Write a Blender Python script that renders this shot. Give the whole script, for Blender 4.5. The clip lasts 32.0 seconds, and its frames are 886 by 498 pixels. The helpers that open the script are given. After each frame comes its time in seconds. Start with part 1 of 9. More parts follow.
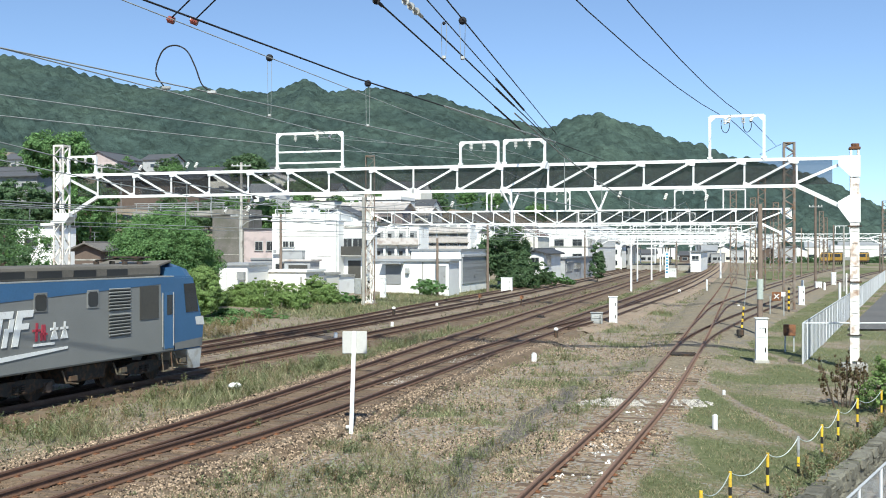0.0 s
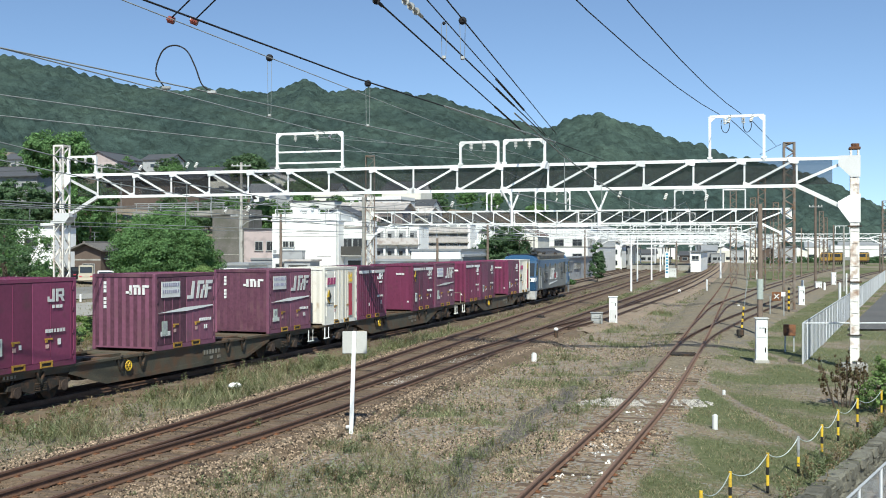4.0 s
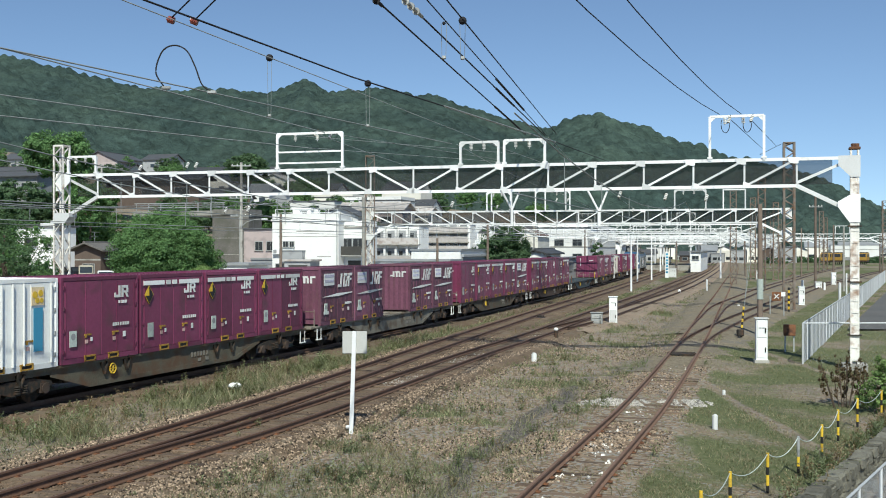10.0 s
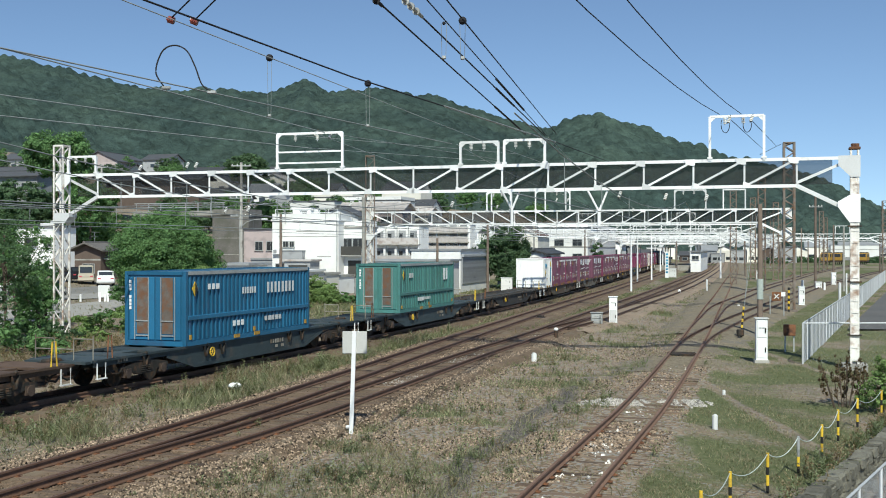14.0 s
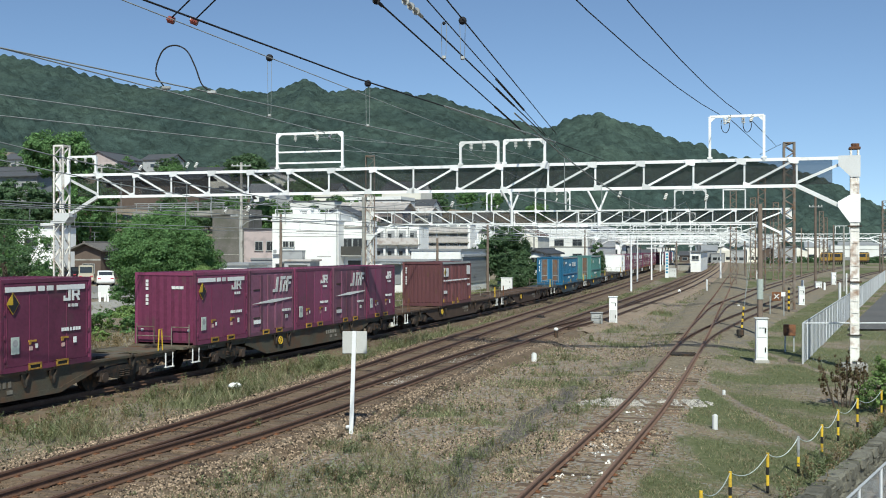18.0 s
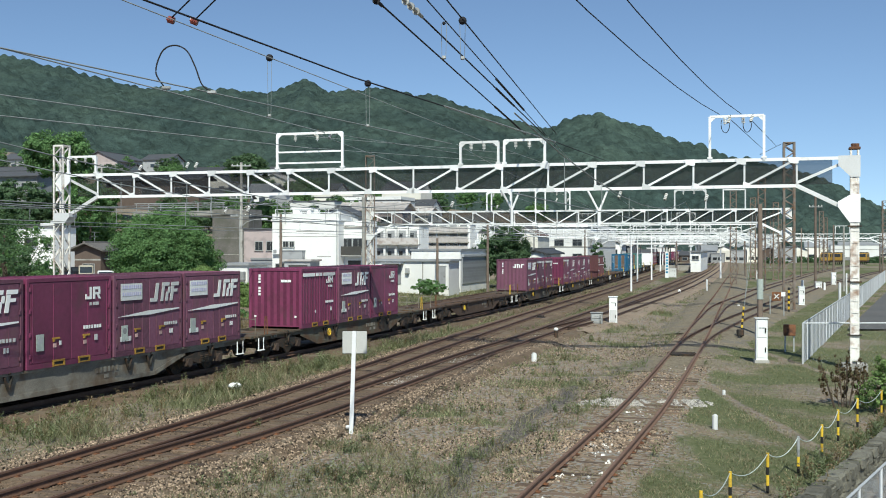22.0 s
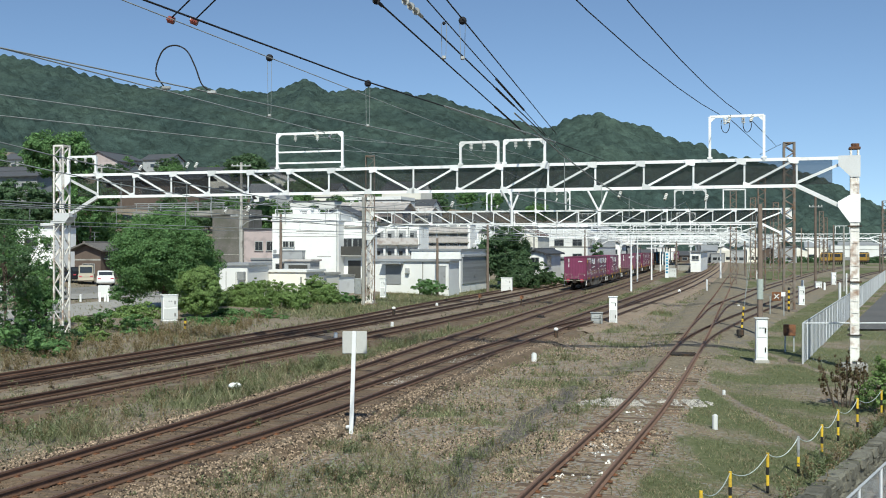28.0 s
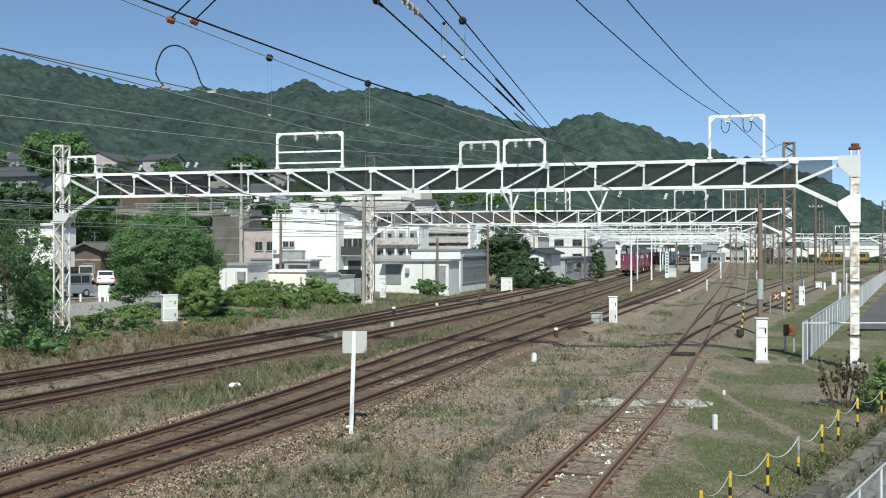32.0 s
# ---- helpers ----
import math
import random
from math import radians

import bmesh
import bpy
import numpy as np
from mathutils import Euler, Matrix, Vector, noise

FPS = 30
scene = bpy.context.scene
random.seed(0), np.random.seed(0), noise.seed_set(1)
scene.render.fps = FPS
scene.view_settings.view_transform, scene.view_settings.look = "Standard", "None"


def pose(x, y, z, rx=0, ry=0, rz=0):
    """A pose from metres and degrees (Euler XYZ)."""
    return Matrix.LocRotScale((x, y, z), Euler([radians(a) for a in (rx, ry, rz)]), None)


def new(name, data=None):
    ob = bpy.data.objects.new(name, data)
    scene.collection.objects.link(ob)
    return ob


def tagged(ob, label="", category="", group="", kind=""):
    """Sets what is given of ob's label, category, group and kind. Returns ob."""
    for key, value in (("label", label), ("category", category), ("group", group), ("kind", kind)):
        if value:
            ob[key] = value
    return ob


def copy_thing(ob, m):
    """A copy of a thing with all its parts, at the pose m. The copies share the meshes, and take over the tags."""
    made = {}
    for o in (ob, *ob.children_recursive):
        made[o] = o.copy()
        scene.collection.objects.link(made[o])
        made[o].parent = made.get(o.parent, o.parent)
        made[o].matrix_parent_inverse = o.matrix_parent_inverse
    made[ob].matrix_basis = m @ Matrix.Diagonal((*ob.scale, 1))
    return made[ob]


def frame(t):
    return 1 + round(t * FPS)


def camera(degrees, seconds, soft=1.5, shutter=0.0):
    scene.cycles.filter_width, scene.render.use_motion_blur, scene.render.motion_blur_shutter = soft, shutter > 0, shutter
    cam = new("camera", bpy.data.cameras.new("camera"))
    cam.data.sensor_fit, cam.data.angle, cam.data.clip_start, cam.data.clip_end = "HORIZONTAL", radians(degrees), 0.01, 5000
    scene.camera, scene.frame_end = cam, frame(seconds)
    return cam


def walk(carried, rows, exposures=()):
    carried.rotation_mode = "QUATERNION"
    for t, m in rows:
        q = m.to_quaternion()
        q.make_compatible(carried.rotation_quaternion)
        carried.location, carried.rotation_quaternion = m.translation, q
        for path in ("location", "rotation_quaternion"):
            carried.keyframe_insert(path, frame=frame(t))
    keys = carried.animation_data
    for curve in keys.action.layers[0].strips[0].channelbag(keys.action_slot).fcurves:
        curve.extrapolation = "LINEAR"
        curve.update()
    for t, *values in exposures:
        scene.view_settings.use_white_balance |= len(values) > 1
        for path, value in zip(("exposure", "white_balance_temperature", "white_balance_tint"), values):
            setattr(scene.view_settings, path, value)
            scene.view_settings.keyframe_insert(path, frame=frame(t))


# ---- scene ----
cam = camera(44.92, 32.0, soft=1.0)
EYE_HEIGHT = 4.32
walk(cam, [(0.0, pose(0, 0, EYE_HEIGHT, 90, 0, 0)), (32.0, pose(0, 0, EYE_HEIGHT, 90, 0, 0))],
     [(0.0, 0.73, 6500, 7), (2.0, 0.7, 6500, 7), (3.4, 0.6, 6500, 6.5), (5.4, 0.2, 6500, 5), (32.0, 0.2, 6500, 5)])

# ---- daylight: clear sky, sun behind the camera ----
SUN_HEIGHT, SUN_TURN = 46.0, 4.0
world = bpy.data.worlds.new("sky")
scene.world = world
world.use_nodes = True
sky = world.node_tree.nodes.new("ShaderNodeTexSky")
sky.sky_type, sky.sun_disc = "NISHITA", False
sky.sun_elevation, sky.sun_rotation = radians(SUN_HEIGHT), radians(180 + SUN_TURN)
sky.air_density, sky.dust_density, sky.ozone_density, sky.altitude = 1.0, 0.15, 2.8, 2200.0
backlight = world.node_tree.nodes["Background"]
backlight.inputs["Strength"].default_value = 0.107
rays, lifted = world.node_tree.nodes.new("ShaderNodeTexCoord"), world.node_tree.nodes.new("ShaderNodeVectorMath")
lifted.operation, lifted.inputs[1].default_value = "ADD", (0, 0, 0.05)
world.node_tree.links.new(rays.outputs["Generated"], lifted.inputs[0])
world.node_tree.links.new(lifted.outputs[0], sky.inputs["Vector"])
world.node_tree.links.new(sky.outputs[0], backlight.inputs["Color"])
sun = new("sun", bpy.data.lights.new("sun", "SUN"))
sun.data.energy, sun.data.angle, sun.data.color = 4.2, radians(0.55), (0.985, 0.965, 0.86)
sun.rotation_euler = (radians(90 - SUN_HEIGHT), 0, radians(SUN_TURN))


# ---- materials ----
def mat(name, base, rough=0.7, metal=0.0, vary=0.3, scale=1.5, fine=25.0, bump=0.15, each=0.12, dirt=None, dirt_at=0.6, island=False, spec=0.4):
    """A painted, mineral or living surface: two scales of noise, fine relief, a patchy second colour, a shift from thing to thing."""
    m = bpy.data.materials.new(name)
    m.use_nodes = True
    n, link = m.node_tree.nodes, m.node_tree.links.new
    bsdf = n["Principled BSDF"]
    bsdf.inputs["Roughness"].default_value = rough
    bsdf.inputs["Metallic"].default_value = metal
    bsdf.inputs["Specular IOR Level"].default_value = spec
    where, info = n.new("ShaderNodeTexCoord"), n.new("ShaderNodeObjectInfo")
    big, small = n.new("ShaderNodeTexNoise"), n.new("ShaderNodeTexNoise")
    for tex, s, d in ((big, scale, 4.0), (small, fine, 3.0)):
        tex.noise_dimensions = "4D"
        tex.inputs["Scale"].default_value, tex.inputs["Detail"].default_value = s, d
        link(where.outputs["Object"], tex.inputs["Vector"])
    shift = n.new("ShaderNodeMath")
    shift.operation, shift.inputs[1].default_value = "MULTIPLY", 37.0
    link(info.outputs["Random"], shift.inputs[0])
    link(shift.outputs[0], big.inputs["W"])
    link(shift.outputs[0], small.inputs["W"])
    both = n.new("ShaderNodeMath")
    both.operation = "ADD"
    link(big.outputs["Fac"], both.inputs[0])
    link(small.outputs["Fac"], both.inputs[1])
    lone = n.new("ShaderNodeMath")
    lone.operation, lone.inputs[1].default_value, lone.inputs[2].default_value = "MULTIPLY_ADD", each * 4, -each * 2
    if island:
        geo = n.new("ShaderNodeNewGeometry")
        link(geo.outputs["Random Per Island"], lone.inputs[0])
    else:
        link(info.outputs["Random"], lone.inputs[0])
    span = n.new("ShaderNodeMapRange")
    span.inputs["From Min"].default_value, span.inputs["From Max"].default_value = 0.6, 1.4
    span.inputs["To Min"].default_value, span.inputs["To Max"].default_value = 1 - vary, 1 + vary
    link(both.outputs[0], span.inputs["Value"])
    total = n.new("ShaderNodeMath")
    total.operation = "ADD"
    link(span.outputs[0], total.inputs[0])
    link(lone.outputs[0], total.inputs[1])
    tint = n.new("ShaderNodeMix")
    tint.data_type, tint.blend_type = "RGBA", "MULTIPLY"
    tint.inputs["Factor"].default_value = 1.0
    tint.inputs["A"].default_value = (*base, 1)
    link(total.outputs[0], tint.inputs["B"])
    out = tint.outputs["Result"]
    if dirt:
        stain = n.new("ShaderNodeTexNoise")
        stain.noise_dimensions = "4D"
        stain.inputs["Scale"].default_value, stain.inputs["Detail"].default_value = scale * 1.7, 6.0
        link(where.outputs["Object"], stain.inputs["Vector"])
        link(shift.outputs[0], stain.inputs["W"])
        mask = n.new("ShaderNodeMapRange")
        mask.inputs["From Min"].default_value, mask.inputs["From Max"].default_value = dirt_at - 0.08, dirt_at + 0.1
        link(stain.outputs["Fac"], mask.inputs["Value"])
        blend = n.new("ShaderNodeMix")
        blend.data_type = "RGBA"
        blend.inputs["B"].default_value = (*dirt, 1)
        link(mask.outputs[0], blend.inputs["Factor"])
        link(out, blend.inputs["A"])
        out = blend.outputs["Result"]
    link(out, bsdf.inputs["Base Color"])
    if bump:
        relief = n.new("ShaderNodeBump")
        relief.inputs["Strength"].default_value, relief.inputs["Distance"].default_value = bump, 0.02
        link(both.outputs[0], relief.inputs["Height"])
        link(relief.outputs[0], bsdf.inputs["Normal"])
    return m


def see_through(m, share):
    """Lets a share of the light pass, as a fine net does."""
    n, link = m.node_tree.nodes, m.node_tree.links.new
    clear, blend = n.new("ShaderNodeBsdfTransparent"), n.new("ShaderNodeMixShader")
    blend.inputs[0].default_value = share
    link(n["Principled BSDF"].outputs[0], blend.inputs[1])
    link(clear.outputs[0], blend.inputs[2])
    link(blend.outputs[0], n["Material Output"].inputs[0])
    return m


def leaf_mat(name, base, each=0.35):
    m = mat(name, base, 0.75, vary=0.35, scale=0.5, fine=4.0, bump=0, each=each, island=True, spec=0.12)
    n, link = m.node_tree.nodes, m.node_tree.links.new
    thin, blend = n.new("ShaderNodeBsdfTranslucent"), n.new("ShaderNodeMixShader")
    thin.inputs["Color"].default_value = (base[0] * 1.3, base[1] * 1.4, base[2] * 0.8, 1)
    blend.inputs[0].default_value = 0.38
    link(n["Principled BSDF"].outputs[0], blend.inputs[1])
    link(thin.outputs[0], blend.inputs[2])
    link(blend.outputs[0], n["Material Output"].inputs[0])
    return m


WINE = mat("wine_paint", (0.168, 0.036, 0.082), 0.42, vary=0.22, scale=0.8, fine=9, bump=0.12, each=0.16, dirt=(0.1, 0.044, 0.055), dirt_at=0.63)
WINE_OLD = mat("faded_wine_paint", (0.16, 0.062, 0.1), 0.55, vary=0.3, scale=0.9, fine=9, bump=0.15, each=0.2, dirt=(0.15, 0.075, 0.09), dirt_at=0.6)
BROWN_PAINT = mat("brown_paint", (0.14, 0.055, 0.06), 0.55, vary=0.25, scale=0.9, dirt=(0.1, 0.05, 0.035), dirt_at=0.62)
TEAL_PAINT = mat("teal_paint", (0.068, 0.195, 0.18), 0.5, vary=0.25, scale=0.7, dirt=(0.07, 0.12, 0.1), dirt_at=0.64)
BLUE_PAINT = mat("blue_paint", (0.02, 0.125, 0.235), 0.42, vary=0.22, scale=0.7, dirt=(0.04, 0.08, 0.15), dirt_at=0.66)
LOCO_BLUE = mat("locomotive_blue", (0.04, 0.112, 0.225), 0.35, vary=0.15, scale=0.5, bump=0.03)
LOCO_GREY = mat("locomotive_grey", (0.195, 0.2, 0.195), 0.42, vary=0.15, scale=0.6, bump=0.04, dirt=(0.14, 0.14, 0.13), dirt_at=0.68)
LOCO_DARK = mat("dark_roof_grey", (0.06, 0.058, 0.052), 0.7, vary=0.3, scale=1.0)
CREAM_CONTAINER = mat("cream_paint", (0.7, 0.68, 0.62), 0.5, vary=0.12, scale=0.8, dirt=(0.42, 0.3, 0.18), dirt_at=0.7)
WHITE_PAINT = mat("white_paint", (0.78, 0.79, 0.78), 0.5, vary=0.1, scale=0.8, dirt=(0.55, 0.52, 0.46), dirt_at=0.72)
MARK_WHITE = mat("white_marking", (0.74, 0.75, 0.74), 0.5, vary=0.1, scale=5, bump=0, dirt=(0.45, 0.4, 0.42), dirt_at=0.7)
MARK_PALE = mat("pale_plate", (0.5, 0.56, 0.52), 0.5, vary=0.2, scale=6, bump=0)
MARK_RED = mat("red_marking", (0.5, 0.06, 0.09), 0.5, vary=0.1, bump=0)
MARK_BLUE = mat("blue_marking", (0.05, 0.25, 0.4), 0.5, vary=0.1, bump=0)
MARK_YELLOW = mat("yellow_paint", (0.72, 0.48, 0.045), 0.5, vary=0.2, scale=4, dirt=(0.25, 0.14, 0.04), dirt_at=0.62)
MARK_BLACK = mat("black_paint", (0.02, 0.02, 0.02), 0.5, vary=0.2, bump=0)
RUST_YELLOW = mat("dirty_yellow_steel", (0.36, 0.21, 0.04), 0.6, vary=0.4, scale=8)
STEEL_DARK = mat("dark_running_gear", (0.03, 0.027, 0.023), 0.8, vary=0.5, scale=4, fine=20, dirt=(0.09, 0.05, 0.03), dirt_at=0.55)
WAGON_OLIVE = mat("dusty_olive_grey_frame", (0.1, 0.09, 0.066), 0.78, vary=0.4, scale=1.2, dirt=(0.12, 0.07, 0.042), dirt_at=0.52)
WAGON_TEAL = mat("slate_blue_frame", (0.042, 0.06, 0.068), 0.65, vary=0.3, scale=1.2, dirt=(0.09, 0.08, 0.07), dirt_at=0.62)
WAGON_BROWN = mat("rust_brown_frame", (0.1, 0.064, 0.044), 0.8, vary=0.35, scale=1.2, dirt=(0.08, 0.05, 0.035), dirt_at=0.58)
WAGON_BLACK = mat("sooty_dark_frame", (0.045, 0.043, 0.04), 0.75, vary=0.35, scale=1.2, dirt=(0.085, 0.06, 0.042), dirt_at=0.62)
SKIRT_PALE = mat("pale_skirt_paint", (0.52, 0.53, 0.53), 0.5, vary=0.15, scale=1.5, dirt=(0.3, 0.27, 0.23), dirt_at=0.6)
WAGON_GREY = mat("light_grey_frame", (0.27, 0.25, 0.21), 0.7, vary=0.3, scale=1.0, dirt=(0.13, 0.095, 0.065), dirt_at=0.54)
GALVANISED = mat("galvanised_steel", (0.42, 0.43, 0.42), 0.5, metal=0.4, vary=0.25, scale=3)
GANTRY_WHITE = mat("white_gantry_paint", (0.76, 0.77, 0.77), 0.45, vary=0.1, scale=0.8, dirt=(0.5, 0.42, 0.33), dirt_at=0.74)
GANTRY_RUSTY = mat("peeling_white_paint_over_rust", (0.66, 0.64, 0.6), 0.65, vary=0.2, scale=1.5, dirt=(0.28, 0.14, 0.07), dirt_at=0.58)
LATTICE_GREY = mat("weathered_lattice_steel", (0.17, 0.145, 0.125), 0.7, vary=0.3, scale=2, dirt=(0.17, 0.09, 0.05), dirt_at=0.55)
RUSTED = mat("rusted_steel", (0.19, 0.085, 0.042), 0.85, vary=0.4, scale=3, fine=30, dirt=(0.07, 0.035, 0.025), dirt_at=0.55)
RAIL_RUST = mat("flaky_rusty_rail", (0.165, 0.098, 0.068), 0.75, vary=0.4, scale=4, fine=30, bump=0.15)
RAIL_STEEL = mat("rusty_rail", (0.108, 0.061, 0.041), 0.6, vary=0.35, scale=4, fine=30, bump=0.1)
SLEEPER_WOOD = mat("weathered_wooden_sleeper", (0.125, 0.088, 0.063), 0.9, vary=0.45, scale=3, fine=35, bump=0.4, each=0.25)
WIRE_DARK = mat("dark_cable", (0.016, 0.016, 0.019), 0.85, vary=0.2, bump=0)
WIRE_GREY = mat("grey_wire", (0.26, 0.28, 0.28), 0.5, metal=0.0, vary=0.2, bump=0)
PORCELAIN = mat("white_porcelain", (0.75, 0.75, 0.72), 0.25, vary=0.1, bump=0)
RED_BROWN = mat("red_brown_insulator", (0.22, 0.05, 0.035), 0.35, vary=0.2, bump=0)
WOOD_POLE = mat("weathered_wooden_pole", (0.17, 0.13, 0.105), 0.85, vary=0.35, scale=3, fine=30, bump=0.3)
CONCRETE = mat("weathered_concrete", (0.36, 0.35, 0.32), 0.85, vary=0.25, scale=0.7, fine=12, bump=0.3, dirt=(0.2, 0.19, 0.17), dirt_at=0.6)
SLOPE_CONCRETE = mat("mossy_dark_concrete", (0.19, 0.18, 0.165), 0.9, vary=0.3, scale=0.5, fine=8, bump=0.3, dirt=(0.11, 0.11, 0.09), dirt_at=0.55)
CREAM_WALL = mat("cream_rendered_wall", (0.8, 0.77, 0.69), 0.85, vary=0.1, scale=0.5, dirt=(0.62, 0.58, 0.5), dirt_at=0.68)
WHITE_WALL = mat("white_rendered_wall", (0.86, 0.86, 0.84), 0.8, vary=0.08, scale=0.4, dirt=(0.68, 0.66, 0.62), dirt_at=0.68)
PALE_ROOF = mat("pale_sheet_roof", (0.5, 0.47, 0.45), 0.6, vary=0.15, scale=0.8, dirt=(0.36, 0.3, 0.27), dirt_at=0.6)
PINK_WALL = mat("pinkish_grey_wall", (0.42, 0.35, 0.34), 0.85, vary=0.15, scale=0.5, dirt=(0.3, 0.26, 0.25), dirt_at=0.6)
GREY_WALL = mat("grey_cladding", (0.33, 0.34, 0.35), 0.75, vary=0.15, scale=0.6, dirt=(0.22, 0.22, 0.22), dirt_at=0.62)
BROWN_WALL = mat("brown_timber_wall", (0.105, 0.078, 0.064), 0.85, vary=0.25, scale=1.0)
ROOF_TILE = mat("dark_grey_roof_tiles", (0.075, 0.078, 0.085), 0.6, vary=0.3, scale=2.0, fine=10, bump=0.4)
ROOF_WORN = mat("worn_grey_brown_tiles", (0.15, 0.14, 0.13), 0.7, vary=0.3, scale=2.0, fine=10, bump=0.4)
ROOF_BROWN = mat("brown_roof_tiles", (0.14, 0.09, 0.07), 0.7, vary=0.3, scale=2.0, fine=10, bump=0.4)
ROOF_METAL = mat("grey_metal_roof", (0.3, 0.31, 0.32), 0.45, metal=0.2, vary=0.2, scale=1.0)
GLASS_DARK = mat("dark_window_glass", (0.03, 0.035, 0.04), 0.08, vary=0.2, bump=0, spec=0.8)
SHUTTER = mat("grey_roller_shutter", (0.3, 0.31, 0.32), 0.5, vary=0.1, scale=1.5)
STONE_WALL = mat("lichen_grey_stone", (0.145, 0.14, 0.112), 0.9, vary=0.4, scale=3, fine=18, bump=0.5, each=0.2, dirt=(0.13, 0.12, 0.1), dirt_at=0.58)
ASPHALT = mat("asphalt", (0.1, 0.098, 0.095), 0.9, vary=0.2, scale=0.25, fine=60, bump=0.2, dirt=(0.15, 0.14, 0.13), dirt_at=0.62)
ROAD = mat("pale_road", (0.28, 0.27, 0.25), 0.9, vary=0.2, scale=0.3, fine=40, bump=0.2)
BARK = mat("grey_brown_bark", (0.1, 0.075, 0.055), 0.9, vary=0.4, scale=3, fine=20, bump=0.5)
LEAF = leaf_mat("green_leaves", (0.132, 0.235, 0.097), 0.3)
LEAF_DARK = leaf_mat("dark_green_leaves", (0.09, 0.15, 0.078), 0.22)
LEAF_LIGHT = leaf_mat("light_green_leaves", (0.2, 0.29, 0.11), 0.25)
GRASS = leaf_mat("green_grass", (0.215, 0.225, 0.135), 0.4)
GRASS_DRY = leaf_mat("dry_grass", (0.31, 0.265, 0.185), 0.35)
GRAVEL = mat("rust_stained_ballast_stones", (0.255, 0.193, 0.14), 0.9, vary=0.3, scale=0.6, fine=30, bump=0.3, each=0.5, island=True)
PALE_STONES = mat("pale_crushed_stone", (0.4, 0.38, 0.35), 0.9, vary=0.2, scale=1, bump=0.2, each=0.3, island=True)
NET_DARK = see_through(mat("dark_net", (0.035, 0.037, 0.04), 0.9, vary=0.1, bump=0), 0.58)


def ground_mat():
    """Earth with rust-brown ballast, grey dust, dry straw and green patches."""
    m = bpy.data.materials.new("yard_ground")
    m.use_nodes = True
    n, link = m.node_tree.nodes, m.node_tree.links.new
    bsdf = n["Principled BSDF"]
    bsdf.inputs["Roughness"].default_value = 0.95
    bsdf.inputs["Specular IOR Level"].default_value = 0.1
    where = n.new("ShaderNodeTexCoord")

    def noise_tex(scale, detail, rough=0.6):
        t = n.new("ShaderNodeTexNoise")
        t.inputs["Scale"].default_value, t.inputs["Detail"].default_value, t.inputs["Roughness"].default_value = scale, detail, rough
        link(where.outputs["Object"], t.inputs["Vector"])
        return t.outputs["Fac"]

    def over(a, b, mask, lo, hi):
        r = n.new("ShaderNodeMapRange")
        r.inputs["From Min"].default_value, r.inputs["From Max"].default_value = lo, hi
        link(mask, r.inputs["Value"])
        x = n.new("ShaderNodeMix")
        x.data_type = "RGBA"
        link(r.outputs[0], x.inputs["Factor"])
        for socket, c in (("A", a), ("B", b)):
            if isinstance(c, tuple):
                x.inputs[socket].default_value = (*c, 1)
            else:
                link(c, x.inputs[socket])
        return x.outputs["Result"]

    growth = n.new("ShaderNodeAttribute")
    growth.attribute_name = "growth"
    zone = n.new("ShaderNodeSeparateColor")
    link(growth.outputs["Color"], zone.inputs[0])

    def broken(share, *grains):
        """A zone with a ragged edge."""
        out = share
        for scale, amount in grains:
            k = n.new("ShaderNodeMath")
            k.operation, k.inputs[1].default_value = "MULTIPLY_ADD", amount
            link(noise_tex(scale, 5, 0.7), k.inputs[0])
            link(out, k.inputs[2])
            out = k.outputs[0]
        return out

    pebbles = n.new("ShaderNodeTexVoronoi")
    pebbles.inputs["Scale"].default_value = 15
    link(where.outputs["Object"], pebbles.inputs["Vector"])
    shade = n.new("ShaderNodeSeparateColor")
    link(pebbles.outputs["Color"], shade.inputs[0])
    col = over((0.15, 0.128, 0.096), (0.285, 0.245, 0.18), noise_tex(11, 5), 0.35, 0.65)
    col = over(col, (0.19, 0.178, 0.16), noise_tex(0.35, 6), 0.5, 0.66)
    stone = over((0.13, 0.096, 0.07), (0.37, 0.28, 0.2), shade.outputs[0], 0.05, 1.0)
    stone = over(stone, (0.3, 0.29, 0.27), shade.outputs[1], 0.72, 0.74)
    col = over(col, stone, broken(zone.outputs[1], (0.9, 0.7), (5, 0.5)), 0.85, 1.05)
    col = over(col, (0.34, 0.285, 0.2), noise_tex(2.2, 9, 0.8), 0.52, 0.66)
    cinder = over((0.095, 0.087, 0.08), (0.21, 0.19, 0.165), shade.outputs[0], 0.2, 1.0)
    col = over(col, cinder, broken(zone.outputs[2], (1.5, 0.5), (9, 0.5)), 0.8, 1.3)
    grass = over((0.092, 0.112, 0.05), (0.17, 0.178, 0.095), noise_tex(7, 6, 0.75), 0.38, 0.62)
    col = over(col, grass, broken(zone.outputs[0], (0.7, 0.7), (4, 0.5), (22, 0.35)), 1.05, 1.3)
    link(col, bsdf.inputs["Base Color"])
    relief = n.new("ShaderNodeBump")
    relief.inputs["Strength"].default_value, relief.inputs["Distance"].default_value = 0.7, 0.06
    link(noise_tex(14, 7, 0.75), relief.inputs["Height"])
    link(relief.outputs[0], bsdf.inputs["Normal"])
    return m


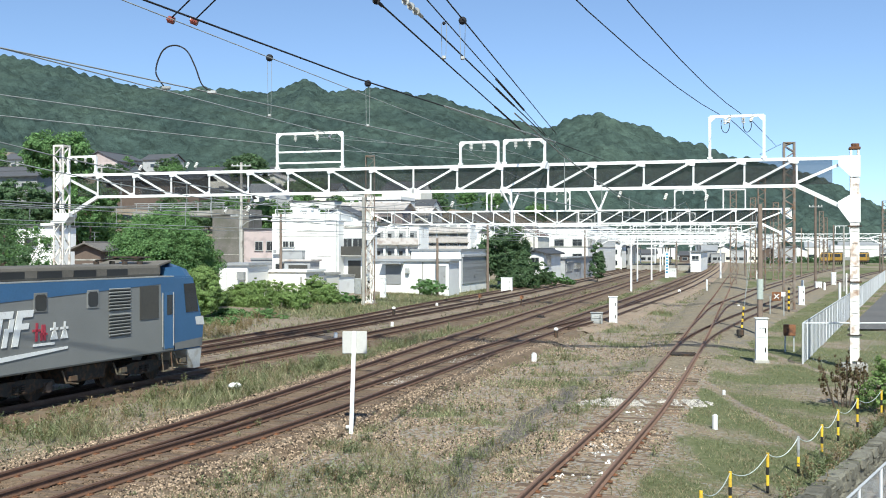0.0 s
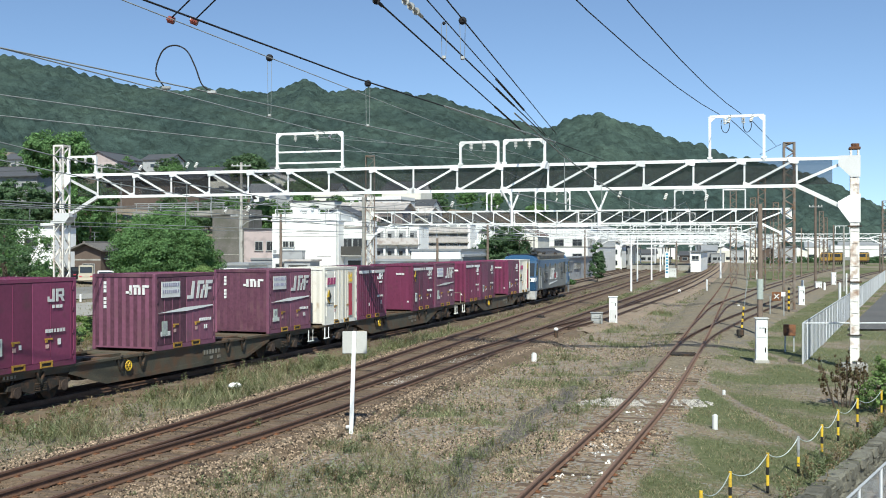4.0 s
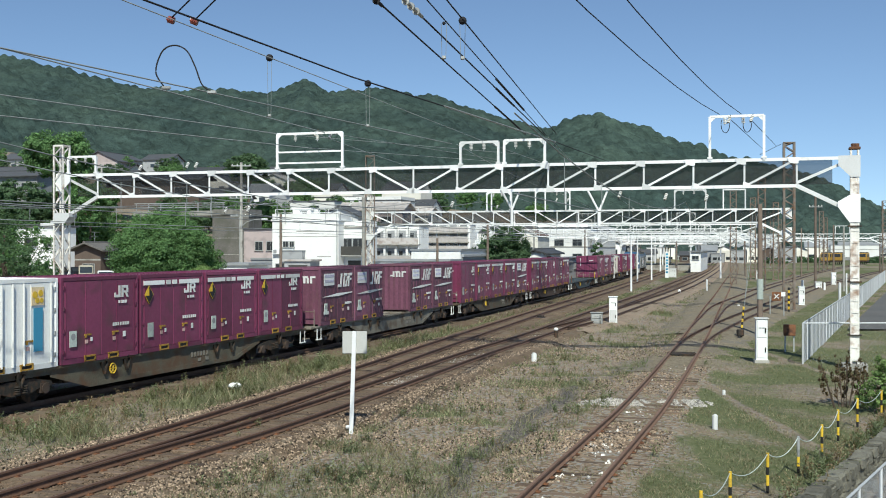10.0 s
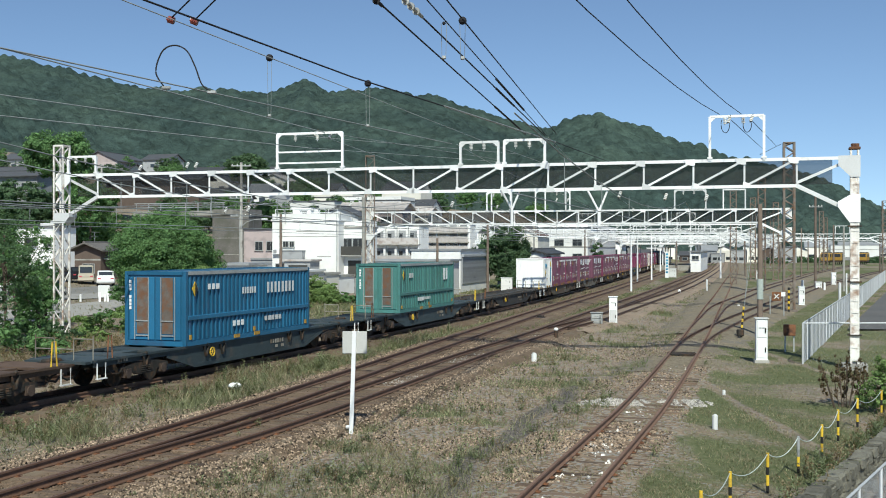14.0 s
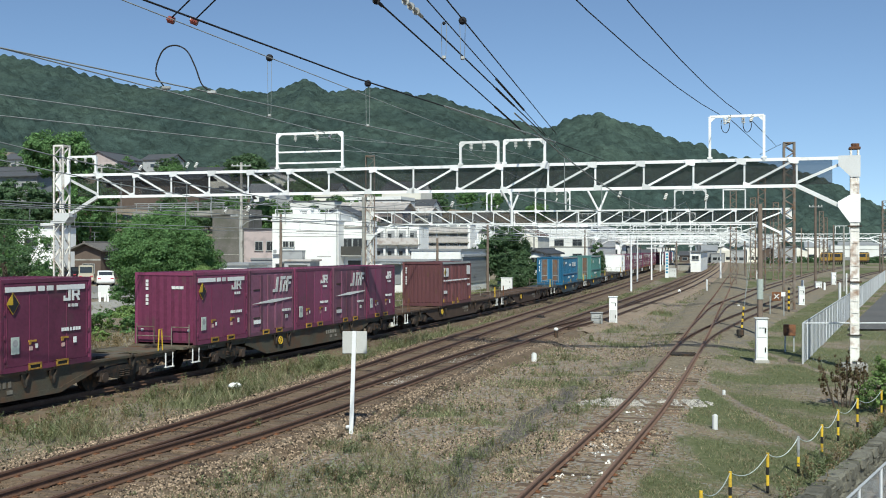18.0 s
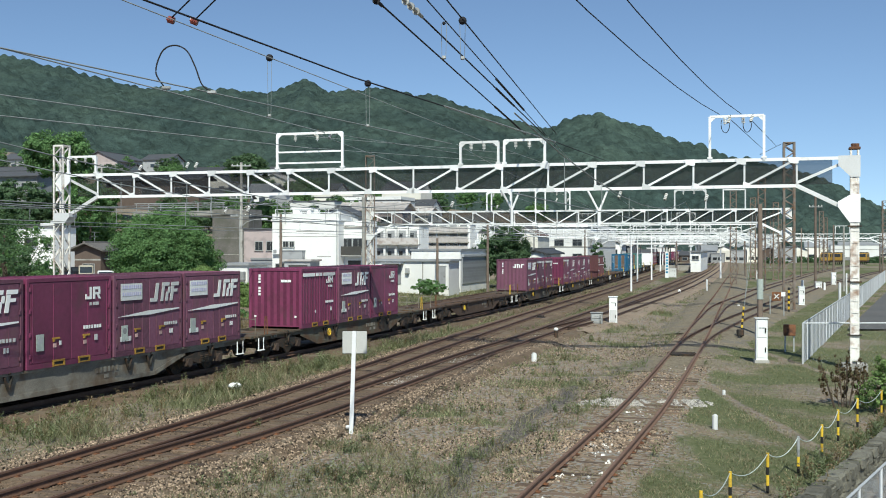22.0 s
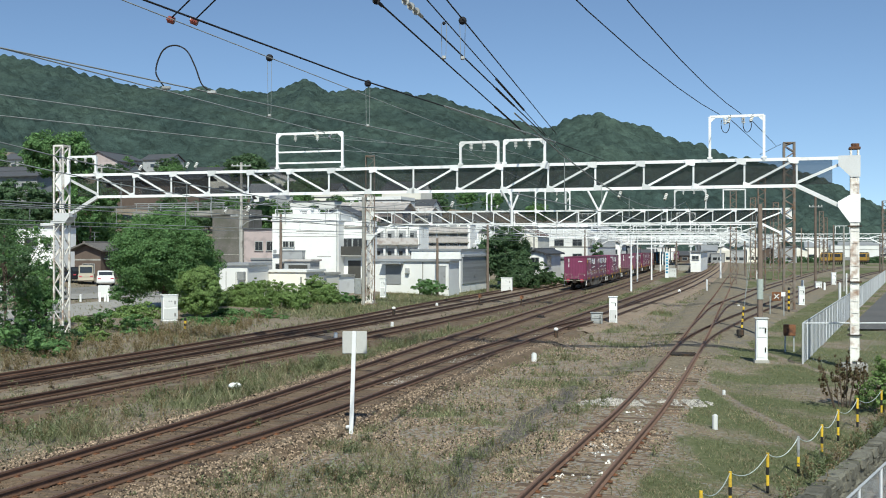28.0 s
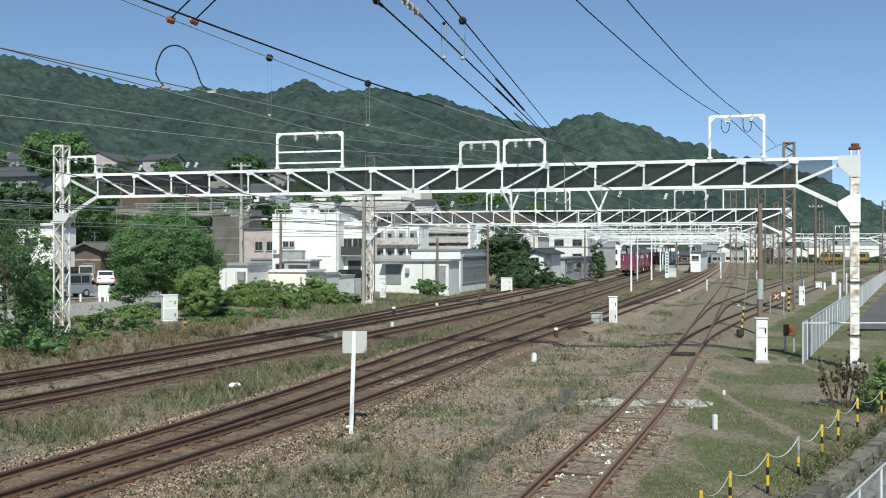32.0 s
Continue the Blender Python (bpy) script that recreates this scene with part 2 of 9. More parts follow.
def hazed_forest_mat():
    """Broadleaf canopy seen from afar: crowns of several greens with random dark flecks, distance haze mixed in as
    blue.
    """
    m = bpy.data.materials.new("hazed_forest_canopy")
    m.use_nodes = True
    n, link = m.node_tree.nodes, m.node_tree.links.new
    bsdf = n["Principled BSDF"]
    bsdf.inputs["Roughness"].default_value = 0.9
    bsdf.inputs["Specular IOR Level"].default_value = 0.1
    where = n.new("ShaderNodeTexCoord")
    crowns = n.new("ShaderNodeTexVoronoi")
    crowns.inputs["Scale"].default_value = 0.13
    patches = n.new("ShaderNodeTexNoise")
    patches.inputs["Scale"].default_value, patches.inputs["Detail"].default_value = 0.012, 6
    leaves = n.new("ShaderNodeTexNoise")
    leaves.inputs["Scale"].default_value, leaves.inputs["Detail"].default_value = 0.5, 5
    for t in (crowns, patches, leaves):
        link(where.outputs["Object"], t.inputs["Vector"])
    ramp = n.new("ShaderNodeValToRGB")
    # the blue in both greens is distance haze put into the base colour
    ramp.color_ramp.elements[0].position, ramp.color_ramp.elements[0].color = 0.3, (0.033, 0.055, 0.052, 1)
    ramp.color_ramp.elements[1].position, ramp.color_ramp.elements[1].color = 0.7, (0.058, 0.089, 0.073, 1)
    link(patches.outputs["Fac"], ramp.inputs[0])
    own = n.new("ShaderNodeMix")
    own.data_type, own.blend_type = "RGBA", "MULTIPLY"
    own.inputs["Factor"].default_value = 0.8
    link(ramp.outputs[0], own.inputs["A"])
    grey = n.new("ShaderNodeSeparateColor")
    link(crowns.outputs["Color"], grey.inputs[0])
    lift = n.new("ShaderNodeMath")
    lift.operation, lift.inputs[1].default_value, lift.inputs[2].default_value = "MULTIPLY_ADD", 1.0, 0.5
    mixed = n.new("ShaderNodeMath")
    mixed.operation, mixed.inputs[1].default_value = "MULTIPLY_ADD", 0.45
    fine = n.new("ShaderNodeTexNoise")
    fine.inputs["Scale"].default_value, fine.inputs["Detail"].default_value, fine.inputs["Roughness"].default_value = 0.09, 8, 0.75
    link(where.outputs["Object"], fine.inputs["Vector"])
    half = n.new("ShaderNodeMapRange")
    half.inputs["From Min"].default_value, half.inputs["From Max"].default_value = 0.3, 0.7
    half.inputs["To Min"].default_value, half.inputs["To Max"].default_value = -0.3, 0.85
    link(fine.outputs["Fac"], half.inputs["Value"])
    link(grey.outputs[0], mixed.inputs[0])
    link(half.outputs[0], mixed.inputs[2])
    link(mixed.outputs[0], lift.inputs[0])
    link(lift.outputs[0], own.inputs["B"])
    link(own.outputs["Result"], bsdf.inputs["Base Color"])
    relief = n.new("ShaderNodeBump")
    relief.inputs["Strength"].default_value, relief.inputs["Distance"].default_value = 0.8, 2.5
    link(leaves.outputs["Fac"], relief.inputs["Height"])
    link(relief.outputs[0], bsdf.inputs["Normal"])
    return m


GROUND = ground_mat()
HAZED_FOREST = hazed_forest_mat()


# ---- building blocks ----
def mesh_of(name, bm, material):
    me = bpy.data.meshes.new(name)
    bm.to_mesh(me)
    bm.free()
    me.materials.append(material)
    return me


def part(name, bm, material, parent, label=""):
    """One mesh object under a thing or under a part."""
    ob = new(name, mesh_of(name, bm, material))
    ob.parent = parent
    return tagged(ob, label)


def lone(name, bm, material, m=None, label="", category="", group="", kind=""):
    """A thing of a single mesh."""
    ob = new(name, mesh_of(name, bm, material))
    if m is not None:
        ob.matrix_world = m
    return tagged(ob, label, category, group, kind)


def thing(name, m, label, category, group="", kind=""):
    ob = new(name)
    ob.matrix_basis = m
    ob.empty_display_size = 0.3
    return tagged(ob, label, category, group, kind)


def raw(name, verts, faces, material, parent=None, label="", category="", kind=""):
    me = bpy.data.meshes.new(name)
    me.from_pydata([tuple(v) for v in verts], [], faces)
    me.materials.append(material)
    ob = new(name, me)
    if parent:
        ob.parent = parent
    return tagged(ob, label, category, "", kind)


def block(bm, x, y, z, sx, sy, sz, turn=None):
    """A box by its centre and its sizes."""
    m = Matrix.Translation((x, y, z)) @ (turn if turn else Matrix()) @ Matrix.Diagonal((sx, sy, sz, 1))
    bmesh.ops.create_cube(bm, size=1, matrix=m)


def soft_block(bm, x, y, z, sx, sy, sz, r=0.02, seg=1):
    """A box with worn edges."""
    made = bmesh.ops.create_cube(bm, size=1, matrix=Matrix.Translation((x, y, z)) @ Matrix.Diagonal((sx, sy, sz, 1)))
    edges = list({e for v in made["verts"] for e in v.link_edges})
    bmesh.ops.bevel(bm, geom=edges, offset=r, segments=seg, affect="EDGES", profile=0.5)


def bar(bm, a, b, w, h=None, up=(0, 0, 1)):
    """A rectangular bar from a to b."""
    a, b = Vector(a), Vector(b)
    axis = b - a
    length = axis.length
    if length < 1e-5:
        return
    zz = axis / length
    xx = Vector(up).cross(zz)
    if xx.length < 1e-3:
        xx = Vector((1, 0, 0))
    xx.normalize()
    yy = zz.cross(xx)
    m = Matrix((xx, yy, zz)).transposed().to_4x4()
    m.translation = (a + b) / 2
    bmesh.ops.create_cube(bm, size=1, matrix=m @ Matrix.Diagonal((w, h or w, length, 1)))


def rod(bm, a, b, r, seg=8, r2=None):
    a, b = Vector(a), Vector(b)
    axis = b - a
    if axis.length < 1e-5:
        return
    m = axis.to_track_quat("Z", "Y").to_matrix().to_4x4()
    m.translation = (a + b) / 2
    bmesh.ops.create_cone(bm, cap_ends=True, segments=seg, radius1=r, radius2=r if r2 is None else r2, depth=axis.length, matrix=m)


def ball(bm, x, y, z, r, sz=1.0, seg=10):
    bmesh.ops.create_uvsphere(bm, u_segments=seg, v_segments=max(5, seg // 2), radius=r, matrix=Matrix.Translation((x, y, z)) @ Matrix.Diagonal((1, 1, sz, 1)))


def plate(bm, pts, depth_axis, thick):
    """A flat polygon given thickness along an axis."""
    vs = [bm.verts.new(p) for p in pts]
    f = bm.faces.new(vs)
    got = bmesh.ops.extrude_face_region(bm, geom=[f])
    bmesh.ops.translate(bm, vec=Vector(depth_axis) * thick, verts=[g for g in got["geom"] if isinstance(g, bmesh.types.BMVert)])
    bmesh.ops.recalc_face_normals(bm, faces=bm.faces[:])


def tube(bm, pts, r, seg=5):
    """A bent pipe through points."""
    pts = [Vector(p) for p in pts]
    rings = []
    for i, p in enumerate(pts):
        d = (pts[min(i + 1, len(pts) - 1)] - pts[max(i - 1, 0)]).normalized()
        side = d.cross(Vector((0, 0, 1)))
        if side.length < 1e-3:
            side = d.cross(Vector((1, 0, 0)))
        side.normalize()
        top = side.cross(d)
        rings.append([bm.verts.new(p + (side * math.cos(k * math.tau / seg) + top * math.sin(k * math.tau / seg)) * r) for k in range(seg)])
    for one, two in zip(rings, rings[1:]):
        for k in range(seg):
            bm.faces.new((one[k], one[(k + 1) % seg], two[(k + 1) % seg], two[k]))
    bm.faces.new(rings[0][::-1])
    bm.faces.new(rings[-1])


def B():
    return bmesh.new()


# ---- the lines of the tracks ----
STEP = 1.0
ALONG = np.arange(-460.0, 680.0, STEP)
BEND = np.interp(ALONG, [-45, -25, -10, 60, 140, 200], [0, 0.00145, 0.00145, 0.00116, 0.00009, 0.0])
ZERO = int(np.argmin(np.abs(ALONG)))
HEADING = radians(21.99) - (np.cumsum(BEND) - np.cumsum(BEND)[ZERO]) * STEP
MAIN_X = np.cumsum(np.sin(HEADING)) * STEP
MAIN_Y = np.cumsum(np.cos(HEADING)) * STEP
MAIN_X += -22.27 * math.cos(HEADING[ZERO]) - MAIN_X[ZERO]
MAIN_Y += 22.27 * math.sin(HEADING[ZERO]) - MAIN_Y[ZERO]


def main_line(s, left=0.0):
    """Place and heading on the train's track, s metres along it."""
    x, y, h = (float(np.interp(s, ALONG, v)) for v in (MAIN_X, MAIN_Y, HEADING))
    return x - left * math.cos(h), y + left * math.sin(h), h


def smooth_line(pts, step=1.0):
    """A smooth curve through a few points, evenly stepped."""
    p = np.array([(2 * pts[0][0] - pts[1][0], 2 * pts[0][1] - pts[1][1])] + list(pts) + [(2 * pts[-1][0] - pts[-2][0], 2 * pts[-1][1] - pts[-2][1])], float)
    out = []
    for i in range(1, len(p) - 2):
        n = max(2, int(np.linalg.norm(p[i + 1] - p[i]) / step))
        for k in range(n):
            t = k / n
            out.append(0.5 * (2 * p[i] + (p[i + 1] - p[i - 1]) * t + (2 * p[i - 1] - 5 * p[i] + 4 * p[i + 1] - p[i + 2]) * t * t + (3 * p[i] - p[i - 1] - 3 * p[i + 1] + p[i + 2]) * t ** 3))
    out.append(p[-2])
    return np.array(out)


def ground_z(x, y):
    """Height of the ground: a level yard, a bank to the town side, then the foot of the hills."""
    u = -((x + 8.88) * 0.9603 - (y - 35.9) * 0.279)
    z = np.interp(u, [-400, 8.5, 13, 18, 30, 42, 60, 100, 160, 300], [-0.3, -0.34, -0.15, 0.1, 0.25, 0.55, 1.6, 5.0, 13.0, 34.0])
    side = np.abs(x - np.interp(y, [6, 18.62, 24.3, 31.05, 43.8, 59], [-2.0, 1.88, 3.75, 5.95, 9.77, 14.15]))
    z = z + np.interp(side, [0, 1.3, 2.6], [0.168, 0.158, 0]) * np.clip((60 - y) / 4, 0, 1)
    wave = np.sin(x * 1.3 + y * 0.7) + np.sin(x * 0.6 - y * 1.1 + 2) + 0.7 * np.sin(x * 2.3 + y * 2.9) + 0.6 * np.sin(3.1 * x - 2.2 * y + 1)
    z = z + 0.012 * wave * np.clip((140 - y) / 20, 0, 1) * np.clip((75 - np.abs(x)) / 5, 0, 1)
    fade = np.clip((x - 6.45 - (y - 19.2) * 0.643) / 0.3, 0, 1) * np.clip((34 - y) / 4, 0, 1)
    rise = np.clip((y - 140) * 0.075, 0, 14) * np.clip((u - 22) / 25, 0, 1)
    return z + rise - 0.9 * fade


# ---- ground and hills ----
def rough(x, y, s, seed):
    return noise.noise(Vector((x * s + seed, y * s - seed, seed * 0.37)))


def off_line(line, x, y):
    """Sideways distance from a track, to its right."""
    o = np.argsort(line[:, 1])
    return (x - np.interp(y, line[o, 1], line[o, 0])) * 0.958


def field(x, y, s, seed):
    """Smooth patchy noise between 0 and 1 for many places at once."""
    out = np.zeros_like(x)
    r = np.random.RandomState(seed)
    for k in range(7):
        a = r.uniform(0, math.tau)
        f = s * (1 + 0.55 * k)
        out += np.sin((x * math.cos(a) + y * math.sin(a)) * f + r.uniform(0, 6.28)) / (1 + 0.3 * k)
    return 0.5 + 0.5 * np.tanh(out * 0.8)


def cover(x, y):
    """How much grows at a place, and how tall: dense on the banks and on the road side, little in the ballast."""
    main, pas, cen, sid = (off_line(l, x, y) for l in (LINE_MAIN, LINE_PASS, LINE_CENTRE, LINE_SIDING))
    third, yard = off_line(LINE_THIRD, x, y), off_line(LINE_YARD, x, y)
    patch = field(x, y, 0.55, 3)
    p = np.where(y > 50, 0.3 + 0.65 * field(x, y, 0.16, 5), 0.1)
    tall = np.full_like(x, 0.14)
    spot = field(x, y, 1.3, 21)
    strip = (main > 1.25) & (pas < -1.75)
    p, tall = np.where(strip, 0.14 + 0.45 * patch + 0.25 * (y > 38), p), np.where(strip, 0.13 + 0.3 * spot * patch, tall)
    bank = (third < -1.5) & (third > -9)
    p, tall = np.where(bank, 0.06 + 0.3 * patch + 0.4 * (y > 72), p), np.where(bank, 0.2, tall)
    p = np.where(third < -9, 0.12, p)
    inner = (main < -1.2) & (third > 1.2)
    p, tall = np.where(inner, 0.12 + 0.4 * patch, p), np.where(inner, 0.19, tall)
    mid = (cen > 1.5) & (sid < -1.3)
    p, tall = np.where(mid, 0.95 * np.clip(patch * spot - 0.16, 0, 1) + 0.12, p), np.where(mid, 0.14, tall)
    fore = mid & (y < 24.5 - np.clip(cen - 4, 0, 9)) & (sid < -2.2)
    p, tall = np.where(fore, 0.06 + 0.3 * patch, p), np.where(fore, 0.17, tall)
    right = sid > 1.2
    bare = np.clip(sid - 4.5, 0, 2) / 2 * (y < 36)
    p, tall = np.where(right, (0.26 + 0.72 * patch) * (1 - 0.65 * bare), p), np.where(right, 0.06, tall)
    between = (sid > -1.0) & (sid < 1.0)
    p, tall = np.where(between, 0.25 * patch * spot, p), np.where(between, 0.08, tall)
    lower = x > 6.35 + (y - 19.2) * 0.643 - 0.4
    p = np.where(lower & (y < 33), 0.05, p)
    for l in (LINE_PASS, LINE_CENTRE, LINE_MAIN):
        d = np.abs(off_line(l, x, y))
        p = np.where(d < 1.25, p * 0.14, p)
    for l in ALL_LINES:
        d = np.abs(np.abs(off_line(l, x, y)) - 0.565)
        p = np.where(d < 0.1, 0, p)
    asphalt = (x > 15.5 + (y - 43.2) * 0.444) & (y > 61)
    return np.where(asphalt, 0, p), tall


def cinder_at(x, y):
    """Dark trodden cinder path beside the siding."""
    mid = np.interp(y, [15, 17.5, 20.4, 24.4, 33.8, 42, 44], [-1.0, -0.6, 0.0, 0.85, 3.85, 6.2, 6.6]) + 0.15 * np.sin(y)
    return np.clip(1.25 - np.abs(x - mid) / 0.42, 0, 1) * np.clip((44 - y) / 9, 0, 1)


def build_ground():
    xs = np.concatenate([np.arange(-400, -60, 12), np.arange(-60, -24, 3), np.arange(-24, 24, 0.4), np.arange(24, 60, 3), np.arange(60, 900, 30)])
    ys = np.concatenate([np.arange(-260, 0, 26), np.arange(0, 14, 1.0), np.arange(14, 60, 0.4), np.arange(60, 130, 3), np.arange(130, 420, 14), np.arange(420, 2600, 120)])
    gx, gy = (g.ravel() for g in np.meshgrid(xs, ys))
    gz = ground_z(gx, gy)
    gz = np.where(gy > 420, np.minimum(gz, 6.0), gz)
    verts = np.stack([gx, gy, gz], 1)
    nx = len(xs)
    faces = [(j * nx + i, j * nx + i + 1, (j + 1) * nx + i + 1, (j + 1) * nx + i) for j in range(len(ys) - 1) for i in range(nx - 1)]
    ob = raw("ground", verts, faces, GROUND, None, "brown and green railway yard ground of earth and gravel", "ground", "structure")
    p, _ = cover(gx, gy)
    cen, sid = off_line(LINE_CENTRE, gx, gy), off_line(LINE_SIDING, gx, gy)
    stony = np.where((cen > 1.2) & (sid < 1.3), 0.75, 0.35)
    stony = np.where((sid > 1.2) & (sid < 3.2) & (gy < 24), 0.7, stony)
    green = np.clip(p * 0.95, 0, 1) * np.where(np.abs(sid) < 1.3, 0.5, 1.0)
    layer = ob.data.color_attributes.new("growth", "FLOAT_COLOR", "POINT")
    layer.data.foreach_set("color", np.stack([green, stony, cinder_at(gx, gy), np.ones_like(gx)], 1).ravel())


def hill(name, lean, height, near, far, start, seed, label):
    """A wooded ridge: lean and height give its skyline against the sideways slope, near and far its foot and crest."""
    aa = np.arange(start[0], start[1], 0.0022)
    tt = np.linspace(0, 1.12, 150)
    verts = []
    for t in tt:
        d = near + (far - near) * t
        for a in aa:
            crest = float(np.interp(a, lean, height))
            up = (d / far) * max(t, 0.0) ** 0.5 if t <= 1 else 1 - (t - 1) * 1.6
            x, y = a * d, d
            z = -4.0 + (crest + 4.0) * up
            swell = math.sin(math.pi * min(1.0, t)) * 0.1 * crest * (rough(x, y, 0.006, seed) + 0.5 * rough(x, y, 0.015, seed + 4))
            dist, _ = noise.voronoi(Vector((x * 0.13, y * 0.13, z * 0.13 + seed)))
            crown = (1 - min(1.0, dist[0] * 1.2) ** 1.6) * 5.6 + 4.0 * rough(x, y, 0.05, seed + 9) - 2.0
            verts.append((x, y, z + swell + crown))
    n = len(aa)
    faces = [(j * n + i, j * n + i + 1, (j + 1) * n + i + 1, (j + 1) * n + i) for j in range(len(tt) - 1) for i in range(n - 1)]
    ob = raw(name, verts, faces, HAZED_FOREST, None, label, "hill", "structure")
    for f in ob.data.polygons:
        f.use_smooth = True


def track_bed(line, half, name, label, surface=None, darker=False):
    verts, faces = [], []
    for i, (x, y) in enumerate(line):
        a = line[min(i + 1, len(line) - 1)] - line[max(i - 1, 0)]
        a = a / np.linalg.norm(a)
        prof = ((-half - 0.5, -0.4), (-half, -0.2), (-0.5, -0.165), (0.5, -0.165), (half, -0.2), (half + 0.5, -0.4))
        if surface:
            prof = ((-half - 1.6, -0.4), (-half, -0.17), (-0.45, -0.148), (0.45, -0.148), (half, -0.17), (half + 1.6, -0.4))
        for k, (off, z) in enumerate(prof):
            wob = 0.035 * rough(x + off, y, 0.7, 5.5)
            verts.append((x - a[1] * off * -1, y + a[0] * off * -1, z + wob))
        if i:
            for k in range(5):
                p = (i - 1) * 6 + k
                faces.append((p, p + 6, p + 7, p + 1))
    return raw(name, verts, faces, surface or (DARK_BED if darker else BALLAST_BED), None, label, "track bed", "structure")


BALLAST_BED = mat("rust_brown_ballast", (0.235, 0.178, 0.13), 0.95, vary=0.5, scale=0.8, fine=14, bump=0.8, dirt=(0.255, 0.215, 0.16), dirt_at=0.55)


# darker ballast for the passing, centre and main tracks
DARK_BED = mat("dark_brown_ballast", (0.135, 0.095, 0.062), 0.95, vary=0.5, scale=0.8, fine=14, bump=0.8, dirt=(0.2, 0.165, 0.12), dirt_at=0.6)


def rail_profile(line, off, top):
    """One flat-bottomed rail along a line."""
    prof = ((-0.06, -0.15), (0.06, -0.15), (0.06, -0.135), (0.012, -0.11), (0.012, -0.045), (0.034, -0.035), (0.03, 0.0), (-0.03, 0.0), (-0.034, -0.035), (-0.012, -0.045), (-0.012, -0.11), (-0.06, -0.135))
    verts, faces, n = [], [], len(prof)
    for i, (x, y) in enumerate(line):
        a = line[min(i + 1, len(line) - 1)] - line[max(i - 1, 0)]
        a = a / np.linalg.norm(a)
        for px, pz in prof:
            o = off + px
            verts.append((x + a[1] * o, y - a[0] * o, top + pz))
        if i:
            for k in range(n):
                p, q = (i - 1) * n + k, (i - 1) * n + (k + 1) % n
                faces.append((p, q, q + n, p + n))
    return verts, faces


def sleeper_mesh():
    bm = B()
    soft_block(bm, 0, 0, 0, 2.1, 0.2, 0.14, 0.012)
    return mesh_of("sleeper", bm, SLEEPER_WOOD)


SLEEPER = sleeper_mesh()
CHAIR_BM = B()
block(CHAIR_BM, 0, 0, 0.0775, 0.3, 0.14, 0.015)
for d in (-0.09, 0.09):
    block(CHAIR_BM, d, 0, 0.083, 0.035, 0.06, 0.045)
CHAIR = mesh_of("rail_fastening", CHAIR_BM, RUSTED)


def railway(name, line, label, top=0.0, near=(14, 62), bed=True, half=1.5, surface=None, darker=False):
    """A track of two rails on sleepers in ballast."""
    if bed:
        track_bed(line if name != "siding_track" else line[line[:, 1] > 56], half, "track_bed", "rust-brown stone ballast bed under the rails" if not surface else "brown earth packed between the rails", surface, darker)
    ob = thing(name, pose(0, 0, 0), label, "railway track", "tracks of the yard")
    for off in (-0.565, 0.565):
        v, f = rail_profile(line, off, top)
        raw("rail", v, f, RAIL_RUST if name == "siding_track" else RAIL_STEEL, ob)
    steps = np.concatenate([[0], np.cumsum(np.linalg.norm(np.diff(line, axis=0), axis=1))])
    rest_v, rest_f = [], []
    for s in np.arange(0, steps[-1], 0.62):
        x, y = np.interp(s, steps, line[:, 0]), np.interp(s, steps, line[:, 1])
        x2, y2 = np.interp(s + 0.5, steps, line[:, 0]), np.interp(s + 0.5, steps, line[:, 1])
        turn = math.atan2(-(x2 - x), y2 - y) + random.uniform(-0.03, 0.03)
        z = top - 0.225 + random.uniform(-0.02, 0.012) - (0.014 if name == "siding_track" else 0.0)
        if near[0] < y < near[1]:
            t = new("sleeper", SLEEPER)
            t.parent, t.location, t.rotation_euler = ob, (x, y, z), (0, 0, turn)
            if y < 27:
                for off in (-0.565, 0.565):
                    c = new("rail_fastening", CHAIR)
                    c.parent, c.location, c.rotation_euler = ob, (x + off * math.cos(turn), y + off * math.sin(turn), top - 0.225), (0, 0, turn)
        elif near[1] <= y < 140:
            c, w = math.cos(turn), math.sin(turn)
            k = len(rest_v)
            for px, py, pz in ((-1.05, -0.1, -0.07), (1.05, -0.1, -0.07), (1.05, 0.1, -0.07), (-1.05, 0.1, -0.07), (-1.05, -0.1, 0.07), (1.05, -0.1, 0.07), (1.05, 0.1, 0.07), (-1.05, 0.1, 0.07)):
                rest_v.append((x + px * c - py * w, y + px * w + py * c, z + pz - 0.02))
            rest_f += [(k + 4, k + 5, k + 6, k + 7), (k, k + 1, k + 5, k + 4), (k + 1, k + 2, k + 6, k + 5), (k + 2, k + 3, k + 7, k + 6), (k + 3, k, k + 4, k + 7)]
    if rest_v:
        raw("sleepers_beyond", rest_v, rest_f, SLEEPER_WOOD, ob, kind="stuff")
    return ob


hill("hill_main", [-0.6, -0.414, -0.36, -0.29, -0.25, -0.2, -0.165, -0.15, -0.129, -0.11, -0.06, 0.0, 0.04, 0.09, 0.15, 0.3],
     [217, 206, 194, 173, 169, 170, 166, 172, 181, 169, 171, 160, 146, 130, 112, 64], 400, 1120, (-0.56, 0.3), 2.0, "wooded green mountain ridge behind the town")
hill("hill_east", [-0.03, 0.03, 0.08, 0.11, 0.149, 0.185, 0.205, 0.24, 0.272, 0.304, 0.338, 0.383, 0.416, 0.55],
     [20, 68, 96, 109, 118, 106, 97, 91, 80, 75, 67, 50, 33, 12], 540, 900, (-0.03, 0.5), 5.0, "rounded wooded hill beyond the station")

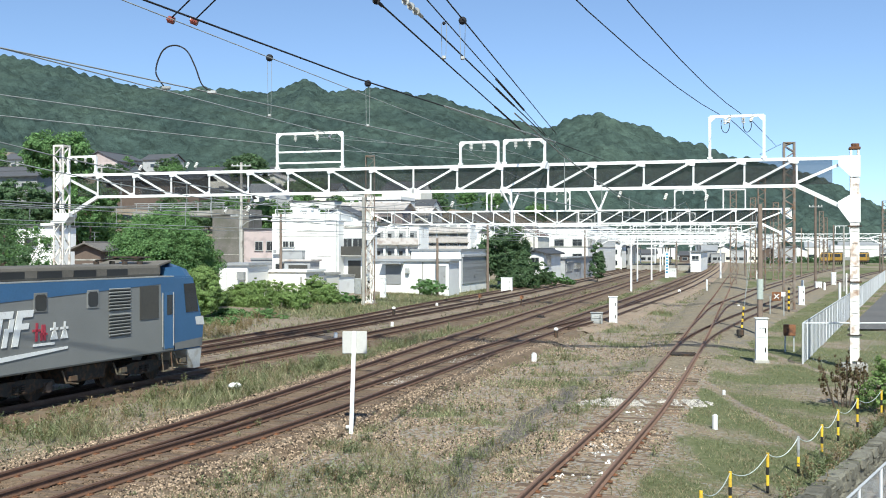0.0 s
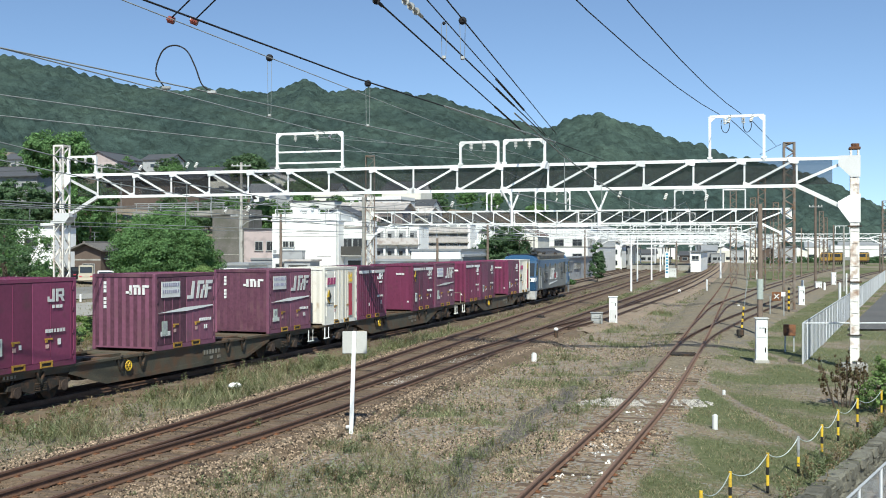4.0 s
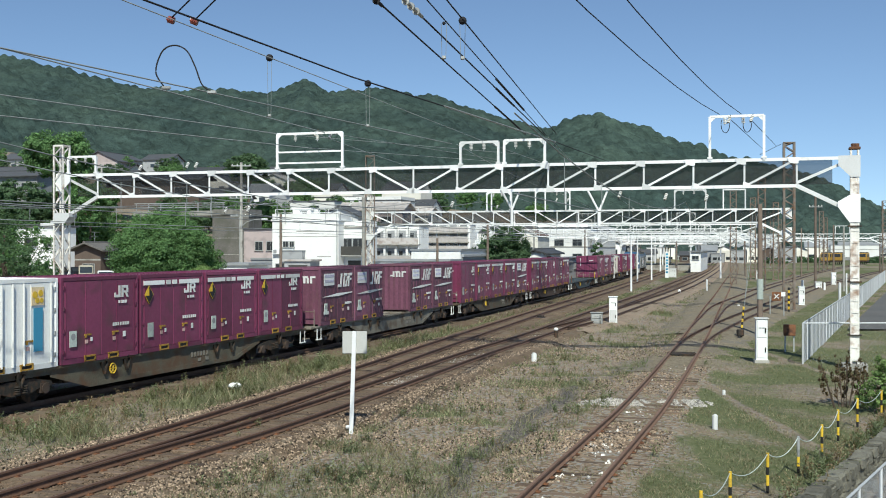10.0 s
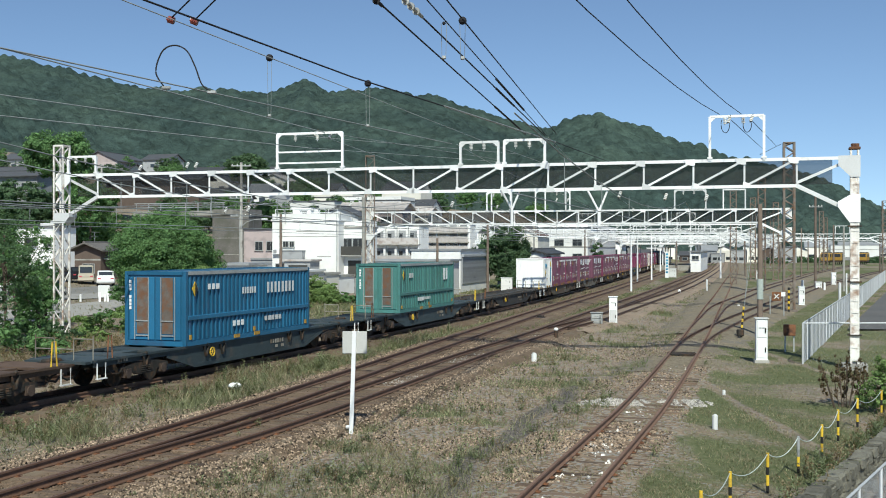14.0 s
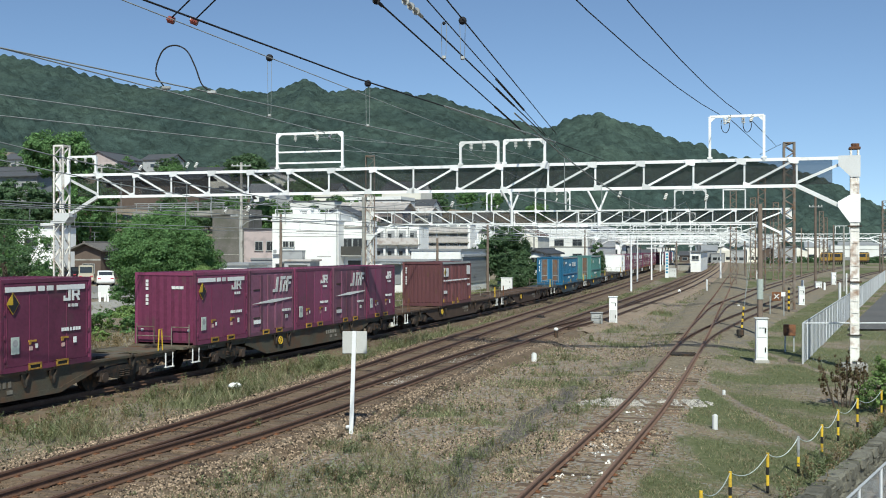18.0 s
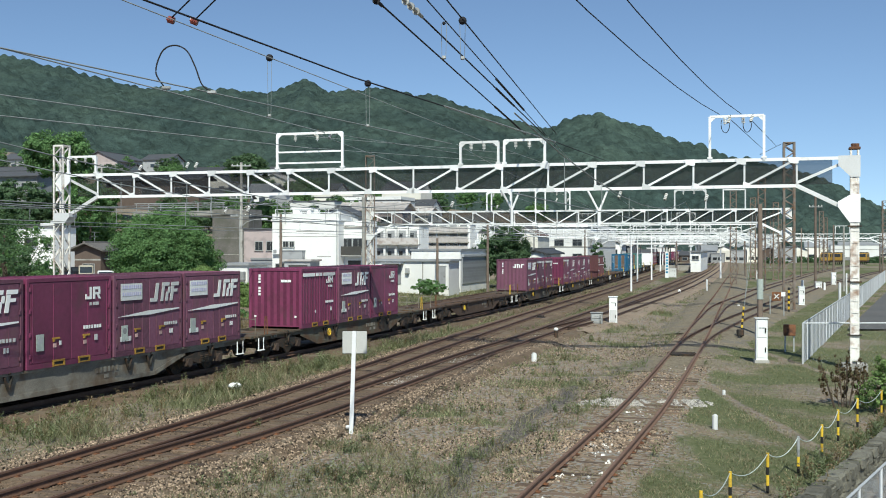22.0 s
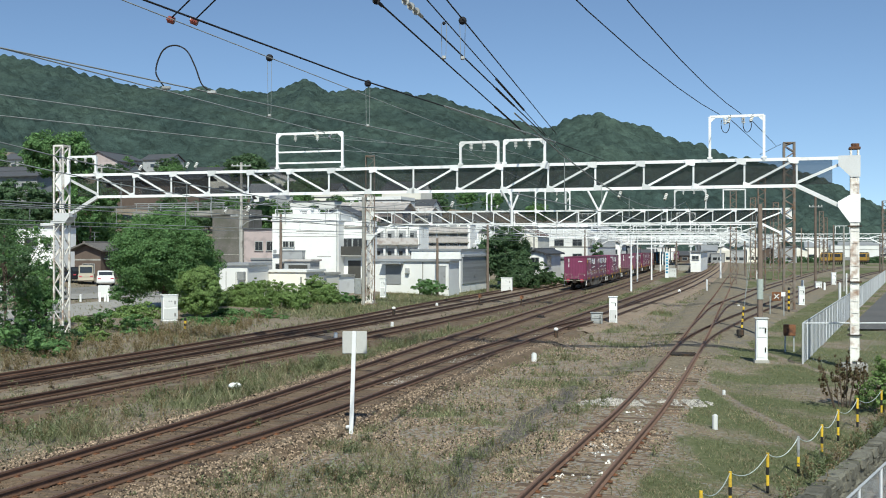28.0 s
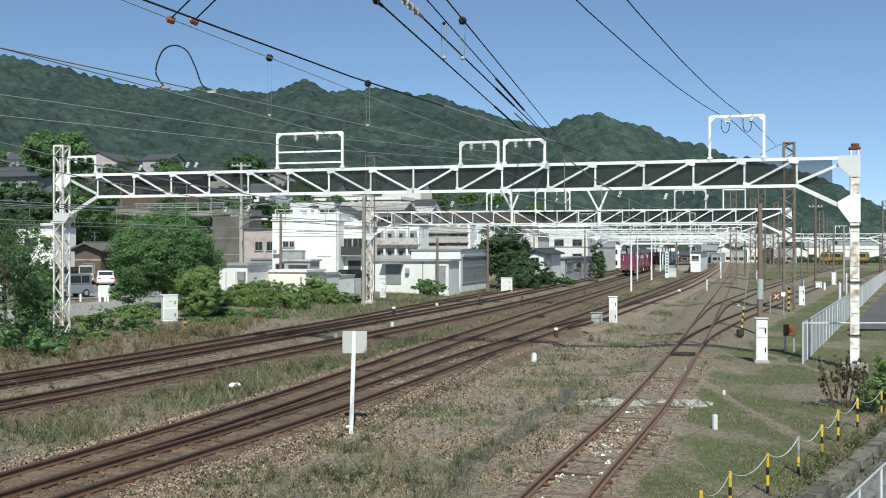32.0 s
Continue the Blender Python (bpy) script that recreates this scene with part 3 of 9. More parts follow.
LINE_MAIN = np.array([main_line(s)[:2] for s in np.arange(6, 560, 1.5)])
LINE_SECOND = np.array([main_line(s, 3.75)[:2] for s in np.arange(6, 520, 1.5)])
LINE_THIRD = smooth_line([(-19.5, 24), (-12.55, 44), (-8.6, 57.4), (-5.8, 67), (-1.0, 86), (7.1, 115.4), (16.2, 149), (50, 275), (122, 545)], 1.5)
LINE_PASS = smooth_line([(-12.3, 8), (-8.2, 20), (-4.75, 31.2), (-0.3, 48.5), (6.25, 73), (14.3, 102), (21.6, 128.5), (62, 280), (135, 560)], 1.2)
LINE_CENTRE = smooth_line([(-11.2, 8), (-6.75, 20.5), (-4.15, 27.4), (-1.6, 35.4), (1.5, 45.4), (4.85, 55.3), (10.15, 72.6), (14.3, 86), (20.3, 105.5), (30.3, 139), (54.4, 221), (75, 298), (147, 565)], 1.2)
LINE_BRANCH = smooth_line([(6.4, 59.5), (9.6, 67.4), (12.9, 77.2), (17.8, 92), (25, 114), (38, 157), (70, 270), (110, 420)], 1.5)
LINE_SIDING = smooth_line([(-2.0, 6), (1.88, 18.62), (3.75, 24.3), (5.95, 31.05), (9.77, 43.8), (14.15, 59), (19.8, 79), (33.8, 128), (77, 282), (150, 560)], 1.0)
LINE_YARD = smooth_line([(8.3, 39.0), (10.3, 45.6), (13.1, 54.2), (18.3, 67.1), (24, 80.3), (32, 98.7), (45, 128), (60, 158), (86, 210), (150, 330)], 1.2)
LINE_FAR_YARD = smooth_line([(13.9, 58.2), (16.8, 67.8), (21.4, 82.6), (27.1, 97.5), (35.4, 118.7), (49.3, 151.7), (72, 205), (120, 310)], 1.5)
ALL_LINES = [LINE_MAIN, LINE_SECOND, LINE_THIRD, LINE_PASS, LINE_CENTRE, LINE_BRANCH, LINE_SIDING, LINE_YARD, LINE_FAR_YARD]
build_ground()
# the dark bed here also carries shade beneath the train in its colour
railway("main_track", LINE_MAIN, "rusty main track half hidden by grass", near=(18, 60), darker=True)
railway("second_track", LINE_SECOND, "rusty running track beyond the main track", near=(24, 48))
railway("third_track", LINE_THIRD, "rusty loop track along the bank", near=(24, 48))
railway("passing_track", LINE_PASS, "rusty passing track in brown ballast", near=(14, 62), darker=True)
railway("centre_track", LINE_CENTRE, "rusty track joining the passing track in brown ballast", top=0.004, near=(14, 62), bed=False)
railway("branch_track", LINE_BRANCH, "rusty branch track in the yard", top=-0.004, near=(58, 64))
railway("siding_track", LINE_SIDING, "rusty siding track on weathered sleepers, grown over with weeds", near=(12, 62), half=1.25, surface=GROUND)
railway("yard_track", LINE_YARD, "rusty yard track leaving the siding", top=-0.006, near=(44, 62), half=1.2, surface=GROUND)
railway("far_yard_track", LINE_FAR_YARD, "rusty yard track leaving the siding further off", top=-0.008, near=(58, 62), half=1.2, surface=GROUND)
track_bed(smooth_line([(-9.5, 12), (-6.7, 20.5), (-4.1, 27.5), (-1.5, 35.6), (4.9, 55.4), (14.3, 86), (30.3, 139), (75, 298)], 1.5), 1.5, "track_bed", "rust-brown stone ballast bed under the centre track", None, True)


# ---- overhead line gantries ----
def column_lattice(bm, x, y, z0, z1, w, panel=0.7, t=0.07):
    """A square lattice mast."""
    for sx in (-1, 1):
        for sy in (-1, 1):
            bar(bm, (x + sx * w / 2, y + sy * w / 2, z0), (x + sx * w / 2, y + sy * w / 2, z1), t, t, (0, 1, 0))
    z, flip = z0, 1
    while z < z1 - 0.1:
        top = min(z + panel, z1)
        for s in (-1, 1):
            bar(bm, (x - flip * w / 2, y + s * w / 2, z), (x + flip * w / 2, y + s * w / 2, top), t * 0.6, t * 0.4)
            bar(bm, (x + s * w / 2, y - flip * w / 2, z), (x + s * w / 2, y + flip * w / 2, top), t * 0.6, t * 0.4)
        z, flip = top, -flip
    block(bm, x, y, z1, w + t, w + t, 0.08)
    block(bm, x, y, z0 + 0.1, w + 0.4, w + 0.4, 0.4)


def gantry(left, right, z_top, z_low, panels, label, detail=True, frames=(), paint=None, left_mast=True, box_right=True):
    """A portal over the tracks: two columns and a truss beam. Its own x axis runs from the right foot to the left foot."""
    paint = paint or GANTRY_WHITE
    dx, dy = left[0] - right[0], left[1] - right[1]
    span, turn = math.hypot(dx, dy), math.atan2(dy, dx)
    ob = thing("overhead_line_gantry", Matrix.Translation((right[0], right[1], 0)) @ Matrix.Rotation(turn, 4, "Z"), label, "gantry", "gantries over the tracks")
    lz = left[2]
    a, b = 0.0, span
    first = a + 2.12
    step = (b - 2.0 - first) / panels
    chord = 0.125 if detail else 0.115
    for z, nm in ((z_top, "top_chord"), (z_low, "bottom_chord")):
        bm = B()
        x0, x1 = (a + 0.2, b - 0.2) if z == z_top else (first, first + panels * step)
        bar(bm, (x0, 0, z), (x1, 0, z), 0.03, chord)
        bar(bm, (x0, -0.05, z), (x1, -0.05, z), 0.08, 0.03)
        part(nm, bm, paint, ob)
    far_bm = None if detail else B()
    for i in range(panels + 1):
        x = first + i * step
        bm = B() if detail else far_bm
        bar(bm, (x, 0.0, z_low), (x, 0.0, z_top), 0.072 if detail else 0.055, 0.03, (0, 1, 0))
        if detail:
            part("upright", bm, paint, ob)
        if i < panels:
            bm = B() if detail else far_bm
            mid = i >= panels * 0.5
            p, q = (x, z_low), (x + step, z_top)
            if not mid:
                p, q = (x, z_top), (x + step, z_low)
            bar(bm, (p[0], 0.03, p[1]), (q[0], 0.03, q[1]), 0.082 if detail else 0.055, 0.03, (0, 1, 0))
            if detail:
                part("diagonal", bm, paint, ob)
                bm = B()
                e = p if p[1] == z_low else q
                s = 1 if e == p else -1
                plate(bm, [(e[0] - 0.07 * s, 0.05, z_low - 0.07), (e[0] + 0.32 * s, 0.05, z_low - 0.06), (e[0] + 0.2 * s, 0.05, z_low + 0.12), (e[0] - 0.05 * s, 0.05, z_low + 0.2)], (0, 1, 0), 0.015)
                part("gusset", bm, paint, ob)
                bm = B()
                e, s = (q, -1) if p[1] == z_low else (p, 1)
                plate(bm, [(e[0] - 0.07 * s, 0.05, z_top + 0.07), (e[0] + 0.36 * s, 0.05, z_top + 0.07), (e[0] + 0.3 * s, 0.05, z_top - 0.13), (e[0] + 0.1 * s, 0.05, z_top - 0.18), (e[0] - 0.06 * s, 0.05, z_top - 0.18)], (0, 1, 0), 0.015)
                part("gusset", bm, paint, ob)
    if not detail:
        part("lattice", far_bm, paint, ob)
    # knees and end gussets
    for end, s in ((a, 1), (b, -1)):
        bm = B()
        e = first if s > 0 else first + panels * step
        bar(bm, (end + s * 0.15, 0, z_low - 1.0), (e, 0, z_low), 0.16, 0.14, (0, 1, 0))
        bar(bm, (end + s * 0.2, 0, z_top - 0.1), (e, 0, z_low + 0.12), 0.11, 0.06, (0, 1, 0))
        part("knee_brace", bm, paint, ob)
        bm = B()
        if s > 0:
            plate(bm, [(end - s * 0.2, 0.16, z_low - 1.45), (end + s * 0.2, 0.16, z_low - 1.45), (end + s * 0.62, 0.16, z_low - 0.85), (end + s * 0.62, 0.16, z_low - 0.65), (end + s * 0.2, 0.16, z_low - 0.4), (end - s * 0.2, 0.16, z_low - 0.35)], (0, 1, 0), 0.02)
        else:
            plate(bm, [(end + 0.42, 0.3, z_low - 1.25), (end - 0.35, 0.3, z_low - 1.25), (end - 0.62, 0.3, z_low - 0.95), (end - 0.62, 0.3, z_low - 0.76), (end + 0.24, 0.3, z_low - 0.76), (end + 0.24, 0.3, z_low - 1.1), (end + 0.42, 0.3, z_low - 1.12)], (0, -1, 0), 0.6)
        part("end_gusset", bm, paint, ob)
        bm = B()
        plate(bm, [(end - s * 0.2, 0.16, z_top - 0.75), (end + s * 0.15, 0.16, z_top - 0.75), (end + s * 0.6, 0.16, z_top - 0.3), (end + s * 0.6, 0.16, z_top + 0.08), (end - s * 0.2, 0.16, z_top + 0.08)], (0, 1, 0), 0.02)
        part("end_gusset", bm, paint, ob)
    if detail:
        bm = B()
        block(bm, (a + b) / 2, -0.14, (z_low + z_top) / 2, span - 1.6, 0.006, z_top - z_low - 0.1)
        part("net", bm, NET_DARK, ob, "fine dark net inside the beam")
    # columns
    bm = B()
    if box_right:
        for s in (-1, 1):
            block(bm, s * 0.13, 0, (z_top + 0.3 - 0.4) / 2 - 0.1, 0.07, 0.3, z_top + 0.9)
        for y in (-0.128, 0.128):
            block(bm, 0, y, z_top / 2, 0.2, 0.02, z_top)
        for z in np.arange(0.1, z_top, 0.45):
            block(bm, 0, -0.15, z, 0.28, 0.02, 0.1)
            block(bm, 0, 0.15, z, 0.28, 0.02, 0.1)
        part("column", bm, GANTRY_RUSTY if detail else paint, ob, "peeling white column of two channels and battens")
        bm = B()
        block(bm, 0, 0, -0.35, 0.9, 0.9, 0.5)
        part("footing", bm, CONCRETE, ob)
        bm = B()
        soft_block(bm, 0, 0, z_top + 0.36, 0.42, 0.4, 0.1, 0.02)
        rod(bm, (-0.02, 0, z_top + 0.4), (-0.02, 0, z_top + 0.54), 0.16, 10)
        part("cap", bm, RUSTED, ob, "rusty cap")
        if detail:
            for z in (1.0, 3.05, 5.2):
                bm = B()
                block(bm, 0, 0, z, 0.5, 0.42, 0.05)
                part("band", bm, STEEL_DARK, ob, "dark steel band")
    else:
        column_lattice(bm, 0, 0, -0.5, z_top + 4.9, 0.72, 0.5, 0.15)
        part("column", bm, LATTICE_GREY, ob)
    bm = B()
    if left_mast:
        column_lattice(bm, b, 0, lz, z_top + (1.42 if detail else 1.2), 0.5, 0.62, 0.075)
        part("column", bm, GANTRY_RUSTY if detail else paint, ob, "white lattice column with rust stains")
        if z_top > 7.5:
            bm = B()
            block(bm, b + 0.75, -0.1, z_low - 1.3, 1.0, 0.1, 0.14)
            block(bm, b + 0.75, -0.1, z_low - 1.55, 1.0, 0.1, 0.08)
            part("side_arm", bm, paint, ob)
    else:
        rod(bm, (b, 0, lz), (b, 0, z_top + 0.4), 0.15, 10, 0.11)
        part("column", bm, paint, ob)
    for x0, x1, h, rails in frames:
        bm = B()
        for x in (x0, x1):
            bar(bm, (x, 0, z_top), (x, 0, z_top + h), 0.1, 0.1, (0, 1, 0))
            block(bm, x, 0, z_top + 0.11, 0.2, 0.14, 0.07)
            s = 1 if x == x0 else -1
            plate(bm, [(x, 0.04, z_top + h - 0.02), (x + s * 0.26, 0.04, z_top + h - 0.02), (x, 0.04, z_top + h - 0.26)], (0, -1, 0), 0.05)
        bar(bm, (x0, 0, z_top + h), (x1, 0, z_top + h), 0.1, 0.08, (0, 1, 0))
        for r in rails:
            bar(bm, (x0, 0, z_top + h * r), (x1, 0, z_top + h * r), 0.07, 0.06, (0, 1, 0))
        part("top_frame", bm, paint, ob)
        for k in (0.38, 0.72):
            bm = B()
            x = x0 + (x1 - x0) * k
            for i in range(4):
                rod(bm, (x, 0, z_top + h - 0.08 - i * 0.06), (x, 0, z_top + h - 0.11 - i * 0.06), 0.075, 8)
            rod(bm, (x, 0, z_top + h), (x, 0, z_top + h - 0.36), 0.02, 6)
            part("insulator", bm, PORCELAIN, ob, "white porcelain insulator")
    return ob


# distances along the beam are counted from its right column
gantry((-18.35, 51.58, -0.5), (15.9, 41.4, -0.3), 7.85, 6.8, 16, "white truss gantry over the tracks, one column latticed",
            frames=((3.35, 5.43, 1.76, ()), (12.14, 13.88, 1.06, ()), (14.14, 15.8, 1.02, ()), (21.23, 24.38, 1.64, (0.5, 0.2)), (33.83, 35.36, 0.88, ())))
FAR_GANTRIES = [((4.0, 124), (34.5, 116), 7.0), ((14.0, 167), (46.0, 159), 7.0), ((6.2, 145), (37.0, 136.6), 6.9), ((21.6, 190), (52.5, 181.5), 7.0), ((39.2, 236), (70.0, 228), 7.0), ((57, 288), (88, 280), 7.2), ((75, 345), (106, 337), 7.2), ((95, 410), (126, 402), 7.2)]
for one, two, top in FAR_GANTRIES:
    gantry((*one, -0.3), (*two, -0.3), top, top - 0.9, 17, "white truss gantry far along the tracks", detail=False, frames=((7, 9, 1.3, ()), (18, 20, 1.3, ())), left_mast=False, box_right=False)
gantry((-6.1, 87.6, -0.2), (25.7, 79.6, -0.3), 7.3, 6.3, 17, "white truss gantry further along the tracks", frames=((6.0, 8.3, 1.5, ()), (16.3, 19.0, 1.55, ()), (21.0, 22.9, 1.5, ())), box_right=False)


# ---- container train ----
SLOT, WAGON = 3.768, 20.4
FRONT = 12.933 - 0.36


def travelled(t):
    return 17.102 * t - 0.0165 * t * t


def on_track(s, z=0.0, base=7.0):
    """Pose of a vehicle whose middle is s metres along the main track, standing on two bogies."""
    x0, y0, _ = main_line(s - base)
    x1, y1, _ = main_line(s + base)
    return Matrix.Translation(((x0 + x1) / 2, (y0 + y1) / 2, z)) @ Matrix.Rotation(math.atan2(y1 - y0, x1 - x0), 4, "Z")


TIMES = [0.0, 1.0] + [float(t) for t in range(2, 32, 2)] + [31.0, 32.0]
MOVERS = []


def ride(ob, behind, local=None):
    """Remember a thing that rides with the train; behind: metres from the train's datum to the vehicle's middle."""
    ob.matrix_basis = on_track(FRONT - behind) @ (local or Matrix())
    MOVERS.append((ob, behind, local or Matrix()))


def skew(bm, x, z, w, h, y, lean, thick=0.012):
    plate(bm, [(x, y, z), (x + w, y, z), (x + w + lean, y, z + h), (x + lean, y, z + h)], (0, -1, 0), thick)


def bars_row(bm, x, z, count, w, h, gap, y, seed=0, thick=0.008):
    """A row of small bars where there is writing too fine to read."""
    r = random.Random(seed)
    for i in range(count):
        ww = w * r.uniform(0.7, 1.05)
        block(bm, x + i * (w + gap) + ww / 2, y - thick / 2, z + h / 2, ww, thick, h)


TAG_PINK = mat("pale_pink_tag", (0.55, 0.36, 0.34), 0.6, vary=0.2, bump=0)
CHART_BEIGE = mat("beige_picture_panel", (0.62, 0.5, 0.32), 0.6, vary=0.25, scale=6, bump=0)
LETTER_RED = mat("plum_red_letters", (0.36, 0.06, 0.16), 0.55, vary=0.15, bump=0)
NOTICE_INK = mat("lilac_grey_writing", (0.42, 0.42, 0.56), 0.6, vary=0.15, bump=0)


def container(kind):
    """A twelve-foot freight container; x along the train, its near side at minus y."""
    length, w, h = 3.66, 2.45, 2.5
    old = kind in ("emblem", "ribbed_emblem")
    reefer = kind.startswith("white")
    paint = WINE_OLD if old else CREAM_CONTAINER if kind == "white_red" else WHITE_PAINT if kind == "white_blue" else WINE
    words = {"plain": "wine-red steel freight container with plain panelled doors", "strip": "wine-red freight container with white roof strips and a diamond mark",
             "emblem": "faded wine-red freight container with a large white emblem and stripe", "ribbed_emblem": "faded wine-red ribbed freight container with white emblem",
             "ribbed": "wine-red freight container with ribbed sides and white roof strip", "white_red": "cream white freight container with a red band and diamond mark",
             "white_blue": "white freight container with a blue band and rust stains"}[kind]
    ob = thing("freight_container", pose(0, 0, 0), words, "container", "containers on the train")
    bm = B()
    soft_block(bm, 0, 0, h / 2 + 0.02, length - 0.06, w - 0.05, h - 0.08, 0.015)
    part("body", bm, paint, ob)
    # corner posts, roof rail, bottom rail
    for sx in (-1, 1):
        for sy in (-1, 1):
            bm = B()
            soft_block(bm, sx * (length / 2 - 0.06), sy * (w / 2 - 0.06), h / 2, 0.12, 0.12, h, 0.015)
            part("corner_post", bm, paint, ob)
    for sy in (-1, 1):
        bm = B()
        block(bm, 0, sy * (w / 2 - 0.03), h - 0.05, length - 0.2, 0.06, 0.1)
        part("roof_rail", bm, paint, ob)
        bm = B()
        block(bm, 0, sy * (w / 2 - 0.04), 0.07, length - 0.2, 0.08, 0.14)
        part("bottom_rail", bm, paint, ob)
    for x in (-1, 1):
        bm = B()
        block(bm, x * (length / 2 - 0.03), 0, h - 0.05, 0.06, w - 0.2, 0.1)
        part("end_rail", bm, paint, ob)
    bm = B()
    for x in np.arange(-1.5, 1.6, 0.43):
        block(bm, x, 0, h - 0.025, 0.09, w - 0.16, 0.03)
    part("roof_ribs", bm, paint, ob)
    near = -w / 2 + 0.025
    # side: two door leaves or ribs
    if kind == "ribbed_emblem":
        for x in (-0.9, -0.3, 0.3, 0.9):
            bm = B()
            soft_block(bm, x, near - 0.008, h / 2, 0.2, 0.05, h - 0.36, 0.02)
            part("side_rib", bm, paint, ob)
        for x, z in ((-1.25, 1.75), (-1.25, 0.68), (1.2, 1.75), (1.2, 0.68)):
            bm = B()
            block(bm, x, near - 0.005, z, 0.5, 0.03, 0.05)
            part("vent_slot", bm, STEEL_DARK, ob, "dark vent slot")
    elif kind == "ribbed":
        for x in np.arange(-1.55, 1.6, 0.26):
            bm = B()
            soft_block(bm, x, near - 0.006, h / 2, 0.12, 0.04, h - 0.34, 0.02)
            part("side_rib", bm, paint, ob)
    else:
        for s in (-1, 1):
            bm = B()
            soft_block(bm, s * 0.84, near + 0.006, h / 2 + 0.02, 1.66, 0.036, h - 0.26, 0.01)
            part("door_leaf", bm, paint, ob)
            bm = B()
            for k in (-0.45, 0.0, 0.45) if old else (-0.76, 0.1):
                rod(bm, (s * 0.84 - s * k, near - 0.012, 0.2), (s * 0.84 - s * k, near - 0.012, h - 0.16), 0.016, 6)
            part("locking_bar", bm, paint, ob)
        for s in (-0.95, 0.35):
            bm = B()
            block(bm, s + 0.3, near - 0.03, 0.8, 0.3, 0.03, 0.05)
            block(bm, s + 0.2, near - 0.035, 0.76, 0.07, 0.03, 0.1)
            handle = part("door_handle", bm, RUST_YELLOW, ob, "dirty yellow door handle")
            bm = B()
            block(bm, s + 0.24, near - 0.03, 0.6, 0.13, 0.012, 0.11)
            part("seal_tag", bm, TAG_PINK, handle, "small pinkish tag")
    # hinge knuckles along the door edges
    if "ribbed" not in kind:
        bm = B()
        for x in (-1.69, 1.69):
            for z in (0.35, 0.95, 1.6, 2.2):
                soft_block(bm, x, near - 0.022, z, 0.07, 0.04, 0.12, 0.01)
        part("hinges", bm, paint if not reefer else GALVANISED, ob)
    # fork pockets with worn yellow frames
    for x in (-0.55, 0.55):
        bm = B()
        for dx, dz, sx, sz in ((0, 0.075, 0.5, 0.05), (0, -0.06, 0.5, 0.035), (-0.225, 0, 0.05, 0.17), (0.225, 0, 0.05, 0.17)):
            block(bm, x + dx, near - 0.028, 0.095 + dz, sx, 0.05, sz)
        part("fork_pocket", bm, RUST_YELLOW, ob, "worn yellow frame of a fork pocket")
        # black block paints the shade inside the pocket, no hole is cut
        bm = B()
        block(bm, x, near - 0.012, 0.09, 0.42, 0.03, 0.12)
        part("pocket_hole", bm, MARK_BLACK, ob)
    # far end and near end panels
    for s in (-1, 1):
        bm = B()
        wave = []
        for k in range(8):
            y = -1.05 + k * 0.3
            wave += [(y - 0.1, 0.0), (y - 0.07, 0.03), (y + 0.07, 0.03), (y + 0.1, 0.0)]
        out = [(s * (length / 2 - 0.04 + d * 0.45), y, 0.13) for y, d in wave] + [(s * (length / 2 - 0.12), 1.15, 0.13), (s * (length / 2 - 0.12), -1.15, 0.13)]
        plate(bm, out, (0, 0, 1), h - 0.24)
        part("end_panel", bm, paint, ob)
    end = -length / 2
    mark = B()
    ink = MARK_BLACK if reefer else MARK_WHITE

    def writing(*args):
        """One line of small writing as bars."""
        bm = B()
        bars_row(bm, *args)
        part("writing_line", bm, ink, ob)

    face = near - 0.03
    if kind in ("plain", "strip", "ribbed"):
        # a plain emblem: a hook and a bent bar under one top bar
        skew(mark, 0.8, 1.84, 0.09, 0.36, face, 0)
        skew(mark, 0.6, 1.84, 0.2, 0.08, face, 0)
        skew(mark, 0.6, 1.92, 0.07, 0.07, face, 0)
        skew(mark, 0.95, 1.84, 0.09, 0.29, face, 0)
        skew(mark, 0.95, 2.12, 0.32, 0.08, face, 0)
        skew(mark, 1.2, 1.98, 0.08, 0.14, face, 0)
        skew(mark, 1.06, 1.97, 0.16, 0.07, face, 0)
        skew(mark, 1.2, 1.84, 0.1, 0.13, face, -0.08)
        writing(0.78, 1.66, 3, 0.12, 0.09, 0.03, face - 0.012, 1)
        writing(0.5, 0.98, 7, 0.09, 0.1, 0.03, face - 0.012, 2)
        writing(1.0, 0.62, 1, 0.17, 0.17, 0.03, face - 0.012, 3)
        writing(-0.55, 0.6, 1, 0.12, 0.12, 0.03, face - 0.012, 4)
    if kind in ("strip", "ribbed"):
        for x, ww in ((-1.7, 1.15), (-0.45, 0.26), (-0.1, 0.26), (0.3, 1.2)):
            bm = B()
            block(bm, x + ww / 2, face - 0.015, h - 0.27, ww, 0.012, 0.14)
            part("roof_strip", bm, MARK_WHITE, ob, "white strip below the roof rail")
    if old:
        # a plain slanted emblem: a hook and three bars tied by a top bar and a thin dark gap
        for x, ww, z, hh in ((0.2, 0.17, 1.62, 0.6), (0.56, 0.14, 1.62, 0.48), (0.82, 0.13, 1.62, 0.3), (1.08, 0.15, 1.62, 0.48)):
            skew(mark, x, z, ww, hh, face - 0.006, 0.2 * hh)
        skew(mark, -0.02, 1.62, 0.24, 0.12, face - 0.006, 0.03)
        skew(mark, 0.64, 2.11, 0.4, 0.12, face - 0.006, 0.025)
        skew(mark, 0.96, 1.88, 0.12, 0.2, face - 0.006, 0.04)
        skew(mark, 1.16, 2.11, 0.42, 0.12, face - 0.006, 0.025)
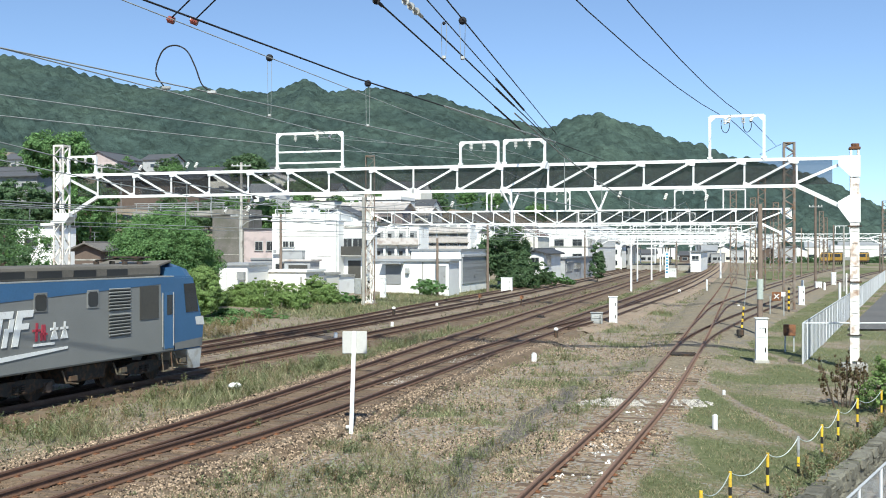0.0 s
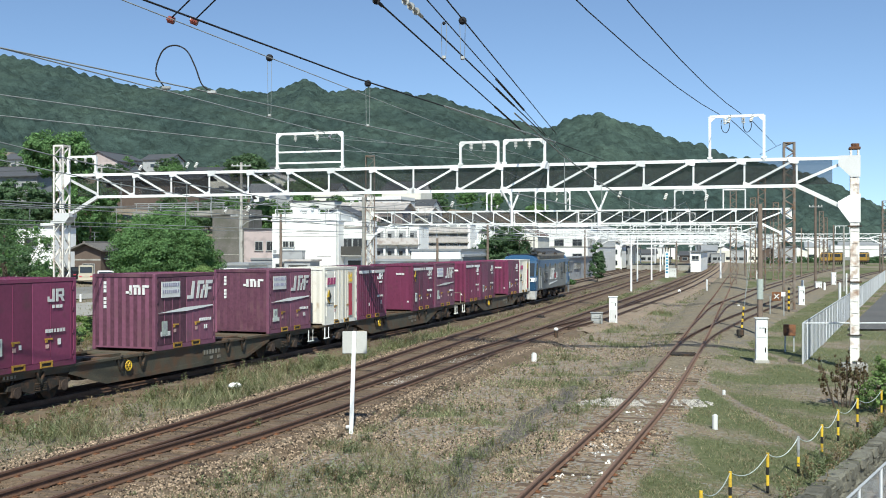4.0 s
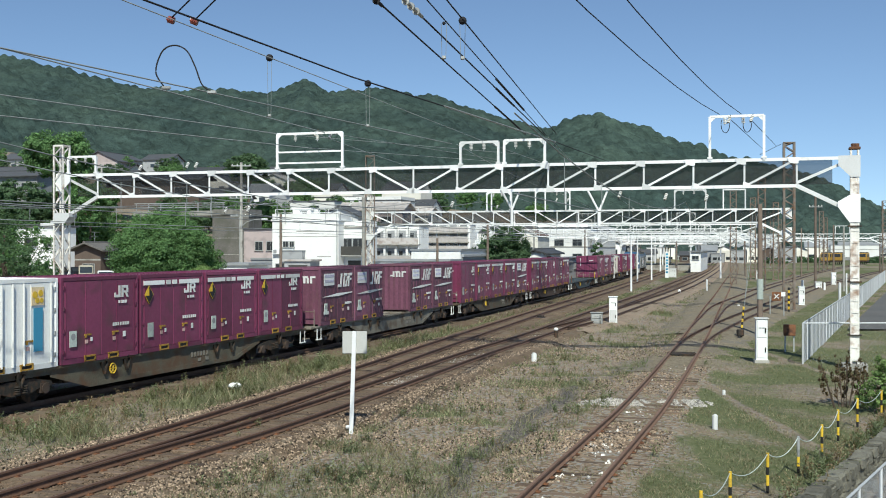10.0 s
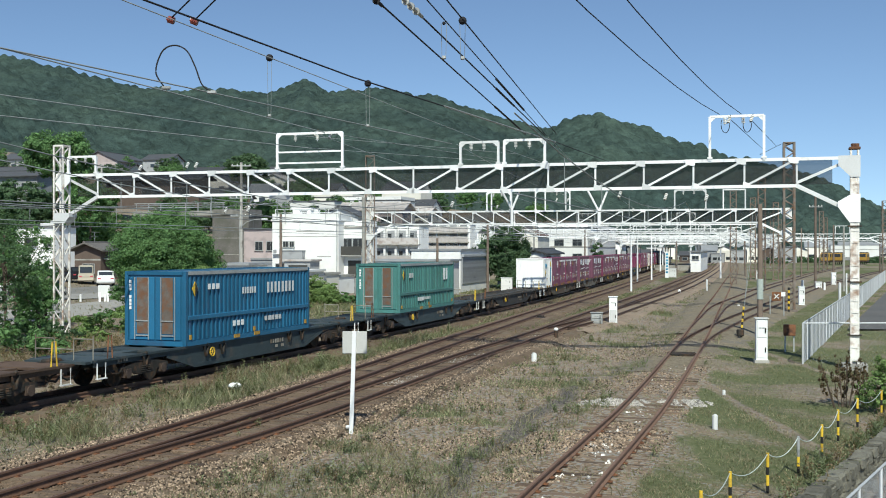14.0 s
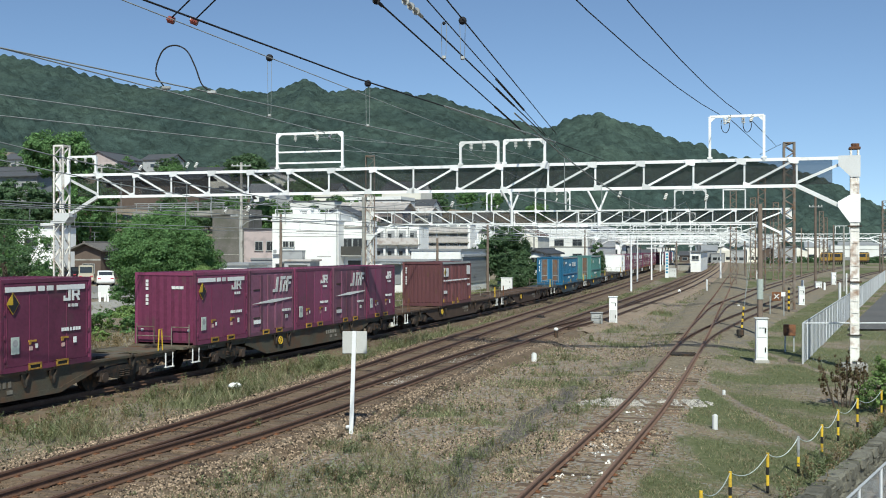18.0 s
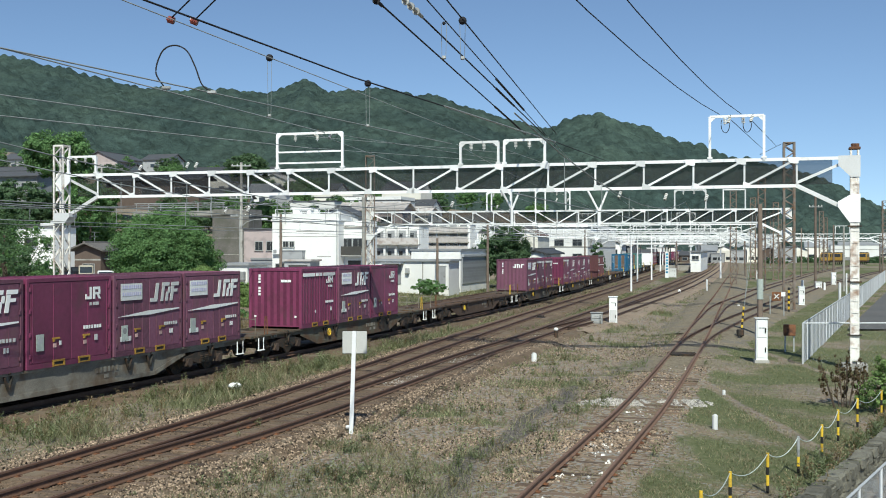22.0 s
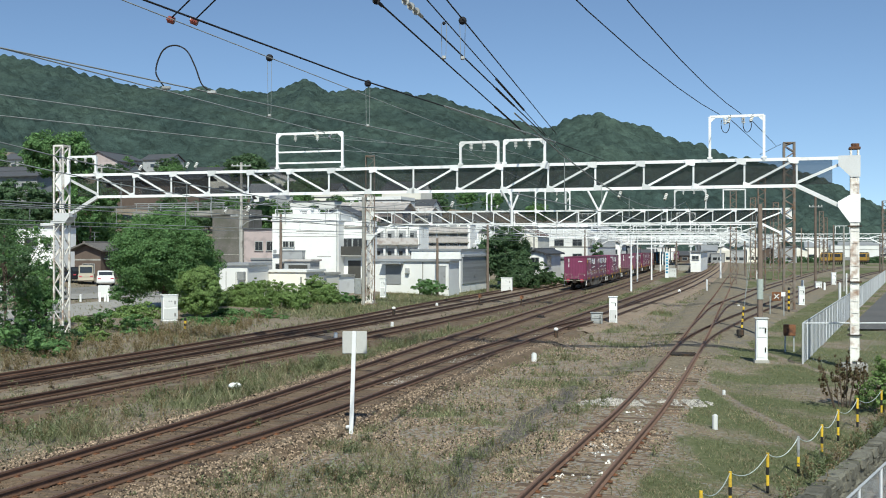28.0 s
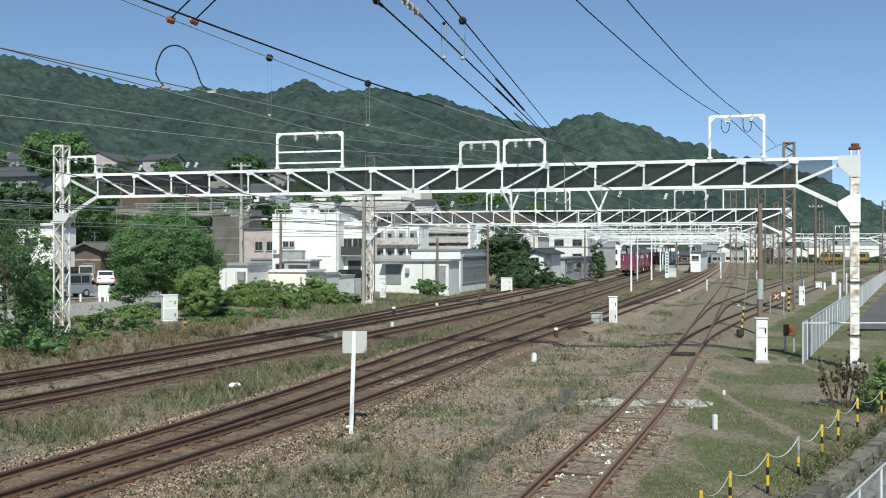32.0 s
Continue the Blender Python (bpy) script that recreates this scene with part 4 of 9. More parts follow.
        skew(mark, 1.22, 1.9, 0.28, 0.1, face - 0.006, 0.02)
        bm = B()
        plate(bm, [(-1.66, face - 0.006, 1.22), (0.0, face - 0.006, 1.22), (1.62, face - 0.006, 1.33), (1.62, face - 0.006, 1.37), (-0.1, face - 0.006, 1.35)], (0, -1, 0), 0.012)
        part("stripe", bm, MARK_WHITE, ob, "long tapered white stripe")
        writing(-1.55, 0.46, 4, 0.12, 0.15, 0.02, face - 0.012, 5)
        writing(0.75, 0.83, 6, 0.1, 0.1, 0.03, face - 0.012, 6)
        writing(1.05, 0.55, 2, 0.09, 0.14, 0.03, face - 0.012, 7)
    if reefer:
        writing(-1.6, 0.9, 6, 0.09, 0.06, 0.03, face - 0.012, 8)
    if reefer:
        mark.free()
    else:
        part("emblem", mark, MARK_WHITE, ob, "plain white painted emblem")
    if old and kind == "emblem":
        bm = B()
        block(bm, -0.98, face - 0.02, 1.98, 1.08, 0.014, 0.52)
        sign = part("notice_panel", bm, MARK_WHITE, ob, "white notice panel with lilac-grey writing")
        bm = B()
        for z in (2.08, 1.86):
            bars_row(bm, -1.45, z, 9, 0.08, 0.11, 0.028, face - 0.029, int(z * 100))
        part("writing", bm, NOTICE_INK, sign)
    if kind in ("plain", "strip", "emblem"):
        bm = B()
        block(bm, -1.33, face - 0.018, 0.72, 0.3, 0.014, 0.46)
        sign = part("data_plate", bm, MARK_PALE, ob, "pale green data plate")
        bm = B()
        rod(bm, (-1.33, face - 0.022, 0.78), (-1.33, face - 0.028, 0.78), 0.1, 14)
        part("seal", bm, GREY_WALL, sign)
    if kind in ("strip", "white_red", "white_blue"):
        x, z = (-1.42, 1.85) if kind == "strip" else (-1.4, 1.25)
        bm = B()
        plate(bm, [(x - 0.24, face - 0.02, z), (x, face - 0.02, z - 0.3), (x + 0.24, face - 0.02, z), (x, face - 0.02, z + 0.3)], (0, -1, 0), 0.01)
        diamond = part("diamond_mark", bm, MARK_YELLOW, ob, "yellow and black diamond mark")
        bm = B()
        plate(bm, [(x, face - 0.032, z + 0.27), (x, face - 0.032, z - 0.27), (x + 0.21, face - 0.032, z)], (0, -1, 0), 0.006)
        plate(bm, [(x - 0.2, face - 0.032, z - 0.03), (x, face - 0.032, z - 0.27), (x, face - 0.032, z - 0.03)], (0, -1, 0), 0.006)
        part("dark_half", bm, MARK_BLACK, diamond)
    if reefer:
        band = MARK_RED if kind == "white_red" else MARK_BLUE
        bm = B()
        block(bm, 0.98, face - 0.02, 1.02 if kind == "white_red" else 1.1, 0.36, 0.012, 1.45 if kind == "white_red" else 1.2)
        part("colour_band", bm, band, ob)
        bm = B()
        for x, ww in ((-1.56, 0.2), (-1.28, 0.26), (-0.94, 0.2)):
            skew(bm, x, 1.76, ww, 0.3, face - 0.01, 0.06)
        part("emblem", bm, LETTER_RED if kind == "white_red" else MARK_BLUE, ob)
        bm = B()
        block(bm, 0.98, face - 0.008, 2.02, 0.5, 0.012, 0.5)
        part("picture_panel", bm, CHART_BEIGE, ob)
        bm = B()
        for x, z, r in ((0.86, 2.06, 0.1), (1.08, 2.1, 0.09), (0.95, 1.9, 0.08), (1.12, 1.9, 0.07)):
            rod(bm, (x, face - 0.012, z), (x, face - 0.024, z), r, 14)
        part("fruit_mark", bm, MARK_YELLOW, ob)
        bm = B()
        block(bm, 0, face - 0.035, h / 2, 0.03, 0.03, h - 0.3)
        for x in (-0.42, 0.0, 0.42, 1.5):
            rod(bm, (x, face - 0.03, 0.15), (x, face - 0.03, h - 0.12), 0.03, 6)
        part("door_pipes", bm, paint, ob)
    else:
        bm = B()
        for i in range(7):
            if i != 3:
                block(bm, end + 0.01, 0.72, 2.2 - i * 0.13, 0.03, 0.1, 0.1)
        if old:
            for yy, ww, zz, hh in ((-0.28, 0.1, 1.98, 0.3), (-0.2, 0.2, 1.9, 0.08), (-0.46, 0.1, 1.95, 0.24), (-0.62, 0.09, 1.95, 0.24), (-0.78, 0.09, 1.95, 0.24), (-0.5, 0.24, 2.1, 0.08), (-0.86, 0.24, 2.1, 0.08)):
                block(bm, end + 0.01, yy, zz, 0.03, ww, hh)
        else:
            for i in range(3):
                block(bm, end + 0.01, -0.35 - i * 0.16, 1.98, 0.03, 0.14, 0.1)
            for yy in (0.92, -0.95):
                block(bm, end + 0.01, yy, 0.5, 0.03, 0.09, 0.08)
        part("end_writing", bm, MARK_WHITE, ob)
    return ob


RUST_STREAKED = mat("rust_streaked_grey_panel", (0.125, 0.105, 0.09), 0.75, vary=0.3, scale=2.5, fine=14, dirt=(0.16, 0.08, 0.045), dirt_at=0.5)


def long_container(length, paint, label, colour_marks, doors=True, belt=True):
    w, h = 2.45, 2.55
    ob = thing("freight_container", pose(0, 0, 0), label, "container", "containers on the train")
    bm = B()
    block(bm, 0, 0, h / 2, length - 0.1, w - 0.14, h - 0.06)
    part("body", bm, paint, ob)
    for sx in (-1, 1):
        for sy in (-1, 1):
            bm = B()
            soft_block(bm, sx * (length / 2 - 0.08), sy * (w / 2 - 0.07), h / 2, 0.16, 0.14, h, 0.015)
            part("corner_post", bm, paint, ob)
    for z, hh in ((h - 0.06, 0.12), (0.08, 0.16)):
        for sy in (-1, 1):
            bm = B()
            block(bm, 0, sy * (w / 2 - 0.04), z, length - 0.3, 0.08, hh)
            part("side_rail", bm, paint if z < 1 else (GALVANISED if sy < 0 else paint), ob)
        bm = B()
        for sx in (-1, 1):
            block(bm, sx * (length / 2 - 0.04), 0, z, 0.08, w - 0.2, hh)
        part("end_rail", bm, paint, ob)
    if belt:
        bm = B()
        soft_block(bm, 0, -w / 2 + 0.03, 0.95, length - 0.3, 0.08, 0.16, 0.02)
        part("belt_rail", bm, paint, ob)
    for x in np.arange(-length / 2 + 0.32, length / 2 - 0.2, 0.285):
        bm = B()
        soft_block(bm, x, -w / 2 + 0.055, h / 2, 0.13, 0.06, h - 0.34, 0.02)
        part("side_rib", bm, paint, ob)
    end = -length / 2
    if doors:
        for s in (-1, 1):
            bm = B()
            soft_block(bm, end + 0.04, s * 0.52, h / 2, 0.06, 0.98, h - 0.4, 0.015)
            leaf = part("door_leaf", bm, paint, ob)
            bm = B()
            block(bm, end + 0.005, s * 0.5, h / 2 + 0.1, 0.02, 0.44, h - 0.62)
            part("door_panel", bm, RUST_STREAKED, leaf, "rust-streaked recessed panel")
            bm = B()
            for k in (0.25, 0.8):
                rod(bm, (end - 0.01, s * k, 0.2), (end - 0.01, s * k, h - 0.2), 0.018, 6)
            block(bm, end - 0.015, s * 0.5, 0.85, 0.03, 0.5, 0.04)
            block(bm, end - 0.015, s * 0.5, 0.35, 0.03, 0.5, 0.04)
            part("locking_bar", bm, GALVANISED, leaf)
    else:
        bm = B()
        for y in np.arange(-0.95, 1.0, 0.24):
            soft_block(bm, end + 0.04, y, h / 2, 0.05, 0.12, h - 0.4, 0.02)
        part("end_ribs", bm, paint, ob)
    bm = B()
    face = -w / 2 - 0.005
    for args in colour_marks:
        bars_row(bm, args[0], args[1], args[2], args[3], args[4], args[5], face, int(args[0] * 10))
        part("writing_line", bm, MARK_WHITE, ob)
        bm = B()
    for i in range(8):
        if i != 3:
            block(bm, end, 0.98, 2.2 - i * 0.13, 0.03, 0.08, 0.1)
    part("end_writing", bm, MARK_WHITE, ob, "white painted upright writing")
    bm = B()
    for x in (-length * 0.14, length * 0.02):
        block(bm, x, face - 0.01, 0.12, 0.4, 0.03, 0.13)
    for x in (end + 0.3, 0.0, -end - 0.4):
        block(bm, x, face, 0.3, 0.1, 0.05, 0.16)
    part("lashing_fittings", bm, RUST_YELLOW, ob)
    bm = B()
    x, z = end + 0.55, 1.95
    plate(bm, [(x - 0.2, face - 0.01, z), (x, face - 0.01, z - 0.26), (x + 0.2, face - 0.01, z), (x, face - 0.01, z + 0.26)], (0, -1, 0), 0.01)
    diamond = part("diamond_mark", bm, MARK_YELLOW, ob)
    bm = B()
    plate(bm, [(x, face - 0.022, z + 0.23), (x, face - 0.022, z - 0.23), (x + 0.18, face - 0.022, z)], (0, -1, 0), 0.006)
    part("dark_half", bm, MARK_BLACK, diamond)
    return ob


def wheel(bm, x, y):
    rod(bm, (x, y - 0.065, 0.43), (x, y + 0.065, 0.43), 0.43, 20)
    rod(bm, (x, y + math.copysign(0.07, -y) * 0.9, 0.43), (x, y + math.copysign(0.1, -y), 0.43), 0.46, 20)


AXLE_BOX = mat("greasy_rusty_casting", (0.075, 0.052, 0.04), 0.7, vary=0.4, scale=5)


def bogie(ob, x, base=1.9, dark=None):
    """A two-axle bogie: side frames, wheels on axles, springs."""
    dark = dark or STEEL_DARK
    bm = B()
    block(bm, x, 0, 0.62, 0.5, 2.1, 0.22)
    part_frame = part("bogie", bm, dark, ob)
    for sy in (-1, 1):
        bm = B()
        y = sy * 0.98
        plate(bm, [(x - base / 2 - 0.32, y, 0.5), (x - base / 2 - 0.28, y, 0.62), (x - 0.5, y, 0.74), (x + 0.5, y, 0.74), (x + base / 2 + 0.28, y, 0.62), (x + base / 2 + 0.32, y, 0.5), (x + base / 2 - 0.2, y, 0.46), (x + 0.35, y, 0.34), (x - 0.35, y, 0.34), (x - base / 2 + 0.2, y, 0.46)], (0, sy, 0), 0.14)
        part("side_frame", bm, dark, part_frame)
        for s in (-1, 1):
            bm = B()
            rod(bm, (x + s * base / 2, y + sy * 0.02, 0.43), (x + s * base / 2, y + sy * 0.2, 0.43), 0.15, 10)
            block(bm, x + s * base / 2, y + sy * 0.1, 0.45, 0.34, 0.14, 0.26)
            part("axle_box", bm, AXLE_BOX, part_frame)
        bm = B()
        for s in (-0.14, 0.14):
            for k in range(4):
                rod(bm, (x + s, y + sy * 0.16, 0.4 + k * 0.06), (x + s, y + sy * 0.16, 0.43 + k * 0.06), 0.09, 8)
        part("spring", bm, dark, part_frame)
    for s in (-1, 1):
        bm = B()
        wheel(bm, x + s * base / 2, -0.565)
        wheel(bm, x + s * base / 2, 0.565)
        rod(bm, (x + s * base / 2, -0.6, 0.43), (x + s * base / 2, 0.6, 0.43), 0.08, 8)
        part("wheelset", bm, dark, part_frame)


def flat_wagon(paint, label, tail=False, brake=True):
    """A container flat: fish-bellied sills, cross members, two bogies, end railings and steps."""
    ob = thing("container_wagon", pose(0, 0, 0), label, "wagon", "wagons of the train")
    half = 9.72
    for sy in (-1, 1):
        bm = B()
        y = sy * 1.12
        plate(bm, [(-half, y, 1.0), (half, y, 1.0), (half, y, 0.78), (5.9, y, 0.78), (4.2, y, 0.3), (-4.2, y, 0.3), (-5.9, y, 0.78), (-half, y, 0.78)], (0, -sy, 0), 0.02)
        block(bm, 0, y + sy * 0.01, 0.965, half * 2, 0.14, 0.07)
        bar(bm, (-4.2, y, 0.3), (4.2, y, 0.3), 0.14, 0.03, (0, 1, 0))
        bar(bm, (4.2, y, 0.3), (5.9, y, 0.78), 0.14, 0.03, (0, 1, 0))
        bar(bm, (-4.2, y, 0.3), (-5.9, y, 0.78), 0.14, 0.03, (0, 1, 0))
        part("side_sill", bm, paint, ob)
        for x in (-7.3, -3.7, -2.6, 2.6, 3.7, 7.3):
            bm = B()
            bar(bm, (x, y + sy * 0.04, 0.9), (x + 0.14, y + sy * 0.05, 0.55), 0.07, 0.05)
            bar(bm, (x + 0.3, y + sy * 0.04, 0.9), (x + 0.16, y + sy * 0.05, 0.55), 0.07, 0.05)
            ball(bm, x + 0.15, y + sy * 0.06, 1.0, 0.06)
            part("container_lock", bm, STEEL_DARK, ob)
    bm = B()
    block(bm, 0, 0, 0.82, half * 2, 0.5, 0.3)
    part("centre_sill", bm, paint, ob)
    for x in np.arange(-half + 0.1, half, 1.884):
        bm = B()
        block(bm, x, 0, 0.94, 0.42 if abs(x) < 5 else 0.9, 2.2, 0.08)
        part("cross_member", bm, paint, ob)
    for s in (-1, 1):
        bm = B()
        block(bm, s * (half - 0.55), 0, 0.96, 1.3, 2.3, 0.06)
        part("end_platform", bm, paint, ob)
        bm = B()
        block(bm, s * (half + 0.16), 0, 0.86, 0.36, 0.3, 0.26)
        soft_block(bm, s * (half + 0.33), 0, 0.86, 0.3, 0.34, 0.42, 0.04)
        part("coupler", bm, STEEL_DARK, ob)
        for sy in (-1, 1):
            bm = B()
            x, y = s * (half - 0.3), sy * 1.18
            tube(bm, [(x - 0.2, y, 0.9), (x - 0.2, y, 0.42), (x + 0.2, y, 0.42), (x + 0.2, y, 0.9)], 0.025, 6)
            block(bm, x, y, 0.43, 0.42, 0.12, 0.03)
            part("step", bm, MARK_WHITE, ob, "white foot step")
        if s < 0 or tail:
            bm = B()
            x = s * (half - 0.08)
            for y in (-1.05, -0.35, 0.35, 1.05):
                rod(bm, (x, y, 0.98), (x, y, 1.72 if abs(y) > 0.5 else 1.6), 0.018, 6)
            rod(bm, (x, -1.05, 1.62), (x, -0.35, 1.62), 0.018, 6)
            rod(bm, (x, 0.35, 1.62), (x, 1.05, 1.62), 0.018, 6)
            rod(bm, (x, -0.35, 1.3), (x, 1.05, 1.3), 0.018, 6)
            part("end_railing", bm, WAGON_GREY, ob)
        bm = B()
        x = s * (half - 0.75)
        tube(bm, [(x - 0.12, -1.15, 1.0), (x - 0.07, -1.15, 1.7), (x + 0.07, -1.15, 1.7), (x + 0.12, -1.15, 1.0)], 0.022, 6)
        part("hoop_rail", bm, MARK_YELLOW if s > 0 or tail else RUSTED, ob)
    if brake:
        bm = B()
        ring = [(-3.2 + 0.15 * math.cos(a), -1.2, 0.68 + 0.15 * math.sin(a)) for a in np.linspace(0, math.tau, 17)]
        tube(bm, ring, 0.022, 5)
        for a in np.linspace(0, math.pi, 3, endpoint=False):
            rod(bm, (-3.2 - 0.15 * math.cos(a), -1.2, 0.68 - 0.15 * math.sin(a)), (-3.2 + 0.15 * math.cos(a), -1.2, 0.68 + 0.15 * math.sin(a)), 0.014, 5)
        part("brake_wheel", bm, MARK_YELLOW, ob, "yellow brake wheel")
    bm = B()
    bars_row(bm, 1.2, 0.6, 6, 0.14, 0.16, 0.05, -1.13, 4)
    bars_row(bm, 1.6, 0.42, 1, 0.22, 0.11, 0.05, -1.13, 5)
    bars_row(bm, 2.1, 0.42, 1, 0.22, 0.11, 0.05, -1.13, 6)
    bars_row(bm, -8.6, 0.84, 4, 0.1, 0.1, 0.04, -1.16, 7)
    part("frame_writing", bm, WAGON_GREY, ob)
    bm = B()
    soft_block(bm, -0.6, 0.2, 0.55, 1.4, 0.7, 0.4, 0.05)
    rod(bm, (1.6, 0.3, 0.6), (3.0, 0.3, 0.6), 0.2, 12)
    part("brake_gear", bm, STEEL_DARK, ob)
    for x, ww, hh, y in ((-4.9, 0.9, 0.34, -0.8), (4.9, 0.8, 0.3, -0.8), (-8.7, 0.5, 0.3, -0.7), (8.7, 0.5, 0.3, -0.7)):
        bm = B()
        soft_block(bm, x, y, 0.62, ww, 0.4, hh, 0.04)
        rod(bm, (x - ww * 0.4, y - 0.24, 0.52), (x + ww * 0.4, y - 0.24, 0.52), 0.06, 8)
        part("brake_box", bm, STEEL_DARK, ob)
    for s in (-1, 1):
        bm = B()
        tube(bm, [(s * 9.3, -0.35, 0.8), (s * 9.6, -0.38, 0.5), (s * 9.95, -0.36, 0.42), (s * 10.2, -0.3, 0.55)], 0.035, 6)
        tube(bm, [(s * 9.3, 0.3, 0.8), (s * 9.6, 0.33, 0.52), (s * 9.95, 0.3, 0.46), (s * 10.2, 0.28, 0.58)], 0.03, 6)
        part("brake_hose", bm, MARK_BLACK, ob, "sagging black brake hose")
        for x in (s * 4.55, s * 8.55):
            bm = B()
            tube(bm, [(x - 0.5, -1.02, 0.78), (x - 0.2, -1.05, 0.5), (x + 0.2, -1.05, 0.46), (x + 0.5, -1.02, 0.74)], 0.025, 5)
            part("brake_pipe", bm, STEEL_DARK, ob)
    for x in (-7.1, 7.1):
        bogie(ob, x)
    if tail:
        for y in (-0.75, 0.75):
            bm = B()
            rod(bm, (-half - 0.02, y, 0.92), (-half - 0.1, y, 0.92), 0.2, 16)
            part("tail_disc", bm, MARK_RED, ob, "round red tail marker disc")
    return ob


ROOF_DUST = mat("dusty_brown_grey_roof", (0.125, 0.115, 0.1), 0.8, vary=0.3, scale=1.0)


def locomotive():
    """An electric freight locomotive in blue and grey with a dark roof; its rear cab faces the camera."""
    ob = thing("electric_locomotive", pose(0, 0, 0), "blue and grey electric freight locomotive with dark roof", "locomotive")
    L, W = 8.55, 1.44
    z0, z1 = 0.95, 3.42
    # body side in grey, blue upper band, blue cabs
    bm = B()
    soft_block(bm, 0, 0, (z0 + z1) / 2, 2 * L - 3.4, 2 * W, z1 - z0, 0.06, 2)
    part("body", bm, LOCO_GREY, ob)
    bm = B()
    for sy in (-1, 1):
        plate(bm, [(-6.85, sy * (W + 0.004), 2.68), (6.85, sy * (W + 0.004), 3.22), (6.85, sy * (W + 0.004), 3.4), (-6.85, sy * (W + 0.004), 3.4)], (0, sy, 0), 0.008)
    part("upper_band", bm, LOCO_BLUE, ob)
    for s in (-1, 1):
        bm = B()
        side = [(s * 6.85, z0), (s * 8.5, z0), (s * 8.62, 1.7), (s * 8.2, 2.75), (s * 7.95, 3.42), (s * 6.85, 3.42)]
        plate(bm, [(x, -W, z) for x, z in side], (0, 1, 0), 2 * W)
        bmesh.ops.bevel(bm, geom=bm.edges[:], offset=0.06, segments=2, affect="EDGES")
        cab = part("cab", bm, LOCO_BLUE, ob, "blue driver's cab")
        bm = B()
        for sy in (-1, 1):
            if s < 0:
                plate(bm, [(-6.86, sy * (W + 0.003), z0 + 0.05), (-7.6, sy * (W + 0.003), z0 + 0.05), (-6.95, sy * (W + 0.003), 3.0), (-6.86, sy * (W + 0.003), 3.0)], (0, sy, 0), 0.006)
            else:
                plate(bm, [(6.86, sy * (W + 0.003), z0 + 0.05), (8.46, sy * (W + 0.003), z0 + 0.05), (8.5, sy * (W + 0.003), 1.3), (6.86, sy * (W + 0.003), 1.22)], (0, sy, 0), 0.006)
        part("grey_flash", bm, LOCO_GREY, cab)
        if s > 0:
            bm = B()
            for sy in (-1, 1):
                plate(bm, [(6.28, sy * (W + 0.003), 1.2), (6.9, sy * (W + 0.003), 1.22), (6.9, sy * (W + 0.003), 3.38), (6.05, sy * (W + 0.003), 3.38)], (0, sy, 0), 0.006)
            part("blue_flash", bm, LOCO_BLUE, cab)
        for sy in (-1, 1):
            bm = B()
            plate(bm, [(s * 7.5, sy * (W + 0.006), 2.2), (s * 8.24, sy * (W + 0.006), 2.2), (s * 8.03, sy * (W + 0.006), 3.16), (s * 7.36, sy * (W + 0.006), 3.16)], (0, sy, 0), 0.008)
            part("side_window", bm, GLASS_DARK, cab)
        for y in (-0.68, 0.68):
            bm = B()
            plate(bm, [(s * 8.46, y - 0.65, 2.12), (s * 8.46, y + 0.65, 2.12), (s * 8.07, y + 0.62, 3.18), (s * 8.07, y - 0.62, 3.18)], (s, 0, 0.3), 0.018)
            part("windscreen", bm, GLASS_DARK, cab)
        bm = B()
        plate(bm, [(s * 8.63, -W + 0.06, 1.7), (s * 8.63, W - 0.06, 1.7), (s * 8.52, W - 0.06, 2.0), (s * 8.52, -W + 0.06, 2.0)], (s, 0, 0.2), 0.05)
        for sy in (-1, 1):
            plate(bm, [(s * 8.12, sy * (W + 0.004), 1.75), (s * 8.6, sy * (W + 0.004), 1.72), (s * 8.52, sy * (W + 0.004), 2.02), (s * 8.05, sy * (W + 0.004), 2.02)], (0, sy, 0), 0.012)
        part("white_band", bm, MARK_WHITE, cab, "white band with lamps")
        for y in (-1.0, 1.0):
            bm = B()
            rod(bm, (s * 8.56, y, 1.86), (s * 8.68, y, 1.86), 0.12, 12)
            part("headlight", bm, GLASS_DARK, cab)
        bm = B()
        plate(bm, [(s * 7.6, -W + 0.02, z0), (s * 8.48, -W + 0.02, z0), (s * 8.35, -W + 0.02, 0.28), (s * 8.0, -W + 0.02, 0.28)], (0, 1, 0), 2 * W - 0.04)
        part("skirt", bm, SKIRT_PALE, ob, "pale grey front skirt")
        bm = B()
        block(bm, s * 8.75, 0, 0.86, 0.5, 0.34, 0.36)
        part("coupler", bm, STEEL_DARK, ob)
        bm = B()
        for sy in (-1, 1):
            for x in (s * 6.15, s * 6.75):
                rod(bm, (x, sy * (W + 0.03), 1.15), (x, sy * (W + 0.03), 2.9), 0.02, 6)
        part("door_rail", bm, GALVANISED, ob)
        for sy in (-1, 1):
            bm = B()
            block(bm, s * 6.55, sy * (W + 0.006), 2.0, 0.52, 0.02, 1.85)
            door = part("cab_door", bm, LOCO_GREY if s < 0 else LOCO_BLUE, ob)
            bm = B()
            block(bm, s * 6.55, sy * (W + 0.018), 2.5, 0.3, 0.015, 0.65)
            part("door_window", bm, GLASS_DARK, door)
        bm = B()
        for sy in (-1, 1):
            tube(bm, [(s * 6.2, sy * (W - 0.05), 0.95), (s * 6.2, sy * (W + 0.02), 0.35), (s * 6.7, sy * (W + 0.02), 0.35), (s * 6.7, sy * (W - 0.05), 0.95)], 0.025, 6)
